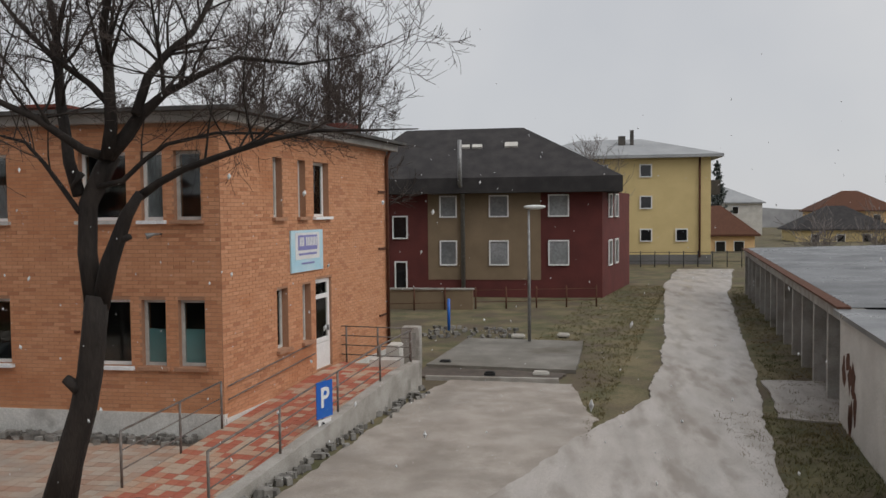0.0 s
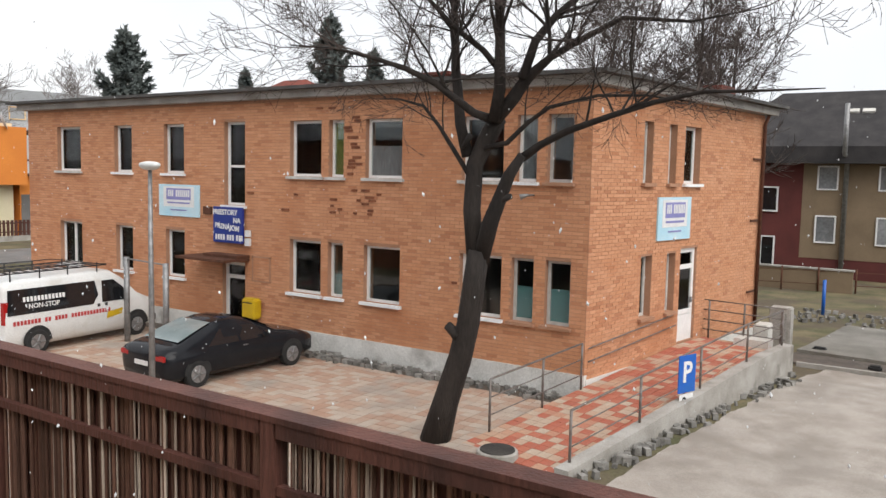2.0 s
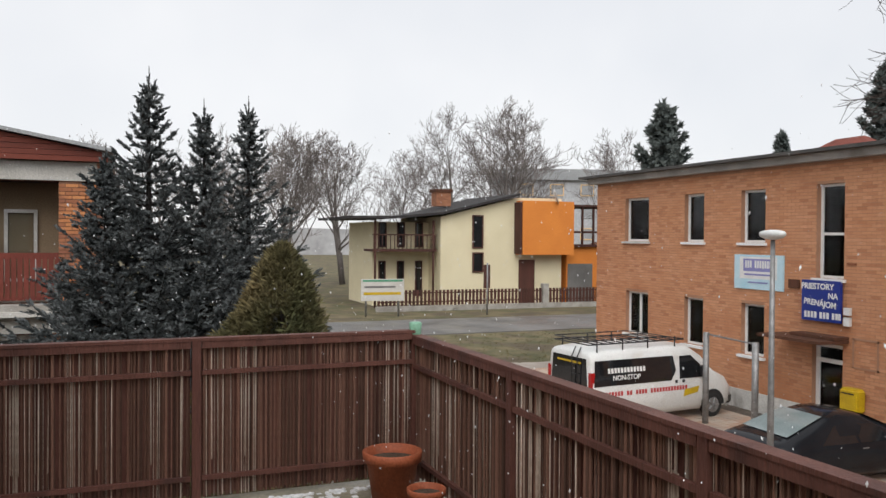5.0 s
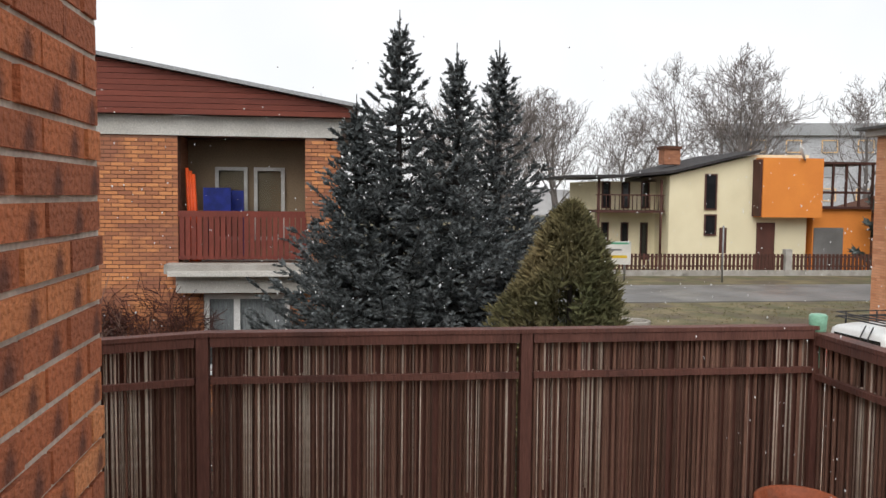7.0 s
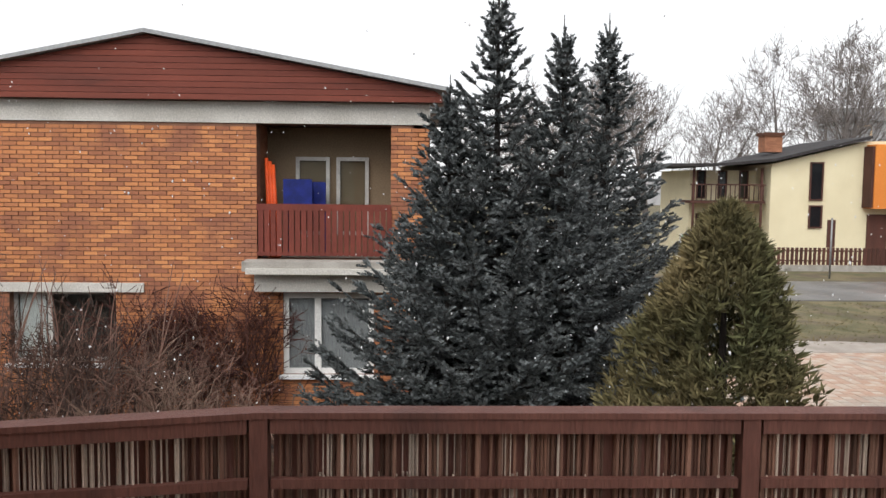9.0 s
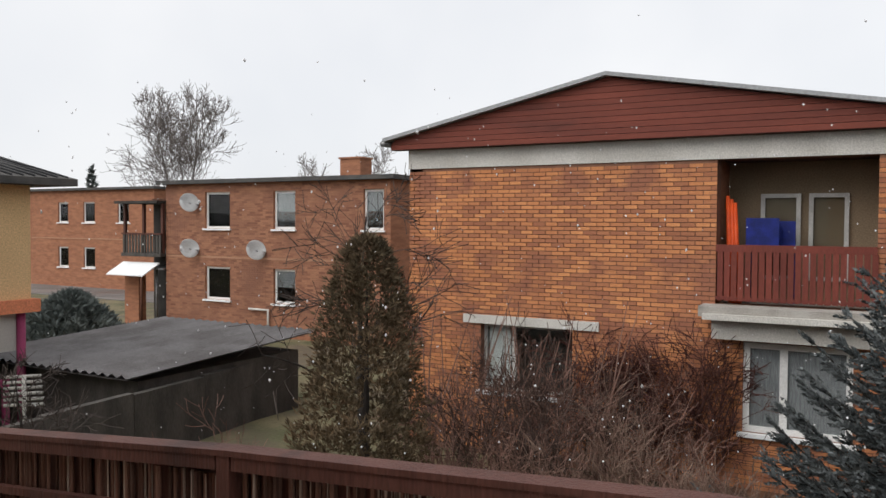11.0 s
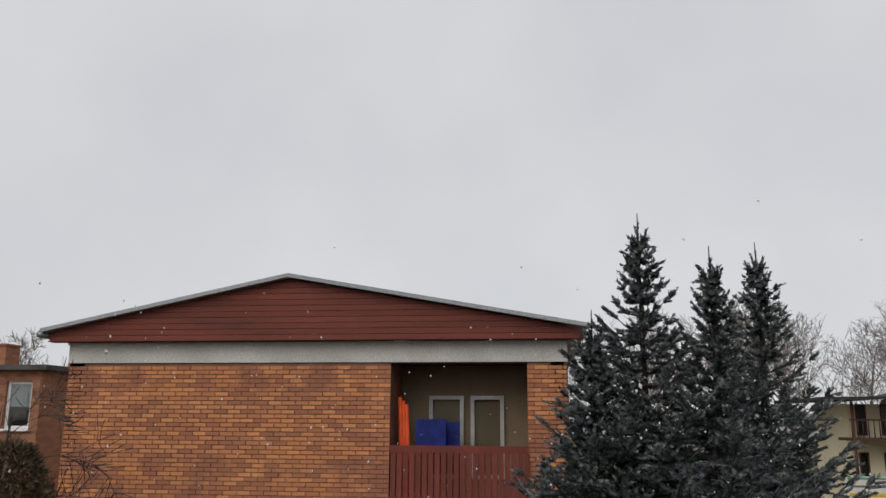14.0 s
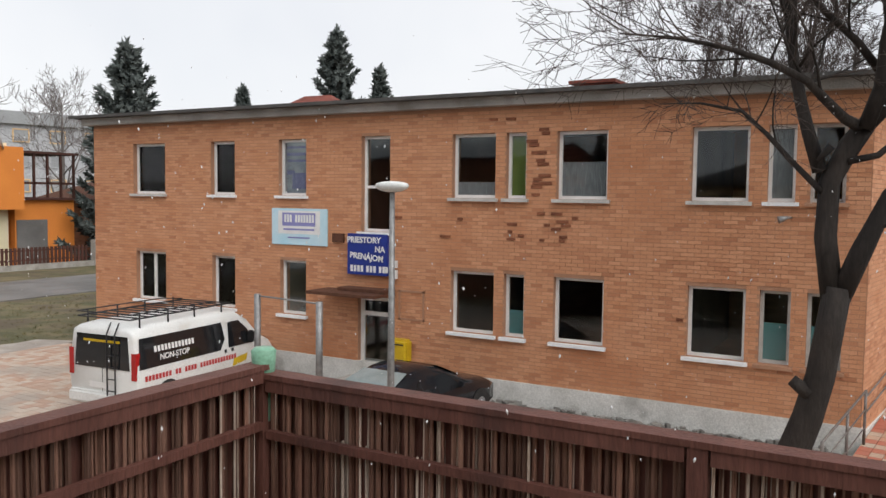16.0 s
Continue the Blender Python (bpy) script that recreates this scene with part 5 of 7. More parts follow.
bot = thing("plastic_bottle", (FX, FY, FZ), "pale green plastic bottle slipped upside down over the corner post", "bottle", local=True)
s = Soup()
s.tube([(0, 0, -0.2), (0, 0, -0.19), (0, 0, -0.03), (0, 0, 0.0), (0, 0, 0.075), (0, 0, 0.085)], [0.026, 0.029, 0.03, 0.042, 0.047, 0.036], 14)
s.link("body", M["greenplastic"], bot, smooth=True)


def flower_pot(name, x, y, r, h, label):
    t = thing(name, (x, y, TZ), label, "flower pot", "terrace pots", local=True)
    bm = bmesh.new()
    prof = [(r * 0.68, 0), (r * 0.9, h * 0.8), (r * 1.02, h * 0.8), (r * 1.05, h * 0.98), (r * 0.98, h), (r * 0.9, h * 0.98), (r * 0.86, h * 0.75)]
    rings = []
    for q, z in prof:
        rings.append([bm.verts.new((q * math.cos(a * 6.283 / 28), q * math.sin(a * 6.283 / 28), z)) for a in range(28)])
    for u, w in zip(rings, rings[1:]):
        for k in range(28):
            bm.faces.new((u[k], u[(k + 1) % 28], w[(k + 1) % 28], w[k]))
    bm.faces.new(rings[0][::-1])
    part("pot", bm, M["terracotta"], t, smooth=True)
    s = Soup()
    s.tube([(0, 0, h * 0.5), (0, 0, h * 0.82)], [r * 0.8, r * 0.87], 20)
    s.link("soil", M["soil"], t)


flower_pot("large_flower_pot", -7.42, 1.53, 0.195, 0.35, "large terracotta flower pot on the terrace floor")
flower_pot("small_flower_pot", -6.95, 1.6, 0.12, 0.22, "small weathered terracotta pot on the terrace floor")

# ---- vehicles and things in the yard ----


def loft(stations, n_side=5):
    """A body of cross sections (y, z_low, z_belt, z_top, half_low, half_belt, half_top)."""
    bm = bmesh.new()
    rings = []
    for y, zl, zb, zt, wl, wb, wt in stations:
        half = [(wl * 0.88, zl), (wl, zl + (zb - zl) * 0.18), (wb, zl + (zb - zl) * 0.6), (wb, zb), (wb * 0.35 + wt * 0.65, zb + (zt - zb) * 0.62), (wt, zt - (zt - zb) * 0.10), (wt * 0.8, zt), (wt * 0.3, zt + 0.012)]
        ring = [bm.verts.new((x, y, z)) for x, z in half] + [bm.verts.new((-x, y, z)) for x, z in reversed(half)]
        rings.append(ring)
    n = len(rings[0])
    for a, b in zip(rings, rings[1:]):
        for k in range(n):
            bm.faces.new((a[k], a[(k + 1) % n], b[(k + 1) % n], b[k]))
    bm.faces.new(rings[0])
    bm.faces.new(rings[-1][::-1])
    bmesh.ops.recalc_face_normals(bm, faces=bm.faces[:])
    return bm


def wheel(parent, x, y, r, side, w=0.2):
    s = Soup()
    s.tube([(x - w / 2, y, r), (x - w / 2 + 0.02, y, r), (x + w / 2 - 0.02, y, r), (x + w / 2, y, r)], [r - 0.03, r, r, r - 0.03], 24)
    ty = s.link("wheel", M["rubber"], parent, smooth=False)
    s = Soup()
    o = x + side * (w / 2 + 0.003)
    s.tube([(o - side * 0.02, y, r), (o, y, r)], [r * 0.66, r * 0.62], 20)
    s.link("rim", M["rim"], ty)
    s = Soup()
    for k in range(5):
        a = k * 1.2566
        s.tube([(o + side * 0.006, y + math.cos(a) * r * 0.12, r + math.sin(a) * r * 0.12), (o + side * 0.004, y + math.cos(a) * r * 0.58, r + math.sin(a) * r * 0.58)], [0.035, 0.025], 5)
    s.link("spokes", M["steel"], ty)


def arch(soup, x, y, r, side):
    pts = [(x, y + math.cos(a) * r, max(0.16, 0.34 + math.sin(a) * r)) for a in [k * math.pi / 14 for k in range(15)]]
    soup.add([(x, y, 0.2)] + pts, [(0, i, i + 1) if side < 0 else (0, i + 1, i) for i in range(1, 15)])


def side_panel(soup, side, pts, w_of, off=0.008):
    """A flat panel on a flank: (y, z) corners laid on the half width w_of(z)."""
    vs = [(side * (w_of(z) + off), y, z) for y, z in pts]
    n = len(vs)
    soup.add(vs, [tuple(range(n)) if side > 0 else tuple(reversed(range(n)))])


van = thing("white_van", (-19.45, 10.09, G), "white passenger van with black roof rack and sign lettering", "van", turn=5, local=True)
van.matrix_basis = van.matrix_basis @ Matrix.Scale(0.97, 4)
ST = [(0.0, 0.32, 1.0, 1.80, 0.86, 0.90, 0.80), (0.05, 0.24, 1.0, 1.88, 0.90, 0.94, 0.83), (0.5, 0.22, 1.0, 1.92, 0.91, 0.95, 0.84), (2.6, 0.22, 1.0, 1.93, 0.91, 0.95, 0.84), (3.2, 0.22, 1.0, 1.90, 0.91, 0.95, 0.83), (3.6, 0.22, 1.02, 1.68, 0.91, 0.95, 0.80), (4.05, 0.22, 1.02, 1.22, 0.91, 0.94, 0.80), (4.5, 0.24, 0.85, 1.02, 0.88, 0.88, 0.76), (4.68, 0.3, 0.72, 0.85, 0.80, 0.80, 0.68)]
bm = loft(ST)
body = part("body", bm, M["vanpaint"], van, smooth=False)
for p in body.data.polygons:
    p.use_smooth = True


def vw(z):
    return 0.95 if z <= 1.0 else 0.95 + (0.345 * 0.95 + 0.65 * 0.84 - 0.95) * (z - 1.0) / 0.57 if z < 1.57 else 0.876 - (z - 1.57) * 0.1


for sg in (-1, 1):
    s = Soup()
    side_panel(s, sg, [(0.06, 1.06), (2.5, 1.06), (2.68, 1.3), (2.6, 1.68), (0.12, 1.68)], vw)
    side_panel(s, sg, [(2.78, 1.08), (3.68, 1.08), (3.5, 1.42), (3.2, 1.66), (2.82, 1.66)], vw)
    s.link("side_window", M["darkglass"], van)
    s = Soup()
    for k in range(30):
        if k not in (8, 11, 16):
            side_panel(s, sg, [(0.2 + k * 0.095, 0.80), (0.27 + k * 0.095, 0.80), (0.27 + k * 0.095, 0.91), (0.2 + k * 0.095, 0.91)], vw)
    s.link("red_print", M["red"], van, "red print along the flank")
    s = Soup()
    for k in range(12):
        side_panel(s, sg, [(0.5 + k * 0.1, 1.36), (0.57 + k * 0.1, 1.36), (0.57 + k * 0.1, 1.48), (0.5 + k * 0.1, 1.48)], vw, 0.014)
    s.link("white_print", M["white"], van)
    s = Soup()
    side_panel(s, sg, [(2.9, 0.62), (3.4, 0.7), (3.45, 0.86), (2.95, 0.8)], vw)
    s.link("yellow_print", M["yellowbox"], van)
    s = Soup()
    for y in (0.85, 3.92):
        arch(s, sg * 0.957, y, 0.40, -sg)
    s.link("wheel_arch", M["rubber"], van)
    for y in (0.85, 3.92):
        wheel(van, sg * 0.875, y, 0.32, sg)
    s = Soup()
    for y in (2.62, 2.86):
        side_panel(s, sg, [(y, 0.98), (y + 0.09, 0.98), (y + 0.09, 1.06), (y, 1.06)], vw, 0.012)
    s.link("door_handle", M["blackmetal"], van)
    bm = bmesh.new()
    bmesh.ops.create_cube(bm, size=1, matrix=Matrix.Translation((sg * 1.02, 3.5, 1.25)) @ Matrix.Diagonal((0.16, 0.12, 0.28, 1)))
    bmesh.ops.bevel(bm, geom=bm.edges[:], offset=0.03, segments=2, affect="EDGES")
    part("mirror", bm, M["blackmetal"], van)
    solid("tail_lamp", "taillight", van, [(sg * 0.86 - 0.06, sg * 0.86 + 0.06, -0.012, 0.1, 0.85, 1.4)])
vp = Plane((0, 0), (1, 0))
wording("NON-STOP", 0.17, Plane((0.955, 0), (0, 1)), 1.05, 0.0, 1.24, "white", van, 0.004)
s = Soup()
s.add([(-0.76, -0.014, 1.04), (0.76, -0.014, 1.04), (0.70, -0.004, 1.72), (-0.70, -0.004, 1.72)], [(0, 1, 2, 3)])
s.link("rear_window", M["darkglass"], van)
bars_on(vp, [(-0.5, 0.5, 1.57, 1.62)], 0.014, "yellowbox", van, "window_print")
bars_on(vp, [(-0.35, 0.15, 0.62, 0.74)], 0.012, "white", van, "number_plate")
bevelled("rear_bumper", "vanpaint", van, -0.9, 0.9, -0.09, 0.08, 0.28, 0.55, 0.05)
bevelled("front_bumper", "oldwood", van, -0.85, 0.85, 4.55, 4.74, 0.28, 0.55, 0.05)
solid("door_gap", "blackmetal", van, [(-0.006, 0.006, -0.006, 0.02, 0.56, 1.1)])
for x0 in (0.2, 0.42):
    pole("ladder_rail", "blackmetal", van, [(x0, -0.07, 0.5), (x0, -0.07, 1.75), (x0, 0.05, 1.98)], 0.016, 6)
for k in range(5):
    pole("ladder_rung", "blackmetal", van, [(0.2, -0.07, 0.6 + k * 0.24), (0.42, -0.07, 0.6 + k * 0.24)], 0.013, 6)
for x0 in (-0.72, 0.72):
    pole("rack_side", "blackmetal", van, [(x0, 0.05, 2.06), (x0, 3.1, 2.06)], 0.018, 6)
    pole("rack_side", "blackmetal", van, [(x0, 0.05, 2.16), (x0, 2.4, 2.16), (x0, 3.1, 2.08)], 0.014, 6)
    for y in (0.3, 1.1, 1.9, 2.8):
        pole("rack_foot", "blackmetal", van, [(x0, y, 1.86), (x0, y, 2.15)], 0.02, 6)
for k in range(12):
    pole("rack_bar", "blackmetal", van, [(-0.72, 0.05 + k * 0.277, 2.06), (0.72, 0.05 + k * 0.277, 2.06)], 0.016, 6)
pole("rack_hoop", "blackmetal", van, [(-0.72, 0.05, 2.16), (0.72, 0.05, 2.16)], 0.014, 6)

car = thing("black_saloon", (-14.0, 10.55, G), "black four-door saloon car with pale rear window", "car", turn=-2.5, local=True)
car.matrix_basis = car.matrix_basis @ Matrix.Scale(0.92, 4)
CS = [(0.0, 0.42, 0.72, 0.80, 0.70, 0.72, 0.60), (0.06, 0.26, 0.8, 0.93, 0.80, 0.84, 0.70), (0.35, 0.2, 0.86, 0.99, 0.86, 0.90, 0.74), (0.6, 0.2, 0.86, 1.06, 0.87, 0.91, 0.70), (1.05, 0.2, 0.86, 1.23, 0.87, 0.91, 0.64), (1.5, 0.2, 0.86, 1.37, 0.87, 0.91, 0.61), (1.8, 0.2, 0.86, 1.42, 0.87, 0.91, 0.60), (2.15, 0.2, 0.86, 1.42, 0.87, 0.91, 0.60), (2.5, 0.2, 0.86, 1.36, 0.87, 0.91, 0.61), (2.95, 0.2, 0.86, 1.17, 0.87, 0.91, 0.66), (3.35, 0.2, 0.85, 0.98, 0.87, 0.90, 0.72), (4.2, 0.2, 0.76, 0.86, 0.85, 0.87, 0.68), (4.55, 0.26, 0.66, 0.74, 0.78, 0.78, 0.6), (4.65, 0.36, 0.58, 0.62, 0.66, 0.66, 0.5)]
body = part("body", loft(CS), M["carpaint"], car, smooth=True)


def cw(z):
    return 0.905 - max(0, z - 0.86) * 0.62


for sg in (-1, 1):
    s = Soup()
    side_panel(s, sg, [(1.15, 0.9), (2.05, 0.9), (2.05, 1.24), (1.6, 1.22)], cw, 0.012)
    side_panel(s, sg, [(2.12, 0.9), (2.98, 0.9), (2.6, 1.22), (2.12, 1.24)], cw, 0.012)
    s.link("side_window", M["darkglass"], car)
    s = Soup()
    for y in (0.85, 3.75):
        arch(s, sg * 0.908, y, 0.37, -sg)
    s.link("wheel_arch", M["rubber"], car)
    for y in (0.85, 3.75):
        wheel(car, sg * 0.825, y, 0.32, sg, 0.19)
    bevelled("tail_lamp", "taillight", car, min(sg * 0.5, sg * 0.82), max(sg * 0.5, sg * 0.82), -0.005, 0.12, 0.70, 0.83, 0.02)
    bevelled("mirror", "carpaint", car, min(sg * 0.9, sg * 1.04), max(sg * 0.9, sg * 1.04), 2.75, 2.87, 0.93, 1.05, 0.03)
    solid("door_handle", "steel", car, [(min(sg * 0.90, sg * 0.925), max(sg * 0.90, sg * 0.925), 2.15, 2.3, 0.78, 0.8)])
s = Soup()
s.add([(-0.64, 0.5, 1.06), (0.64, 0.5, 1.06), (0.59, 1.02, 1.245), (0.53, 1.46, 1.385), (-0.53, 1.46, 1.385), (-0.59, 1.02, 1.245)], [(0, 1, 2, 5), (5, 2, 3, 4)])
s.link("rear_window", M["paleglass"], car)
s = Soup()
s.add([(-0.54, 2.54, 1.37), (0.54, 2.54, 1.37), (0.60, 2.95, 1.2), (0.66, 3.3, 1.03), (-0.66, 3.3, 1.03), (-0.60, 2.95, 1.2)], [(0, 1, 2, 5), (5, 2, 3, 4)])
s.link("windscreen", M["darkglass"], car)
bars_on(vp, [(-0.25, 0.25, 0.55, 0.66)], 0.01, "white", car, "number_plate")


def street_lamp(at, h, arm, turn, label, hood=0.62, r=0.06):
    t = thing("street_lamp", at, label, "street lamp", "street lamps", local=True, turn=turn)
    pole("pole", "steel", t, [(0, 0, -0.1), (0, 0, h * 0.5), (0, 0, h)], [r, r * 0.85, r * 0.6], 10)
    pole("arm", "steel", t, [(0, 0, h), (arm * 0.3, 0, h + 0.06)], r * 0.55, 8)
    bm = bmesh.new()
    bmesh.ops.create_uvsphere(bm, u_segments=16, v_segments=10, radius=1, matrix=Matrix.Translation((arm * 0.3 + hood * 0.15, 0, h + 0.07)) @ Matrix.Diagonal((hood * 0.5, 0.14, 0.095, 1)))
    for v in bm.verts:
        if v.co.z > h + 0.1:
            v.co.z = h + 0.1 + (v.co.z - h - 0.1) * 0.6
    hd = part("head", bm, M["lampglass"], t, smooth=True)
    return t


street_lamp((-12.25, 9.5, G), 4.55, -0.35, -10, "grey street lamp with milky cover in the yard")
street_lamp((-0.83, 28.0, G), 4.62, 0.3, 0, "thin pale street lamp beside the concrete slab", 0.75, 0.06)
pf = thing("carpet_frame", (-17.3, 13.1, G), "two rusty steel posts joined by a thin bar", "pole frame")
for x, y in ((-18.28, 13.25), (-16.3, 12.95)):
    pole("post", "steel", pf, [(x, y, G - 0.1), (x, y, 2.7)], 0.075, 12)
pole("bar", "steel", pf, [(-18.28, 13.25, 2.66), (-16.3, 12.95, 2.66)], 0.02, 8)
mc = thing("meter_cabinet", (-4.05, 23.4, G), "grey concrete meter cabinet beside the slab", "cabinet")
bevelled("cabinet_body", "concrete", mc, -4.3, -3.75, 23.2, 23.65, G - 0.05, 1.65, 0.03)
solid("cabinet_door", "fascia", mc, [(-4.2, -3.85, 23.185, 23.199, 0.8, 1.5)])
for k, (x, y, w) in enumerate(((-3.1, 23.9, 0.35), (-1.6, 22.3, 0.3), (-0.2, 22.5, 0.45), (-1.3, 29.2, 0.5), (0.3, 29.6, 0.45))):
    b = bevelled("plastic_scrap" if k > 2 else "broken_kerb", "rubber" if k < 2 else "offwhite", None, x - w / 2, x + w / 2, y - 0.12, y + 0.12, G, G + 0.14, 0.04)
    tagged(b, "pale broken slab lying on the ground" if k > 1 else "dark lump of rubble lying in the mud", "debris", "debris")
well = thing("well_cover", (-5.98, 11.4, G), "round concrete well ring with dark cover in the paving", "well", local=True)
s = Soup()
s.tube([(0, 0, -0.05), (0, 0, 0.1), (0, 0, 0.12)], [0.34, 0.34, 0.32], 24)
s.link("ring", M["concrete"], well)
s = Soup()
s.tube([(0, 0, 0.121), (0, 0, 0.14)], [0.29, 0.28], 24)
s.link("cover", M["darkvoid"], well)
bp = thing("water_post", (-4.1, 31, G), "thin blue water post in the grass", "post")
pole("post", "parkblue", bp, [(-4.1, 31, G - 0.05), (-4.1, 31, G + 1.2)], 0.06, 8)
kerb = solid("kerb", "concrete", None, [(-3.3, 0.3, 21.72, 21.84, G - 0.05, G + 0.09)])
tagged(kerb, "low concrete kerb at the end of the parking strip", kind="structure")

# ---- the bare tree in front of the office ----
tree = thing("bare_tree", (-7.3, 11.5, G), "leafless tree with dark wet forked trunk in the yard", "tree")
a, b = Soup(), Soup()
rt = random.Random(5)
TY = 11.5
BOUGHS = [([(-7.28, 0.41), (-7.07, 1.15), (-6.80, 1.96), (-6.66, 2.55), (-6.58, 3.13), (-6.49, 3.79)], [0.27, 0.22, 0.2, 0.19, 0.185, 0.18], 0, 0),
         ([(-6.55, 3.60), (-6.67, 4.44), (-6.65, 5.19), (-6.41, 5.69), (-6.24, 5.94)], [0.15, 0.145, 0.14, 0.15, 0.13], 0, 0.1),
         ([(-6.48, 3.60), (-6.23, 4.27), (-6.08, 4.64), (-5.93, 5.01), (-5.67, 5.33)], [0.14, 0.135, 0.115, 0.1, 0.07], 0, -0.15),
         ([(-6.77, 5.32), (-6.93, 5.84), (-7.05, 6.26), (-7.16, 6.77), (-7.26, 7.43), (-7.35, 7.99), (-7.56, 8.93)], [0.1, 0.09, 0.085, 0.08, 0.07, 0.06, 0.03], 5, 0.5),
         ([(-6.24, 5.88), (-6.08, 6.37), (-6.04, 6.91), (-5.97, 7.35), (-6.01, 7.75), (-5.78, 8.31), (-5.54, 8.98)], [0.11, 0.095, 0.085, 0.075, 0.06, 0.05, 0.02], 5, -0.7),
         ([(-6.26, 5.90), (-5.97, 6.23), (-5.75, 6.54), (-5.35, 6.84), (-4.77, 7.11), (-4.21, 7.34), (-3.23, 7.21), (-2.40, 7.31)], [0.12, 0.11, 0.095, 0.06, 0.048, 0.036, 0.022, 0.01], 6, 0.2),
         ([(-5.75, 6.52), (-5.66, 7.11), (-5.38, 7.48), (-5.07, 7.82), (-4.71, 8.47)], [0.08, 0.07, 0.06, 0.05, 0.02], 5, 0.6),
         ([(-6.31, 5.90), (-6.47, 5.98), (-6.70, 6.22), (-6.88, 6.42), (-7.29, 6.64), (-7.74, 6.80), (-8.30, 6.94), (-8.97, 7.00)], [0.08, 0.07, 0.062, 0.055, 0.045, 0.034, 0.022, 0.01], 6, -1.8),
         ([(-6.11, 6.60), (-6.38, 6.97), (-6.73, 7.30), (-7.10, 7.74), (-7.38, 8.27)], [0.06, 0.05, 0.042, 0.034, 0.02], 4, -1.0),
         ([(-5.72, 5.29), (-5.42, 5.49), (-4.93, 5.69), (-4.18, 5.90), (-3.55, 6.06), (-2.86, 6.17), (-2.04, 6.15), (-1.34, 6.14)], [0.075, 0.062, 0.055, 0.046, 0.038, 0.03, 0.018, 0.007], 5, -0.5),
         ([(-6.44, 5.45), (-6.09, 5.53), (-5.73, 5.87), (-5.41, 6.09), (-4.65, 6.25), (-3.91, 6.23), (-3.20, 6.12)], [0.05, 0.045, 0.037, 0.032, 0.026, 0.018, 0.007], 3, 0.5),
         ([(-6.73, 5.05), (-7.13, 5.46), (-7.47, 5.84), (-7.82, 6.18), (-8.42, 6.33), (-9.03, 6.35)], [0.045, 0.04, 0.034, 0.028, 0.018, 0.007], 3, 0.4)]
for i, (pts, rad, twigs, depth) in enumerate(BOUGHS):
    P3 = [Vector((x, TY + depth * (k / (len(pts) - 1)) + (0 if i == 0 else rt.uniform(-0.05, 0.05)), z)) for k, (x, z) in enumerate(pts)]
    a.tube(P3, rad, 10 if i < 4 else 7)
    for _ in range(int(twigs * 2.6)):
        k = rt.uniform(0.3, 1.0) * (len(pts) - 1.001)
        j = int(k)
        q = P3[j].lerp(P3[j + 1], k - j)
        along = (P3[j + 1] - P3[j]).normalized()
        nd = along * 0.6 + Vector((rt.uniform(-1, 1), rt.uniform(-1, 1), rt.uniform(-0.3, 0.9)))
        grow(a, b, q, nd, rt.uniform(0.8, 2.0), max(0.012, rad[j] * 0.4), 3, rt, 0, 0.4, (3, 5), 0.007, 5, 5, 0.06)
a.tube([(-6.77, TY - 0.1, 2.33), (-7.00, TY - 0.1, 2.50)], [0.11, 0.08], 8)
a.tube([(-6.11, TY - 0.1, 4.60), (-5.86, TY - 0.1, 4.69)], [0.07, 0.045], 8)
a.tube([(-6.63, TY - 0.1, 5.65), (-6.79, TY - 0.1, 5.45)], [0.06, 0.03], 8)
a.link("trunk", M["bark"], tree, smooth=True)
b.link("crown", M["twig"], tree)

# ---- the gabled brick house ----
gh = thing("gabled_house", (-25, -5, G), "brick house with red-brown clad gable and recessed balcony", "building")
gp = Plane((-20.1, -9.75), (0, 1))
B0, B1, GE = 6.09, 8.5, 9.2
gholes = [(B0, B1, 3.62, 6.05), (6.55, 8.2, 1.5, 3.0), (1.65, 3.55, 1.7, 3.0)]
s = Soup()
cell_wall(s, gp, 0, GE, G - 0.1, 6.055, gholes, -0.35, 0)
gwall = s.link("gable_wall", M["darkmortar"], gh)
s = Soup()
gp.box(s, -0.02, GE, -0.3, 0.03, 6.057, 6.43)
s.link("white_band", M["offwhite"], gh, "off-white rendered band")
s = Soup()
Plane((-20.1, -0.55), (-1, 0)).box(s, 0.0, 11, -0.3, 0, G - 0.1, 6.7)
Plane((-31.1, -9.75), (1, 0)).box(s, 0.0, 11, -0.3, 0, G - 0.1, 6.7)
Plane((-31.1, -0.55), (0, -1)).box(s, 0.0, 9.2, -0.3, 0, G - 0.1, 6.7)
s.link("outer_wall", M["plainbrick"], gh)
ridge_s = 4.25
for k in range(11):
    z0 = 6.44 + k * 0.105
    z1 = z0 + 0.097
    f0 = max(0, (z0 - 6.62) / 0.92)
    s0, s1 = -0.3 + (ridge_s + 0.3) * f0, GE + 0.2 - (GE + 0.2 - ridge_s) * f0
    f1 = max(0, (z1 - 6.62) / 0.92)
    t0, t1 = -0.3 + (ridge_s + 0.3) * f1, GE + 0.2 - (GE + 0.2 - ridge_s) * f1
    if s1 - s0 < 0.2:
        break
    q = Soup()
    q.add([tuple(gp.at(w, n, z)) for n in (0.22, 0.255) for w, z in ((s0, z0), (s1, z0), (t1, z1), (t0, z1))], [(4, 5, 6, 7), (3, 2, 1, 0), (0, 1, 5, 4), (1, 2, 6, 5), (2, 3, 7, 6), (3, 0, 4, 7)])
    q.link("clapboard", M["cladding"], gh)
s = Soup()
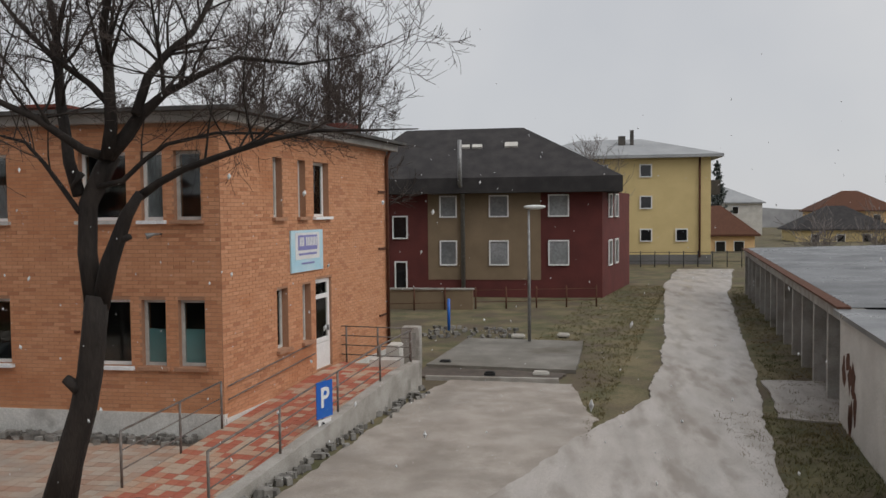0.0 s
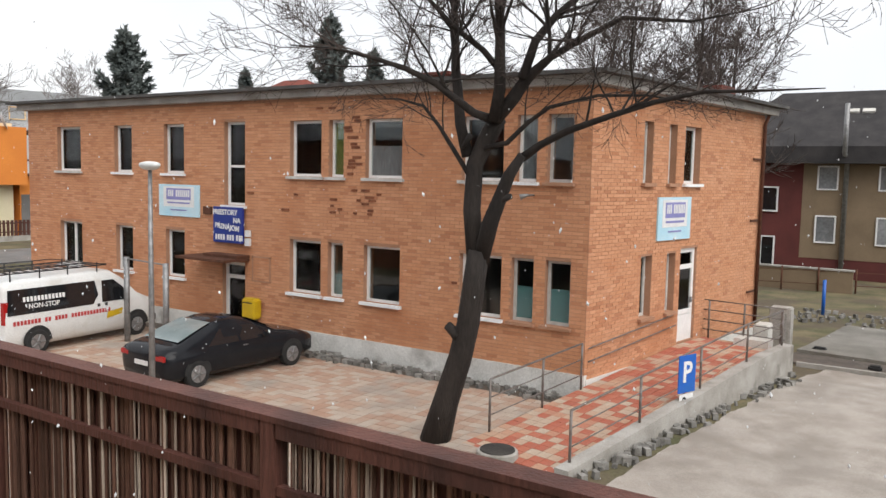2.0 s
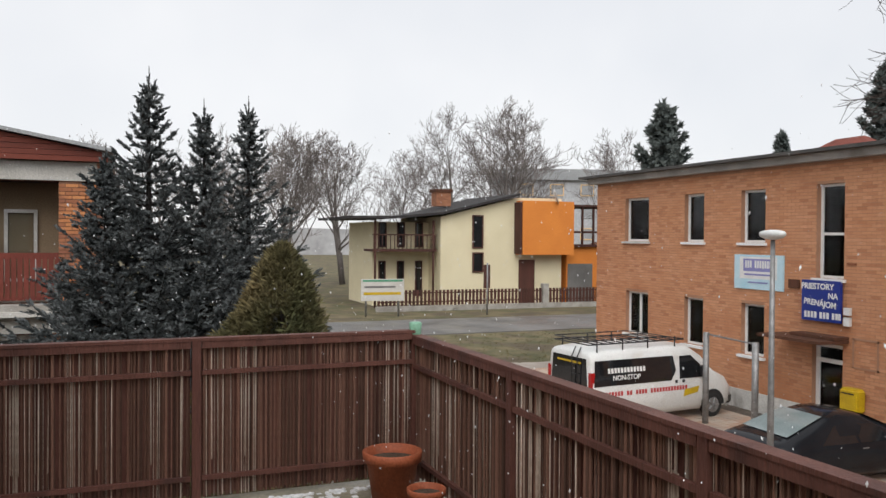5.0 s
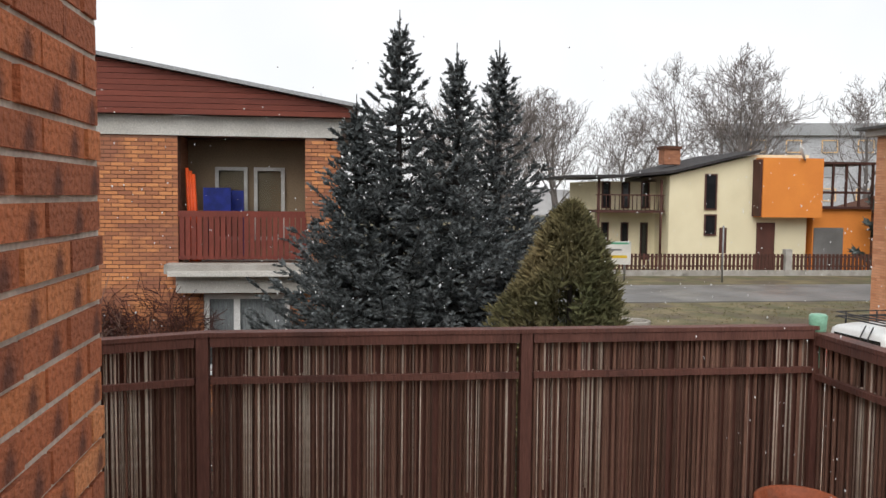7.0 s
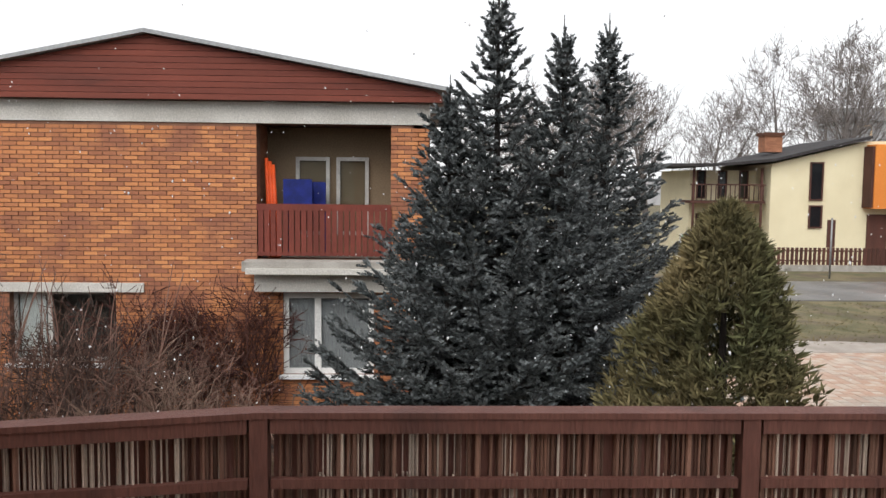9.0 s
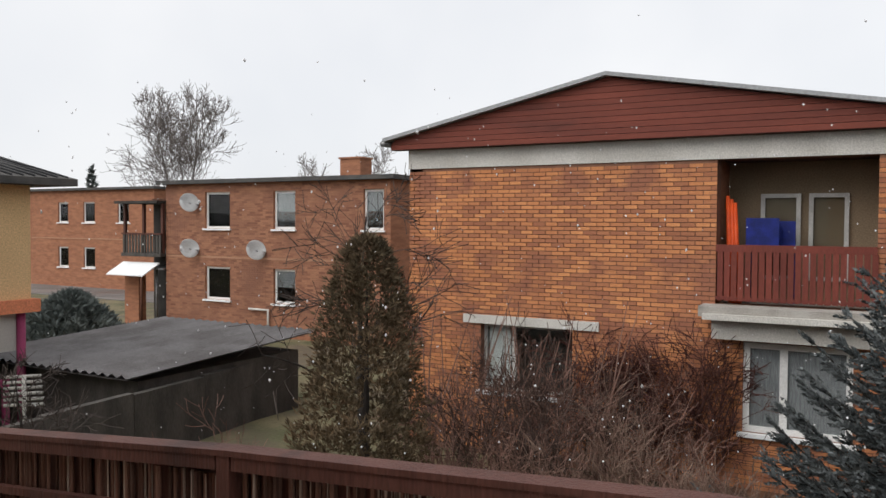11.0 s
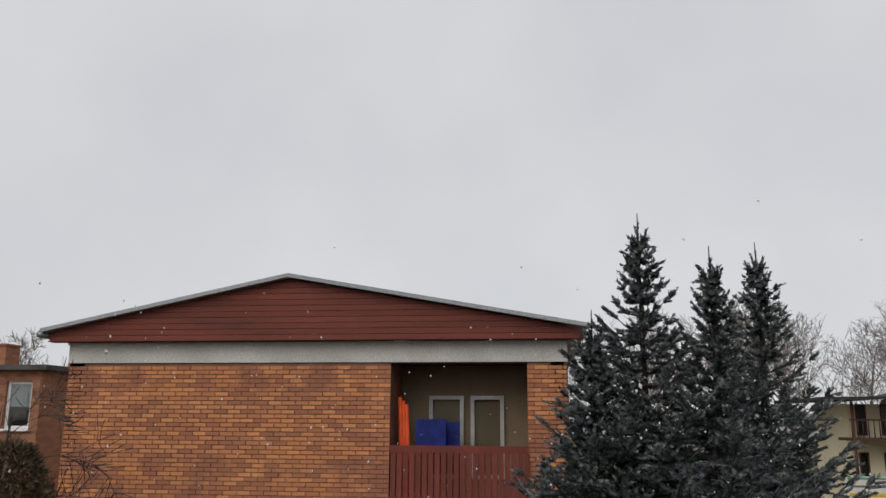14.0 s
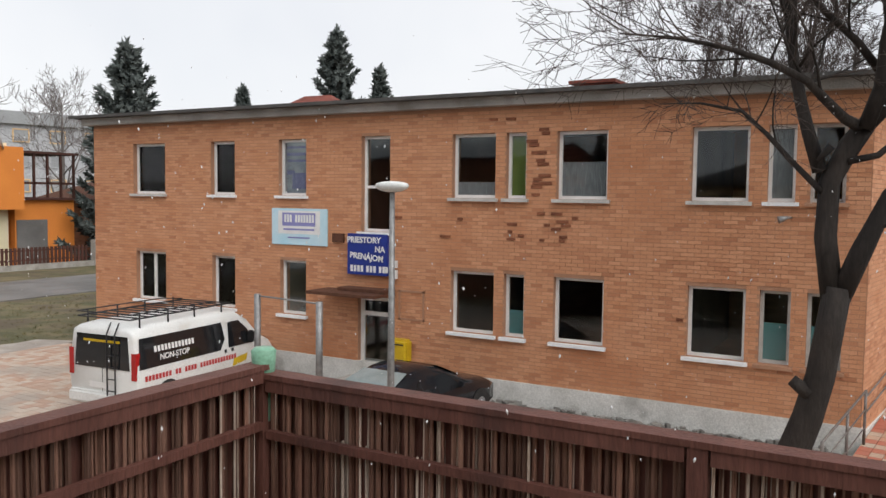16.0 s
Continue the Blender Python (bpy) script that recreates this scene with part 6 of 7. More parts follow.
for (sa, za), (sb, zb) in (((-0.42, 6.60), (ridge_s, 7.56)), ((ridge_s, 7.56), (GE + 0.35, 6.62))):
    vs = [gp.at(w, n, z + dz) for dz in (0.0, 0.07) for n in (0.4, -11.4) for w, z in ((sa, za), (sb, zb))]
    s.add([tuple(v) for v in vs], [(0, 1, 3, 2), (4, 6, 7, 5), (0, 4, 5, 1), (2, 3, 7, 6), (0, 2, 6, 4), (1, 5, 7, 3)])
s.link("roof", M["greyroof"], gh)
s = Soup()
gp.box(s, -0.34, GE + 0.28, 0.0, 0.22, 6.435, 6.46)
s.link("soffit", M["brownwood"], gh)
s = Soup()
for nm, bx in (("niche_back", (B0 - 0.02, B1 + 0.1, -1.3, -1.1, 3.62, 6.06)), ("niche_side", (B0 - 0.2, B0, -1.098, -0.352, 3.62, 6.06)), ("niche_side", (B1, B1 + 0.2, -1.098, -0.352, 3.62, 6.06)), ("niche_ceiling", (B0 - 0.2, B1 + 0.2, -1.3, -0.352, 6.064, 6.12))):
    s = Soup()
    gp.box(s, *bx)
    s.link(nm, M["brownwood" if nm == "niche_ceiling" else "taupe" if nm == "niche_back" else "plainbrick"], gh)
bpn = Plane(gp.at(0, -1.1, 0).xy, (0, 1))
s = Soup()
for (c, d) in ((B0 + 0.55, B0 + 1.2), (B0 + 1.33, B0 + 1.95)):
    window(bpn, gh, c, d, 4.0, 5.5, depth=-0.08, fw=0.07, sill=None, m="oldframe")
s = Soup()
gp.box(s, B0 - 0.18, B1 + 0.3, -1.2, 0.5, 3.44, 3.615)
s.link("balcony_slab", M["concrete"], gh, "grey balcony slab with snow-lined edge")
s = Soup()
gp.box(s, B0 - 0.1, B1 + 0.3, 0.5, 0.58, 3.40, 3.50)
s.link("gutter", M["offwhite"], gh)
s = Soup()
gp.box(s, B0, B1 + 0.3, 0.004, 0.3, 3.06, 3.44)
s.link("white_beam", M["offwhite"], gh)
for k in range(22):
    a0 = B0 + 0.03 + k * 0.11
    s = Soup()
    gp.box(s, a0, a0 + 0.09, 0.02, 0.045, 3.68, 4.5)
    s.link("board", M["balcony"], gh)
for z0, z1 in ((4.5, 4.62), (3.7, 3.75)):
    s = Soup()
    gp.box(s, B0, B1, -0.02, 0.05, z0, z1)
    s.link("balcony_rail", M["balcony"], gh)
window(gp, gh, 6.55, 8.2, 1.5, 3.0, mull=(0.38,), fw=0.1, depth=0.05, blind=(0.0, 0.97, "curtain"))
lw = window(gp, gh, 1.65, 3.55, 1.7, 3.0, mull=(0.34,), m="oldframe", depth=0.16)
s = Soup()
gp.box(s, 1.73, 2.2, -0.24, -0.225, 1.78, 2.93)
s.link("curtain", M["frame"], lw, "white curtain behind the narrow casement")
# added dark sheet behind the glass, standing in for the unlit room
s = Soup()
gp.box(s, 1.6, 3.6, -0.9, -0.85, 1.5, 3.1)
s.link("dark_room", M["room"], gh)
s = Soup()
gp.box(s, 1.28, 4.06, 0.004, 0.05, 3.0, 3.17)
s.link("lintel", M["offwhite"], gh, "white concrete lintel")
pole("gutter_end", "steel", gh, [gp.at(-0.42, 0.4, 6.56), gp.at(-0.42, -3, 6.56)], 0.06, 8)
chair = thing("plastic_chair", gp.at(B0 + 1.0, -0.6, 3.62), "blue plastic folding chair on the balcony", "chair")
s = Soup()
for q in (0.42, 1.12):
    leg = Soup()
    gp.box(leg, B0 + q, B0 + q + 0.05, -0.64, -0.59, 3.62, 4.55)
    leg.link("leg", M["bluecloth"], chair)
gp.box(s, B0 + 0.42, B0 + 1.17, -0.58, -0.2, 4.55, 4.6)
back = Soup()
gp.box(back, B0 + 0.42, B0 + 1.17, -0.64, -0.59, 4.602, 5.02)
back.link("backrest", M["bluecloth"], chair)
for q in range(4):
    slat = Soup()
    gp.box(slat, B0 + 0.42, B0 + 0.95, -0.55 + 0.07 * q, -0.53 + 0.07 * q, 4.602, 4.92 + 0.05 * q)
    slat.link("slat", M["bluecloth"], chair)
s.link("seat", M["bluecloth"], chair)
sun_u = thing("folded_parasol", gp.at(B0 + 0.22, -0.3, 3.62), "orange folded parasol leaning in the balcony corner", "parasol")
for k in range(3):
    pole("cloth", "orangeplastic", sun_u, [gp.at(B0 + 0.2 + k * 0.06, -0.35 + 0.03 * k, 3.62), gp.at(B0 + 0.12 + k * 0.06, -0.3, 5.45 - 0.06 * k)], [0.06, 0.035], 8)

# ---- evergreens and shrubs in the garden ----
for x, y, h, rr, sd in ((-16.4, 0.3, 7.0, 2.7, 1), (-16.2, 1.15, 6.5, 2.35, 2), (-17.7, 2.1, 6.85, 2.3, 3), (-16.2, -0.35, 5.7, 2.2, 4)):
    conifer("spruce", (x, y, G), h, rr * 1.14, sd, "blue-green spruce growing in a dense clump with others", whorls=34, per=9, blades=20, needle=0.085, droop=0.35, group="garden spruces", shape=1.2, spacing=0.13)
tuft_bush("juniper", (-11.2, 1.5, G), 4.4, 1.5, 8, "olive-green conical juniper behind the terrace fence", "juniper", 14000, 0.10, 0.75)
tuft_bush("thuja", (-14.6, -7.0, G), 4.3, 0.88, 9, "bronzed brown-green columnar thuja in the garden", "thuja", 6500, 0.105, 0.45)
for k, (x, y, h, rr) in enumerate(((-15.6, -4.6, 1.5, 1.0), (-17.2, -4.0, 1.6, 1.0), (-18.2, -6.4, 1.9, 1.2), (-15.6, -3.0, 1.35, 1.0), (-15.4, -6.2, 1.5, 0.8), (-18.0, -7.6, 1.8, 0.9), (-13.6, -8.8, 1.3, 0.9), (-15.0, -1.8, 1.25, 1.0), (-18.6, -5.0, 1.9, 1.0))):
    shrub("garden_shrub", (x, y, G), h * 0.9, rr * 1.05, 70 + k, 18, group="garden shrubs", levels=3, thin=0.008)
for k, (x, y, h, rr) in enumerate(((-16.2, -6.1, 2.5, 0.9), (-17.0, -5.2, 2.3, 0.9), (-18.6, -7.0, 2.5, 0.8), (-15.2, -5.4, 1.9, 0.7))):
    shrub("dark_shrub", (x - 1.0, y, G), h * 0.68, rr, 170 + k, 9, m="darkstem", split=(3, 5), label="dark wet bare shrub with thick crooked stems", group="dark shrubs", thin=0.012, levels=3)
for k, (x, y) in enumerate(((-16.6, -4.1), (-15.6, -2.6))):
    shrub("tan_shrub", (x, y, G), 1.25 - 0.15 * k, 0.75, 180 + k, 16, m="tanstem", split=(3, 5), label="pale tan bare shrub with many fine tips", group="tan shrubs", thin=0.009, levels=3)
vine = thing("bare_climber", gp.at(5, 0.1, G), "dark red leafless climber spread over the lower brick wall", "climber")
va, vb = Soup(), Soup()
rv = random.Random(91)
for k in range(120):
    sv_ = rv.uniform(3.75, 6.3)
    grow(va, vb, gp.at(sv_, rv.uniform(0.05, 0.16), G + rv.random() * 1.5), gp.d * rv.uniform(-0.7, 0.7) + Vector((0, 0, 1)) + gp.n * rv.uniform(-0.02, 0.05), rv.uniform(0.6, 1.15), 0.016, 2, rv, 0.02, 0.3, (4, 6), 0.012, 5, 4, 0.02)
va.link("stem_clump", M["vine"], vine)
tagged(vb.link("twig_mass", M["vine"], vine), kind="stuff")
for k in range(5):
    shrub("tall_shoots", (-18.4 + 0.1 * k, -8.2 + 0.75 * k, G), 3.3, 0.5, 90 + k, 5, label="tall thin upright shoots before the brick wall", group="garden shrubs", levels=0)
bare_tree("small_fruit_tree", (-17.2, -8.8, G), 5.2, 17, "small bare gnarled fruit tree behind the thuja", spread=1.0, m="bark", mt="twig", thin=0.012, levels=3, lift=0.0, girth=0.02)
bare_tree("young_fruit_tree", (-13.2, -12.0, G), 2.5, 18, "young bare fruit tree in front of the shed", spread=0.9, m="bark", mt="twig", thin=0.009, levels=3, lift=0.05, girth=0.02)

# ---- neighbours to the south-west ----


def brick_block(name, o, d, length, depth_, z1, wins, label, eave=0.3):
    pl = Plane(o, d)
    t = thing(name, pl.at(length / 2, -depth_ / 2, G), label, "building")
    s = Soup()
    cell_wall(s, pl, 0, length, G - 0.1, z1, [w[:4] for w in wins], -0.3, 0)
    w0 = s.link("front_wall", M["plainbrick"], t)
    s = Soup()
    pl.box(s, 0, 0.3, -depth_, -0.302, G - 0.1, z1)
    pl.box(s, length - 0.3, length, -depth_, -0.302, G - 0.1, z1)
    pl.box(s, 0, length, -depth_ - 0.3, -depth_, G - 0.1, z1)
    s.link("side_wall", M["plainbrick"], t)
    s = Soup()
    pl.box(s, -eave, length + eave, -depth_ - eave, eave, z1, z1 + 0.16)
    s.link("roof", M["felt"], t)
    s = Soup()
    pl.box(s, 0, length, 0.002, 0.02, (G + z1) / 2 - 0.02, (G + z1) / 2 + 0.06)
    s.link("floor_band", M["mortar"], t)
    for a, b2, c, d2 in wins:
        window(pl, t, a, b2, c, d2, depth=0.1, fw=0.09, blind=(0, 0.95, "curtain") if (a * 7) % 2 > 1 else (0.4, 0.95, "curtain"))
    return pl, t, w0


b1p, b1, b1w = brick_block("brick_flats", (-30.5, -28.5), (0, 1), 11.5, 9, 6.55, [(2.3, 3.7, 4.7, 6.2), (6.0, 7.1, 4.7, 6.2), (2.3, 3.7, 1.77, 3.13), (6.0, 7.1, 1.77, 3.13), (10.3, 11.2, 4.7, 6.2)], "two-storey brown brick flats with satellite dishes")
for a in (7.6, 11.0):
    s = Soup()
    b1p.box(s, a, a + 1.0, -3.0, -2.2, 6.7, 7.55)
    b1p.box(s, a - 0.05, a + 1.05, -3.05, -2.15, 7.55, 7.62)
    s.link("chimney", M["plainbrick"], b1)
s = Soup()
b1p.box(s, -1.6, -0.02, -3.5, -1.2, 3.6, 3.75)
b1p.box(s, -1.6, -1.55, -3.5, -1.2, 3.75, 4.6)
s.link("balcony", M["oldwood"], b1)
s = Soup()
b1p.box(s, -1.9, 0.0, -3.6, -0.9, 5.9, 6.0)
s.link("balcony_roof", M["rust"], b1)
s = Soup()
b1p.box(s, -2.0, 0.0, -2.5, 0.2, 2.9, 2.98)
s.link("porch_roof", M["sheet"], b1, "snow-dusted porch roof")
s = Soup()
b1p.box(s, -1.7, -0.9, -2.4, -1.6, G, 2.9)
s.link("porch_wall", M["plainbrick"], b1)
pole("porch_post", "steel", b1, [b1p.at(-0.6, 0, G), b1p.at(-0.6, 0, 2.9)], 0.05)
pole("wall_pipe", "offwhite", b1, [b1p.at(4.8, 0.1, 1.5), b1p.at(5.8, 0.1, 1.5), b1p.at(5.8, 0.1, G)], 0.05)
b2p, b2, b2w = brick_block("far_brick_flats", (-42.5, -62), (0, 1), 19, 9, 7.1, [(9.3, 10.4, 4.9, 6.3), (12.0, 13.2, 4.9, 6.3), (9.3, 10.4, 1.8, 3.2), (12.0, 13.2, 1.8, 3.2), (15.5, 16.6, 4.9, 6.3)], "far two-storey brick flats with white lintels")


def sat_dish(pl, s0, z, r, label="grey satellite dish on the brick wall"):
    c = pl.at(s0, 0.35, z)
    t = thing("satellite_dish", pl.at(s0, 0, z), label, "satellite dish", "satellite dishes")
    bm = bmesh.new()
    m4 = Matrix.Translation(c) @ Vector((0.45, 0.85, 0.3)).to_track_quat("Z", "Y").to_matrix().to_4x4()
    bmesh.ops.create_uvsphere(bm, u_segments=20, v_segments=12, radius=r * 1.9)
    bmesh.ops.delete(bm, geom=[v for v in bm.verts if v.co.z > -r * 1.62], context="VERTS")
    for v in bm.verts:
        v.co.z += r * 1.75
        v.co = m4 @ v.co
    bmesh.ops.solidify(bm, geom=bm.faces[:], thickness=0.02)
    part("reflector", bm, M["dish"], t, smooth=True)
    pole("bracket", "steel", t, [pl.at(s0, 0, z - 0.1), c], 0.025, 6)


for a, z in ((1.75, 5.75), (1.75, 3.85), (5.4, 3.85)):
    sat_dish(b1p, a, z, 0.42)
yh = thing("peach_house", (-13, -20, G), "peach rendered house with dark metal hip roof", "building")
solid("upper_wall", "peach", yh, [(-16.5, -8, -26, -16.9, 3.32, 5.7)])
solid("orange_band", "salmon", yh, [(-16.62, -7.9, -26, -16.75, 3.05, 3.32)])
solid("lower_wall", "offwhite", yh, [(-16.3, -8, -26, -17.0, 2.25, 3.05)])
solid("dark_base", "darkvoid", yh, [(-16.0, -8, -26, -17.6, G - 0.1, 2.25)])
s = Soup()
hip_roof(s, -17.2, -7.4, -26.6, -16.3, 5.85, 7.4, -13.8, -10.8, -21.5)
s.link("roof", M["felt"], yh)
for k in range(14):
    pole("roof_seam", "blackmetal", yh, [(-17.0 + k * 0.25, -16.35, 5.87), (-16.2 + k * 0.25, -18.6, 6.53)], 0.03, 4)
yp = Plane((-16.5, -16.9), (1, 0))
yn = Plane((-8.0, -16.9), (-1, 0))
window(yn, yh, 6.3, 7.25, 4.0, 5.3, depth=-0.06)
pole("porch_post", "pink", yh, [(-16.3, -16.95, G), (-16.3, -16.95, 3.05)], 0.09, 8)
solid("porch_frame", "pink", yh, [(-16.0, -15.0, -16.98, -16.9, 1.55, 1.7), (-16.0, -15.88, -16.98, -16.9, G, 1.55), (-15.1, -15.0, -16.98, -16.9, G, 1.55)])
shed = thing("garden_shed", (-18.5, -15, G), "low garden shed with wet corrugated sheet roof", "shed")
solid("shed_wall", "oldwood", shed, [(-21.4, -16.6, -18.6, -13.75, G - 0.05, 1.85)])
s = Soup()
for k in range(20):
    y0 = -18.9 + k * 0.265
    for q, h in ((0.0, 0.0), (0.1325, 0.07)):
        s.add([(-21.8, y0 + q, 2.26 + h), (-16.2, y0 + q, 1.98 + h), (-16.2, y0 + q + 0.1325, 1.98 + 0.07 - h), (-21.8, y0 + q + 0.1325, 2.26 + 0.07 - h)], [(0, 1, 2, 3)])
s.add([(-21.8, -18.9, 2.23), (-16.2, -18.9, 1.95), (-16.2, -13.6, 1.95), (-21.8, -13.6, 2.23)], [(3, 2, 1, 0)])
s.link("shed_roof", M["shedroof"], shed)
gw = thing("garden_wall", (-15, -13, G), "dark weathered concrete garden wall", "wall")
gwp = Plane((-12.2, -12.9), (-0.99, -0.11))
for k in range(4):
    s = Soup()
    gwp.box(s, k * 2.0, k * 2.0 + 1.985, -0.16, 0, G - 0.1, 1.72 + 0.03 * (k % 2))
    s.link("wall_panel", M["oldwood"], gw)
bt = thing("white_basket", (-15.6, -15.9, G + 1.2), "white slatted garden chair standing on the shed bench", "chair")
for k in range(6):
    pole("slat", "offwhite", bt, [(-15.9, -15.6 - 0.02 * k, 1.35 + k * 0.11), (-15.3, -16.0, 1.38 + k * 0.11)], 0.035, 6)
pole("leg", "offwhite", bt, [(-15.6, -15.8, G), (-15.6, -15.8, 1.95)], 0.04, 6)
hd = tuft_bush("garden_hedge", (-24.5, -26.6, G), 1.9, 1.6, 21, "dark green evergreen bush between the houses", "spruce_far", 2600, 0.3, 0.6)

# ---- the red house and others along the lane ----
rh = thing("red_house", (-4, 46, G), "dark red and taupe rendered house with dark roof", "building")
rp_ = Plane((-10.5, 43.2), (1, 0))
RO = 10.5
rw = [(-6.46, -5.52), (-3.81, -2.76), (-0.69, 0.4)]
s = Soup()
s = slab([(-10.5, 43.2), (2.1, 43.2), (4.0, 51.7), (-10.5, 51.7)], G - 0.1, 6.0)
s.link("wall", M["redwall"], rh)
s = Soup()
rp_.box(s, -7.1 + RO, -1.08 + RO, 0.004, 0.03, 1.36, 5.97)
s.link("taupe_panel", M["taupe"], rh)
# front panes take skypane, whose base colour imitates reflected sky
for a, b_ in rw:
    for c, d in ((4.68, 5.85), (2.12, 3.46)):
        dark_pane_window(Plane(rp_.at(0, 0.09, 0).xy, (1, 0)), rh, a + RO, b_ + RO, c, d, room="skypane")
rq = Plane(rp_.at(0, 0.09, 0).xy, (1, 0))
dark_pane_window(rq, rh, -9.05 + RO, -8.2 + RO, 3.55, 4.8)
dark_pane_window(rq, rh, -8.95 + RO, -8.25 + RO, 0.75, 2.35)
re_ = Plane((2.1, 43.2), (0.218, 0.976))
rq2 = Plane(re_.at(0, 0.09, 0).xy, (0.218, 0.976))
for c, d in ((4.6, 5.9), (2.0, 3.4)):
    for a in (1.5, 3.4):
        dark_pane_window(rq2, rh, a, a + 1.0, c, d)
s = Soup()
hip_roof(s, -12, 3.1, 42.2, 52.4, 6.75, 9.75, -9, -2.2, 47.0, 0.8)
s.link("roof", M["darkroof"], rh)
for x in (-5.6, -4.9):
    s = Soup()
    s.box((x, 45.0, 8.35), (0.55, 0, 0), (0, 0.25, 0.16), (0, -0.12, 0.2))
    s.link("roof_light", M["offwhite"], rh)
s = Soup()
s.box((-3.1, 45.0, 8.4), (0.7, 0, 0), (0, 0.4, 0.25), (0, -0.1, 0.16))
s.link("roof_light", M["offwhite"], rh)
pole("flue", "steel", rh, [(-5.18, 43.0, 0.95), (-5.18, 43.0, 6.0), (-5.18, 42.0, 6.4), (-5.18, 42.0, 8.7)], 0.11, 10)
lwall = thing("garden_low_wall", (-6.5, 37.2, G), "low beige rendered garden wall before the red house", "wall")
solid("wall_face", "taupe", lwall, [(-10.5, -4.0, 37.6, 37.8, G - 0.1, 1.35)])
solid("coping", "concrete", lwall, [(-10.55, -3.95, 37.55, 37.85, 1.352, 1.42)])
gf = thing("garden_fence", (-4, 36, G), "low rusty wire garden fence before the red house", "fence")
for k in range(9):
    pole("post", "rust", gf, [(-9.5 + k * 1.4, 36.5 + k * 0.35, G - 0.1), (-9.5 + k * 1.4, 36.5 + k * 0.35, 1.45)], 0.04, 6)
for z in (0.75, 1.3):
    pole("wire", "rust", gf, [(-9.5, 36.5, z), (1.7, 39.3, z)], 0.015, 5)
yb = thing("yellow_flats", (7, 76, G), "three-storey pale yellow block with grey hip roof", "building")
yq = Plane((-3, 70), (1, 0))
s = Soup()
yq.box(s, 0, 14.7, -11, 0, 1.23, 9.3)
s.link("wall", M["yellowwall"], yb)
s = Soup()
yq.box(s, -0.02, 14.75, -11.05, 0.04, G - 0.1, 1.23)
s.link("base", M["asphalt"], yb)
s = Soup()
hip_roof(s, -4, 12.6, 69.2, 82, 9.5, 11.3, 1, 6.5, 75.5, 0.25)
s.link("roof", M["greyroof"], yb)
yw_ = Plane(yq.at(0, 0.09, 0).xy, (1, 0))
for a, b_, c, d in ((5.96, 6.98, 7.67, 8.77), (5.98, 7.0, 5.05, 6.15), (6.0, 7.0, 2.32, 3.4), (8.88, 9.88, 2.32, 3.4), (2.4, 3.4, 7.67, 8.77), (2.4, 3.4, 5.05, 6.15)):
    dark_pane_window(yw_, yb, a + 3, b_ + 3, c, d, fw=0.09)
pole("downpipe", "rust", yb, [(10.8, 69.85, 1.0), (10.8, 69.85, 9.4)], 0.09, 8)
solid("chimney", "oldwood", yb, [(4.4, 5.0, 73, 73.6, 9.8, 11.4), (5.4, 5.7, 73, 73.3, 9.8, 11.9)])
solid("balcony", "oldwood", yb, [(11.75, 12.6, 71, 74, 6.2, 7.4)])
yf = thing("street_fence", (8, 66, G), "low dark wire fence before the yellow block", "fence")
for k in range(10):
    pole("post", "blackmetal", yf, [(3.6 + k * 1.1, 66.5, G - 0.1), (3.6 + k * 1.1, 66.5, 1.7)], 0.04, 6)
for z in (0.9, 1.6):
    pole("wire", "blackmetal", yf, [(3.6, 66.5, z), (13.5, 66.5, z)], 0.02, 5)

gar = thing("garage_row", (8, 30, G), "row of old garages with wet sheet roof", "garages")
g_ = Plane((6.45, 18.6), (0.118, 0.993))
L = 27.0
nb = 13


def gbox(soup, s0, s1, n0, n1, z0, z1):
    g_.box(soup, s0, s1, n0, n1, z0, z1)


for k in range(nb + 1):
    s = Soup()
    a = k * L / nb
    gbox(s, a - 0.11, a + 0.11, 0.0, 0.35, G - 0.1, 2.55)
    s.link("pier", M["concrete"], gar)
# each bay's dark opening is a near-black board, shade in its colour
for k in range(nb):
    s = Soup()
    a = k * L / nb
    gbox(s, a + 0.12, a + L / nb - 0.12, 0.31, 0.36, G - 0.05, 2.4)
    s.link("garage_door", M["darkvoid"], gar)
s = Soup()
gbox(s, -0.1, L, -0.05, 0.4, 2.55, 2.85)
s.link("lintel_beam", M["concrete"], gar)
s = Soup()
gbox(s, -0.15, L, -0.18, 0.1, 2.851, 2.90)
s.link("roof_edge", M["rust"], gar)
s = Soup()
for k in range(54):
    a = k * 0.5
    s.add([tuple(g_.at(a, 0.1, 2.87)), tuple(g_.at(a, 7.5, 3.05)), tuple(g_.at(a + 0.25, 7.5, 3.1)), tuple(g_.at(a + 0.25, 0.1, 2.92)), tuple(g_.at(a + 0.5, 7.5, 3.05)), tuple(g_.at(a + 0.5, 0.1, 2.87))], [(3, 2, 1, 0), (5, 4, 2, 3)])
s.link("sheet_roof", M["sheet"], gar)
# added block in the same near-black keeps the bays dark behind
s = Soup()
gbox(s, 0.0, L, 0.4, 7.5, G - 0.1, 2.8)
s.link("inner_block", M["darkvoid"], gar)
nw = thing("near_garage", (7, 15, G), "peeling plastered garage end with wet flat roof", "garage")
s = Soup()
gbox(s, -8, -0.2, -0.12, 7, G - 0.1, 2.75)
s.link("wall", M["offwhite"], nw)
s = Soup()
gbox(s, -8.2, -0.1, -0.25, 7.2, 2.75, 2.85)
s.link("roof", M["sheet"], nw)
rr_ = random.Random(77)
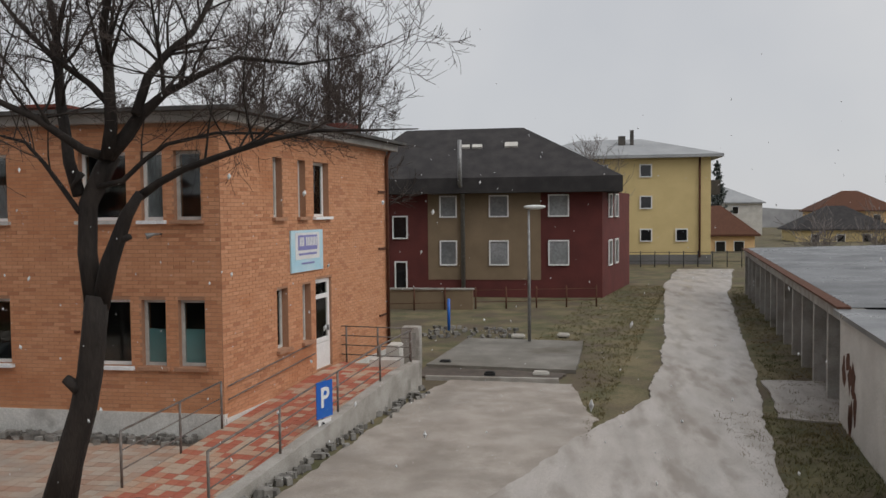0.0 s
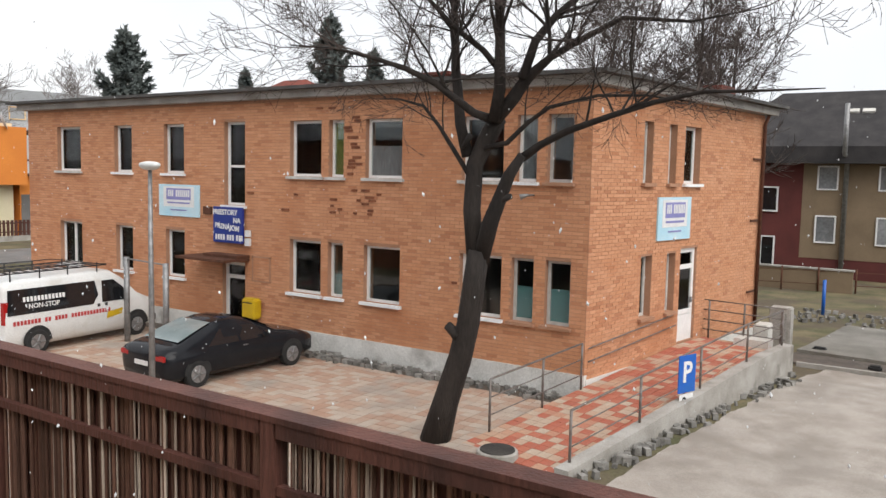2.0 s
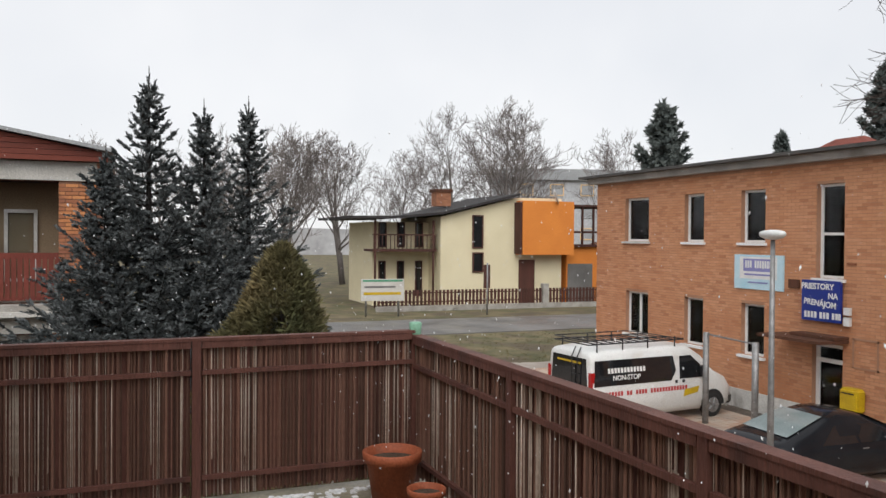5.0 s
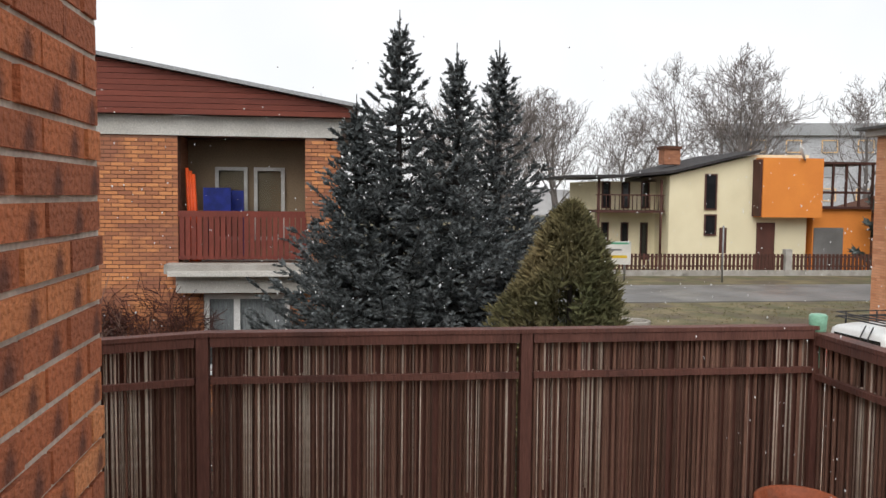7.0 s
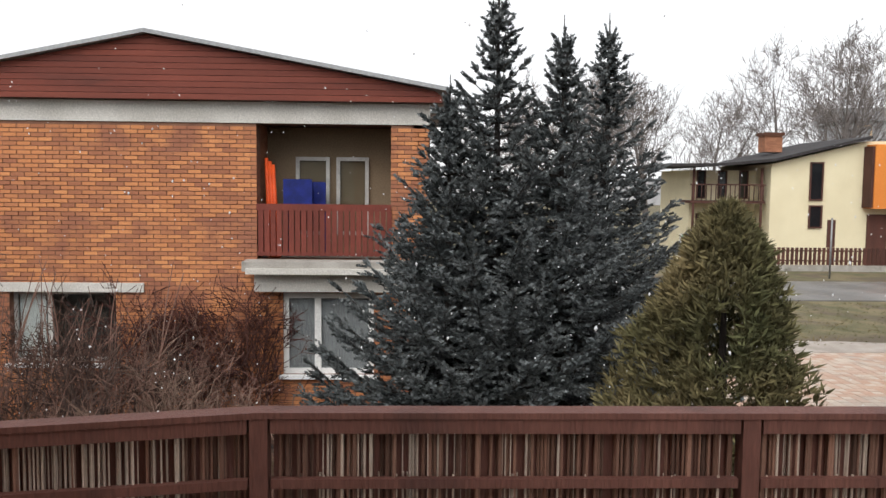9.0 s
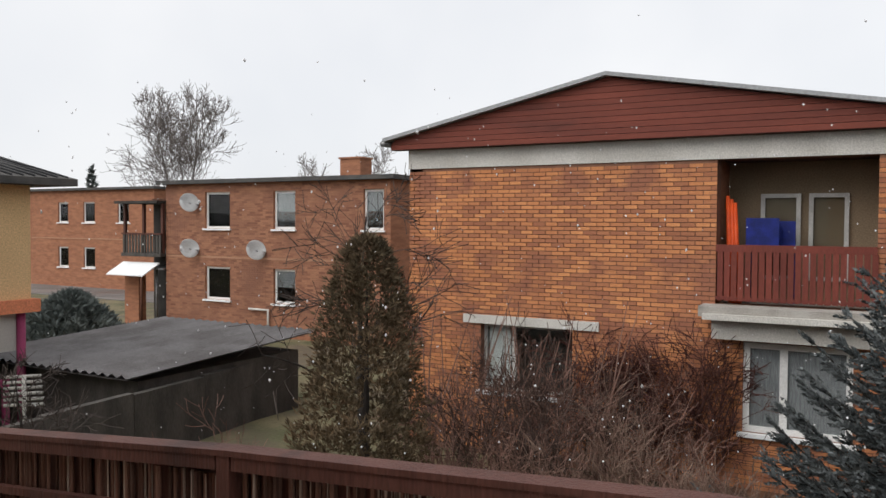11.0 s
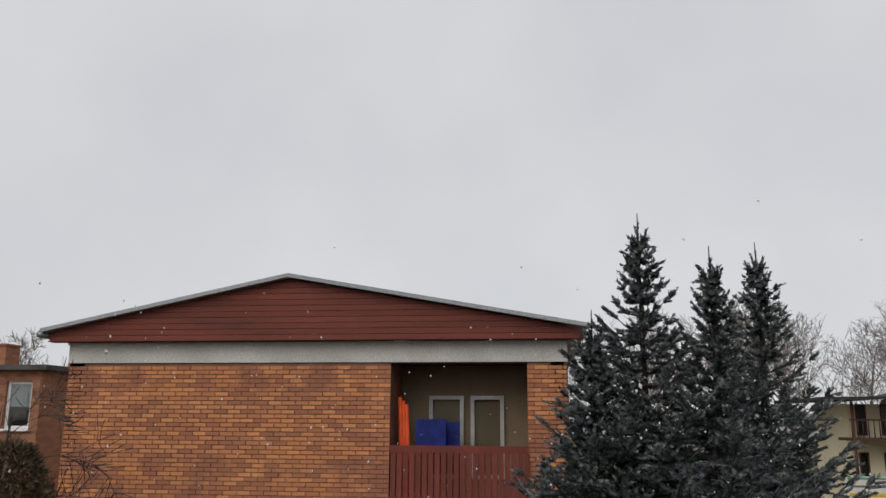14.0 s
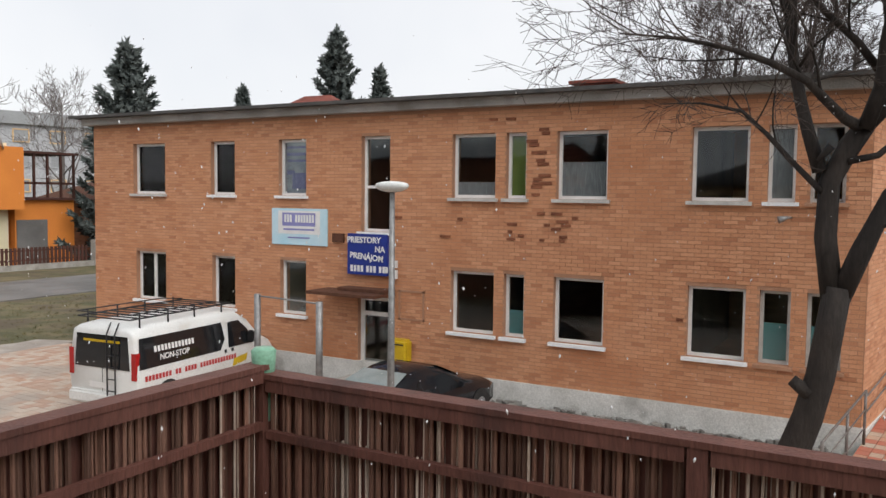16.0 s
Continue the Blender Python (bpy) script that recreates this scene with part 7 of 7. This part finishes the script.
for k in range(7):
    s = Soup()
    a, z = -0.5 - rr_.random() * 1.6, rr_.uniform(0.7, 1.9)
    ring = [g_.at(a + math.cos(q) * rr_.uniform(0.12, 0.3), -0.124, z + math.sin(q) * rr_.uniform(0.15, 0.45)) for q in [i * 0.698 for i in range(9)]]
    s.add([tuple(p) for p in ring], [tuple(range(9))])
    s.link("bare_patch", M["rust"], nw, "dark bare patch of fallen plaster")

# far houses and roofs to the north-east
for k, (x, y, w, h, wall, roof) in enumerate(((38, 86, 10, 4.6, "yellowwall", "darkroof"), (50, 78, 10, 5.4, "yellowwall", "rust"), (36, 120, 12, 1.6, "yellowwall", "darkroof"), (24, 150, 16, 5.5, "offwhite", "greyroof"), (44, 140, 12, 4, "peach", "rust"), (16, 95, 7, 1.7, "peach", "rust"), (58, 100, 10, 4.2, "offwhite", "darkroof"))):
    t = thing("far_house", (x, y, G), "far rendered house with pitched roof in the haze", "house", "far houses")
    solid("wall", wall, t, [(x - w / 2, x + w / 2, y - 4, y + 4, G - 0.1, G + h)])
    s = Soup()
    hip_roof(s, x - w / 2 - 0.5, x + w / 2 + 0.5, y - 4.5, y + 4.5, G + h + 0.1, G + h + 3.2, x - w * 0.1, x + w * 0.1, y, 0.2)
    s.link("roof", M[roof], t)
    q = Plane((x - w / 2, y - 4.09), (1, 0))
    for j in range(3):
        dark_pane_window(q, t, w * (0.15 + 0.27 * j), w * (0.15 + 0.27 * j) + 1.1, G + h - 1.9, G + h - 0.6, room="darkglass")
tagged(bevelled("red_fence", "rust", None, 14.5, 40, 58, 58.3, G, 2.3, 0.02), "long rusty red fence behind the garages", "fence")
for k, (x, y, h) in enumerate(((18, 62, 3.6), (23, 66, 4.2), (29, 70, 4.6), (34, 72, 4.4), (38, 76, 5))):
    shrub("far_bush", (x, y, G), h, 2.6, 200 + k, 18, m="fartwig", label="bare haze-pale bushes behind the garage roofs", group="far bushes", thin=0.03)
bare_tree("lane_tree", (3.6, 58, G), 9, 31, "thin bare tree at the corner of the yellow block", spread=0.35, thin=0.02, levels=3)
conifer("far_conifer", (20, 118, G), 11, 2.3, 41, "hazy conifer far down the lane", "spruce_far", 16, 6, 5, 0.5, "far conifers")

# ---- trees behind the office ----
for k, (x, y, h, st) in enumerate(((-12.6, 31.5, 12.5, 2), (-10.0, 33.5, 13.5, 2), (-8.0, 31.5, 11.5, 1))):
    bare_tree("bare_tall_tree", (x, y, G), h, 50 + k, "tall bare tree behind the office building", "trees behind the office", 0.5, st, "bark", "twig", 0.016, 4, 0.12, (4, 6), 0.018, 0.62)
# distant crowns: their haze is only the pale colour of the materials
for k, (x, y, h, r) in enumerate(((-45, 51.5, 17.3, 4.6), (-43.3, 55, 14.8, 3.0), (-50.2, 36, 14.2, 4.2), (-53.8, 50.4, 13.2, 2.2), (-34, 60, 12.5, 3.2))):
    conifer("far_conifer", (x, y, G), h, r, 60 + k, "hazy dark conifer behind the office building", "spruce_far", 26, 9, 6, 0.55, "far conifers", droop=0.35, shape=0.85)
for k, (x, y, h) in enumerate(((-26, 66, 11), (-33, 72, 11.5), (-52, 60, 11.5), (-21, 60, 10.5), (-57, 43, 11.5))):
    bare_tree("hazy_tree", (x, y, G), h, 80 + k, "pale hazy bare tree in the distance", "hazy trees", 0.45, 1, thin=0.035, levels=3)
tr = thing("red_roof_house", (-37, 39, G), "house with red tiled roof behind the office", "house")
solid("wall", "offwhite", tr, [(-41, -33, 36, 42, G - 0.1, 8.3)])
s = Soup()
hip_roof(s, -41.6, -32.4, 35.4, 42.6, 8.4, 10.9, -38, -36, 39)
s.link("roof", M["cladding"], tr)
street_lamp((-46, 40, G), 9.6, -2.0, -40, "tall grey street lamp by the street", 1.1, 0.09)

# ---- the cream and orange house across the street ----
oh = thing("cream_house", (-56, 24, G), "cream house with mono-pitch roof and orange bay", "house")
op = Plane((-52.0, 19.7), (0, 1))
s = Soup()
vs = []
for n in (0.0, -8.0):
    vs += [op.at(0, n, G - 0.1), op.at(9.1, n, G - 0.1), op.at(9.1, n, 7.75), op.at(5.6, n, 7.72), op.at(0, n, 6.35)]
s.add([tuple(v) for v in vs], [(0, 1, 2, 3, 4), (9, 8, 7, 6, 5), (0, 5, 6, 1), (1, 6, 7, 2), (2, 7, 8, 3), (3, 8, 9, 4), (4, 9, 5, 0)])
s.link("wall", M["cream"], oh)
side = Soup()
op.box(side, -4.0, 0, -8, -2.2, G - 0.1, 6.0)
side.link("rear_wing", M["cream"], oh)
s = Soup()
for n0, n1 in ((0.5, -8.5),):
    pts = [(-6.2, 6.15), (-3.0, 6.2), (0, 6.5), (5.6, 7.85)]
    vs = [op.at(a, n, z + dz) for dz in (0, 0.16) for n in (n0, n1) for a, z in pts]
    fs = []
    for k in range(3):
        fs += [(k, k + 1, k + 5, k + 4), (8 + k, 12 + k, 13 + k, 9 + k), (k, 8 + k, 9 + k, k + 1), (4 + k, 5 + k, 13 + k, 12 + k)]
    fs += [(0, 4, 12, 8), (3, 11, 15, 7)]
    s.add([tuple(v) for v in vs], fs)
s.link("roof", M["darkroof"], oh)
s = Soup()
op.box(s, 5.55, 9.5, 0.0, 1.0, 3.85, 7.5)
s.link("orange_bay", M["orangewall"], oh, "orange rendered projecting bay")
s = Soup()
op.box(s, 5.4, 5.55, 0.0, 0.9, 3.9, 7.4)
s.link("bay_side", M["brownwood"], oh)
s = Soup()
op.box(s, 9.52, 13.5, -4, 0, G - 0.1, 4.4)
s.link("garage_wing", M["orangewall"], oh)
s = Soup()
op.box(s, 9.6, 11.6, 0.004, 0.06, G, 3.2)
s.link("garage_door", M["asphalt"], oh)
s = Soup()
op.box(s, 5.75, 6.95, 0.004, 0.08, G, 3.5)
s.link("front_door", M["brownwood"], oh)
oq = Plane(op.at(0, 0.08, 0).xy, (0, 1))
for a, b_, c, d in ((2.25, 3.05, 4.27, 6.5), (2.27, 3.07, 2.67, 4.0)):
    dark_pane_window(oq, oh, a, b_, c, d, m="brownwood", fw=0.08)
os_ = Plane(op.at(-4.0, -2.2, 0).xy, (0, 1))
oq2 = Plane(os_.at(0, 0.08, 0).xy, (0, 1))
for a in (0.4, 1.7, 3.0):
    dark_pane_window(oq2, oh, a, a + 0.55, 4.3, 6.0, m="brownwood")
    dark_pane_window(oq2, oh, a, a + 0.5, 1.0, 3.4, m="brownwood")
s = Soup()
op.box(s, -4.6, -0.2, -2.2, -0.2, 4.05, 4.2)
s.link("balcony_floor", M["brownwood"], oh)
for k in range(16):
    pole("baluster", "brownwood", oh, [op.at(-4.5 + k * 0.28, -0.25, 4.2), op.at(-4.5 + k * 0.28, -0.25, 5.1)], 0.03, 4)
s = Soup()
op.box(s, -4.6, -0.2, -0.3, -0.2, 5.1, 5.18)
s.link("balcony_rail", M["brownwood"], oh)
for a in (-4.4, -0.4):
    pole("balcony_post", "brownwood", oh, [op.at(a, -0.3, G), op.at(a, -0.3, 6.1)], 0.08, 6)
s = Soup()
op.box(s, 9.6, 13.4, -3.5, 0.3, 4.4, 4.55)
op.box(s, 9.6, 13.4, 0.25, 0.32, 5.35, 5.5)
op.box(s, 9.5, 13.6, -3.5, 0.4, 7.2, 7.35)
for k in range(5):
    op.box(s, 9.65 + k * 0.9, 9.78 + k * 0.9, 0.2, 0.32, 4.5, 7.2)
s.link("timber_loggia", M["brownwood"], oh)
solid("chimney", "plainbrick", oh, [(-56.6, -55.6, 20.8, 21.9, 7.2, 8.2)])
solid("chimney_cap", "rust", oh, [(-56.7, -55.5, 20.7, 22.0, 8.2, 8.4)])
dq = Plane(op.at(0, 0.6, 0).xy, (0, 1))
sat_dish(dq, 8.05, 7.85, 0.62, "white satellite dish on the edge of the orange bay")
hf = thing("picket_fence", (-49.5, 22, G), "dark brown picket fence on a low wall", "fence")
pk = Plane((-49.5, 15.5), (0.02, 1))
s = Soup()
pk.box(s, -1.0, 17, -0.12, 0.12, G - 0.1, G + 0.3)
s.link("low_wall", M["concrete"], hf)
for k in range(70):
    a = -0.9 + k * 0.25
    s = Soup()
    pk.box(s, a, a + 0.15, -0.03, 0.03, G + 0.32, 1.72)
    s.link("picket", M["brownwood"], hf)
for z in (0.95, 1.5):
    s = Soup()
    pk.box(s, -0.9, 16.7, -0.07, -0.032, z, z + 0.08)
    s.link("rail", M["brownwood"], hf)
for a in (10.3, 16.9):
    s = Soup()
    pk.box(s, a, a + 0.4, -0.2, 0.2, G, 2.0)
    s.link("gate_pier", M["concrete"], hf)
bb = thing("billboard", (-46.5, 13.4, G), "white advertising board on posts beside the street", "billboard")
bq = Plane((-46.6, 12.7), (0.1, 1))
s = Soup()
bq.box(s, 0, 2.5, 0, 0.08, 1.35, 2.6)
pan = s.link("panel", M["offwhite"], bb)
bars_on(bq, [(0.1, 2.4, 2.45, 2.55)], 0.085, "green", pan)
bars_on(bq, [(0.15, 2.3, 1.7, 1.85)], 0.085, "yellowbox", pan)
bars_on(bq, [(0.2, 2.0, 2.1, 2.2)], 0.085, "asphalt", pan)
for a in (0.3, 2.2):
    pole("post", "steel", bb, [bq.at(a, -0.05, G), bq.at(a, -0.05, 2.4)], 0.06, 8)
sp_ = thing("street_sign_post", (-45.8, 20.2, G), "thin post with narrow sign by the street", "sign post")
pole("post", "steel", sp_, [(-45.8, 20.2, G - 0.1), (-45.8, 20.2, 3.5)], 0.05, 8)
solid("panel", "brownwood", sp_, [(-45.9, -45.82, 20.0, 20.4, 2.0, 3.4)])
ring = thing("concrete_ring", (-31, 9.6, G), "pale concrete ring lying in the grass", "ring", local=True)
bm = bmesh.new()
prof = [(0.5, 0), (0.62, 0), (0.62, 0.25), (0.5, 0.25)]
rr = [[bm.verts.new((q * math.cos(k * 0.2618), q * math.sin(k * 0.2618), z)) for k in range(24)] for q, z in prof]
for u, w in zip(rr, rr[1:] + rr[:1]):
    for k in range(24):
        bm.faces.new((u[k], u[(k + 1) % 24], w[(k + 1) % 24], w[k]))
part("ring_wall", bm, M["concrete"], ring)
rhse = thing("red_brick_house", (-56, 42, G), "low red brick house beyond the orange bay", "house")
solid("wall", "plainbrick", rhse, [(-60, -52, 36, 48, G - 0.1, 4.2)])
s = Soup()
hip_roof(s, -60.5, -51.5, 35.5, 48.5, 4.3, 6.6, -57, -55, 42)
s.link("roof", M["rust"], rhse)
ab = thing("apartment_block", (-100, 48, G), "large hazy grey apartment block behind the trees", "building")
aq = Plane((-95, 46), (0.25, 1))
# walls and panes in haze-pale greys, since no haze is rendered
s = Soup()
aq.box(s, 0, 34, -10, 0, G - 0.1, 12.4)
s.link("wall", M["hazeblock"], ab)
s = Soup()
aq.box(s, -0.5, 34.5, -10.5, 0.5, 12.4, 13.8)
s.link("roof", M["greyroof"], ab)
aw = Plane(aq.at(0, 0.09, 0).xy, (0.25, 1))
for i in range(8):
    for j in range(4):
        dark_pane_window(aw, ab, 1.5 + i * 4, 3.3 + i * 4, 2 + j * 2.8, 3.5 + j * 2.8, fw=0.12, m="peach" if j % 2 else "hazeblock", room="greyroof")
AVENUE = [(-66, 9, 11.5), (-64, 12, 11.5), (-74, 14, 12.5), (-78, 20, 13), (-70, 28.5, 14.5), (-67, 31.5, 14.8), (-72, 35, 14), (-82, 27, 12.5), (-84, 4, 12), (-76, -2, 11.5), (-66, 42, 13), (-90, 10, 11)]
# avenue wood is painted haze-pale, not lit paler
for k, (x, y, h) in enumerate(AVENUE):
    bare_tree("avenue_tree", (x, y, G), h, 120 + k, "tall bare haze-pale tree behind the cream house", "avenue trees", 0.7, 1 + k % 2, thin=0.03, levels=4, split=(3, 5), girth=0.022)
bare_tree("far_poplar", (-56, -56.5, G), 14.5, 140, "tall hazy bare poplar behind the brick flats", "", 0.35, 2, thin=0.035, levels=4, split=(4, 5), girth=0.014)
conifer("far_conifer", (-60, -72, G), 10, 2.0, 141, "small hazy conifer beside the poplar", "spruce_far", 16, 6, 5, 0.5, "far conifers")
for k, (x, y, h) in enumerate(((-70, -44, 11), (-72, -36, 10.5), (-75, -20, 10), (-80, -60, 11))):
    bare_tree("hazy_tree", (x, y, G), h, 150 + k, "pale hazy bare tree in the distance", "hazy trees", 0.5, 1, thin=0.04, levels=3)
# ring of flat sheets for the horizon trees, haze put into the colour
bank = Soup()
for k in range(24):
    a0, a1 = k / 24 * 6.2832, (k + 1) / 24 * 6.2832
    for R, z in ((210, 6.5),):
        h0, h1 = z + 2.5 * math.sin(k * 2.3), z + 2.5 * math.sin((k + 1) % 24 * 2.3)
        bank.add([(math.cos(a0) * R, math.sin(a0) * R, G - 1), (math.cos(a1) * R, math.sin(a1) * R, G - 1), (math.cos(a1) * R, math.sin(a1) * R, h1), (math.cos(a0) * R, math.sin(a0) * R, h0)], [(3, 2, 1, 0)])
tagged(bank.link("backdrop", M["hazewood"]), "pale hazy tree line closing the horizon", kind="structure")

# ---- the wooden porch of the brick flats ----
pw = thing("wooden_porch", b1p.at(-1.3, -0.5, G), "brown wooden balcony porch with a snowy awning beside the brick flats", "porch")
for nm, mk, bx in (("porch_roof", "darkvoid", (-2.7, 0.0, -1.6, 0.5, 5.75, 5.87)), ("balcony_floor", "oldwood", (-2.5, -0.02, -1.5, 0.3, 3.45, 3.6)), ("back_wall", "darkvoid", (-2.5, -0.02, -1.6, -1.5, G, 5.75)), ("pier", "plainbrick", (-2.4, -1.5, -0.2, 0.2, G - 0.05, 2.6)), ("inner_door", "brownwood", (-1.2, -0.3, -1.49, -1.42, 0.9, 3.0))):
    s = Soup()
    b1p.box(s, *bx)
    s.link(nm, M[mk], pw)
for k in range(13):
    s = Soup()
    b1p.box(s, -2.45 + k * 0.19, -2.33 + k * 0.19, 0.22, 0.25, 3.6, 4.4)
    s.link("board", M["oldwood"], pw)
s = Soup()
b1p.box(s, -2.5, -0.02, 0.2, 0.28, 4.4, 4.48)
s.link("hand_rail", M["brownwood"], pw)
for q in (-2.5, -1.3, -0.14):
    s = Soup()
    b1p.box(s, q, q + 0.12, 0.05, 0.17, 3.6, 5.75)
    s.link("post", M["brownwood"], pw)
s = Soup()
s.box(b1p.at(-2.6, 1.0, 2.65), b1p.d * 2.3, b1p.n * -0.9 + Vector((0, 0, 0.5)), Vector((0, 0, 0.05)))
s.link("awning", M["snowsill"], pw, "white awning with snow")
pole("awning_post", "rust", pw, [b1p.at(-0.5, 0.9, G - 0.05), b1p.at(-0.5, 0.9, 2.68)], 0.05, 8)

# ---- falling snow ----
rs = random.Random(404)
s = Soup()
for k in range(2600):
    zone = k % 5
    if zone < 2:
        c = Vector((rs.uniform(-17, 5), rs.uniform(2.6, 13), rs.uniform(1.0, 6.3)))
    elif zone < 4:
        c = Vector((rs.uniform(-15.5, -8.4), rs.uniform(-9, 5), rs.uniform(1.5, 6.0)))
    else:
        c = Vector((rs.uniform(-7.6, 3), rs.uniform(0.9, 1.7), rs.uniform(3.6, 5.1)))
    r = rs.uniform(0.004, 0.009) * (0.55 if zone == 4 else 1)
    ax = Vector((rs.uniform(-0.4, 0.4), rs.uniform(-0.4, 0.4), 1)).normalized() * r * rs.uniform(1.0, 1.8)
    u = ax.cross(Vector((1, 0.3, 0))).normalized() * r
    w = ax.cross(u).normalized() * r * 0.7
    s.add([tuple(c + o) for o in (ax, u, w, -u, -w, -ax)], [(0, 1, 2), (0, 2, 3), (0, 3, 4), (0, 4, 1), (5, 2, 1), (5, 3, 2), (5, 4, 3), (5, 1, 4)])
tagged(s.link("snowflakes", M["snow"]), "loose white snowflakes falling through the air", "snow", kind="stuff")

# ---- brick courses ----
brick_skin(fp, fwall, 0, 20.38, 0.95, 6.86, holes, M["brick"], M["brick_piece"], (12.5, 20.38, 3.3, 4.88), seed=3, proud=0.007, chip=0.02)
brick_skin(ep, ewall, 0, 9.03, 0.85, 6.86, eholes, M["brick"], M["brick_piece"], (0, 4.0, 3.3, 4.9), seed=4, proud=0.007, chip=0.02)
brick_skin(onp, ow, 9 - CX - 2.6, 9 - CX, TZ, 6.4, [], M["deep"], M["deep"], (0, 99, TZ, 5.9), course=0.0765, length=0.25, proud=0.014, joint=0.014, seed=5)
brick_skin(owp, ow2, 0.02, 2.0, TZ, 6.4, [], M["deep"], M["deep"], (0, 1.0, TZ, 5.9), course=0.0765, length=0.25, proud=0.014, joint=0.014, seed=6)
brick_skin(gp, gwall, 0, GE, G + 0.1, 6.05, gholes, M["patchy"], M["patchy_piece"], (1.0, 6.0, 4.3, 5.6), course=0.078, length=0.25, joint=0.016, seed=7, chip=0.08)
brick_skin(b1p, b1w, 0, 11.5, G + 0.1, 6.5, [(2.3, 3.7, 4.7, 6.2), (6.0, 7.1, 4.7, 6.2), (2.3, 3.7, 1.77, 3.13), (6.0, 7.1, 1.77, 3.13), (10.3, 11.2, 4.7, 6.2)], M["brown"], M["brown"], None, course=0.085, length=0.28, seed=8, chip=0.04)
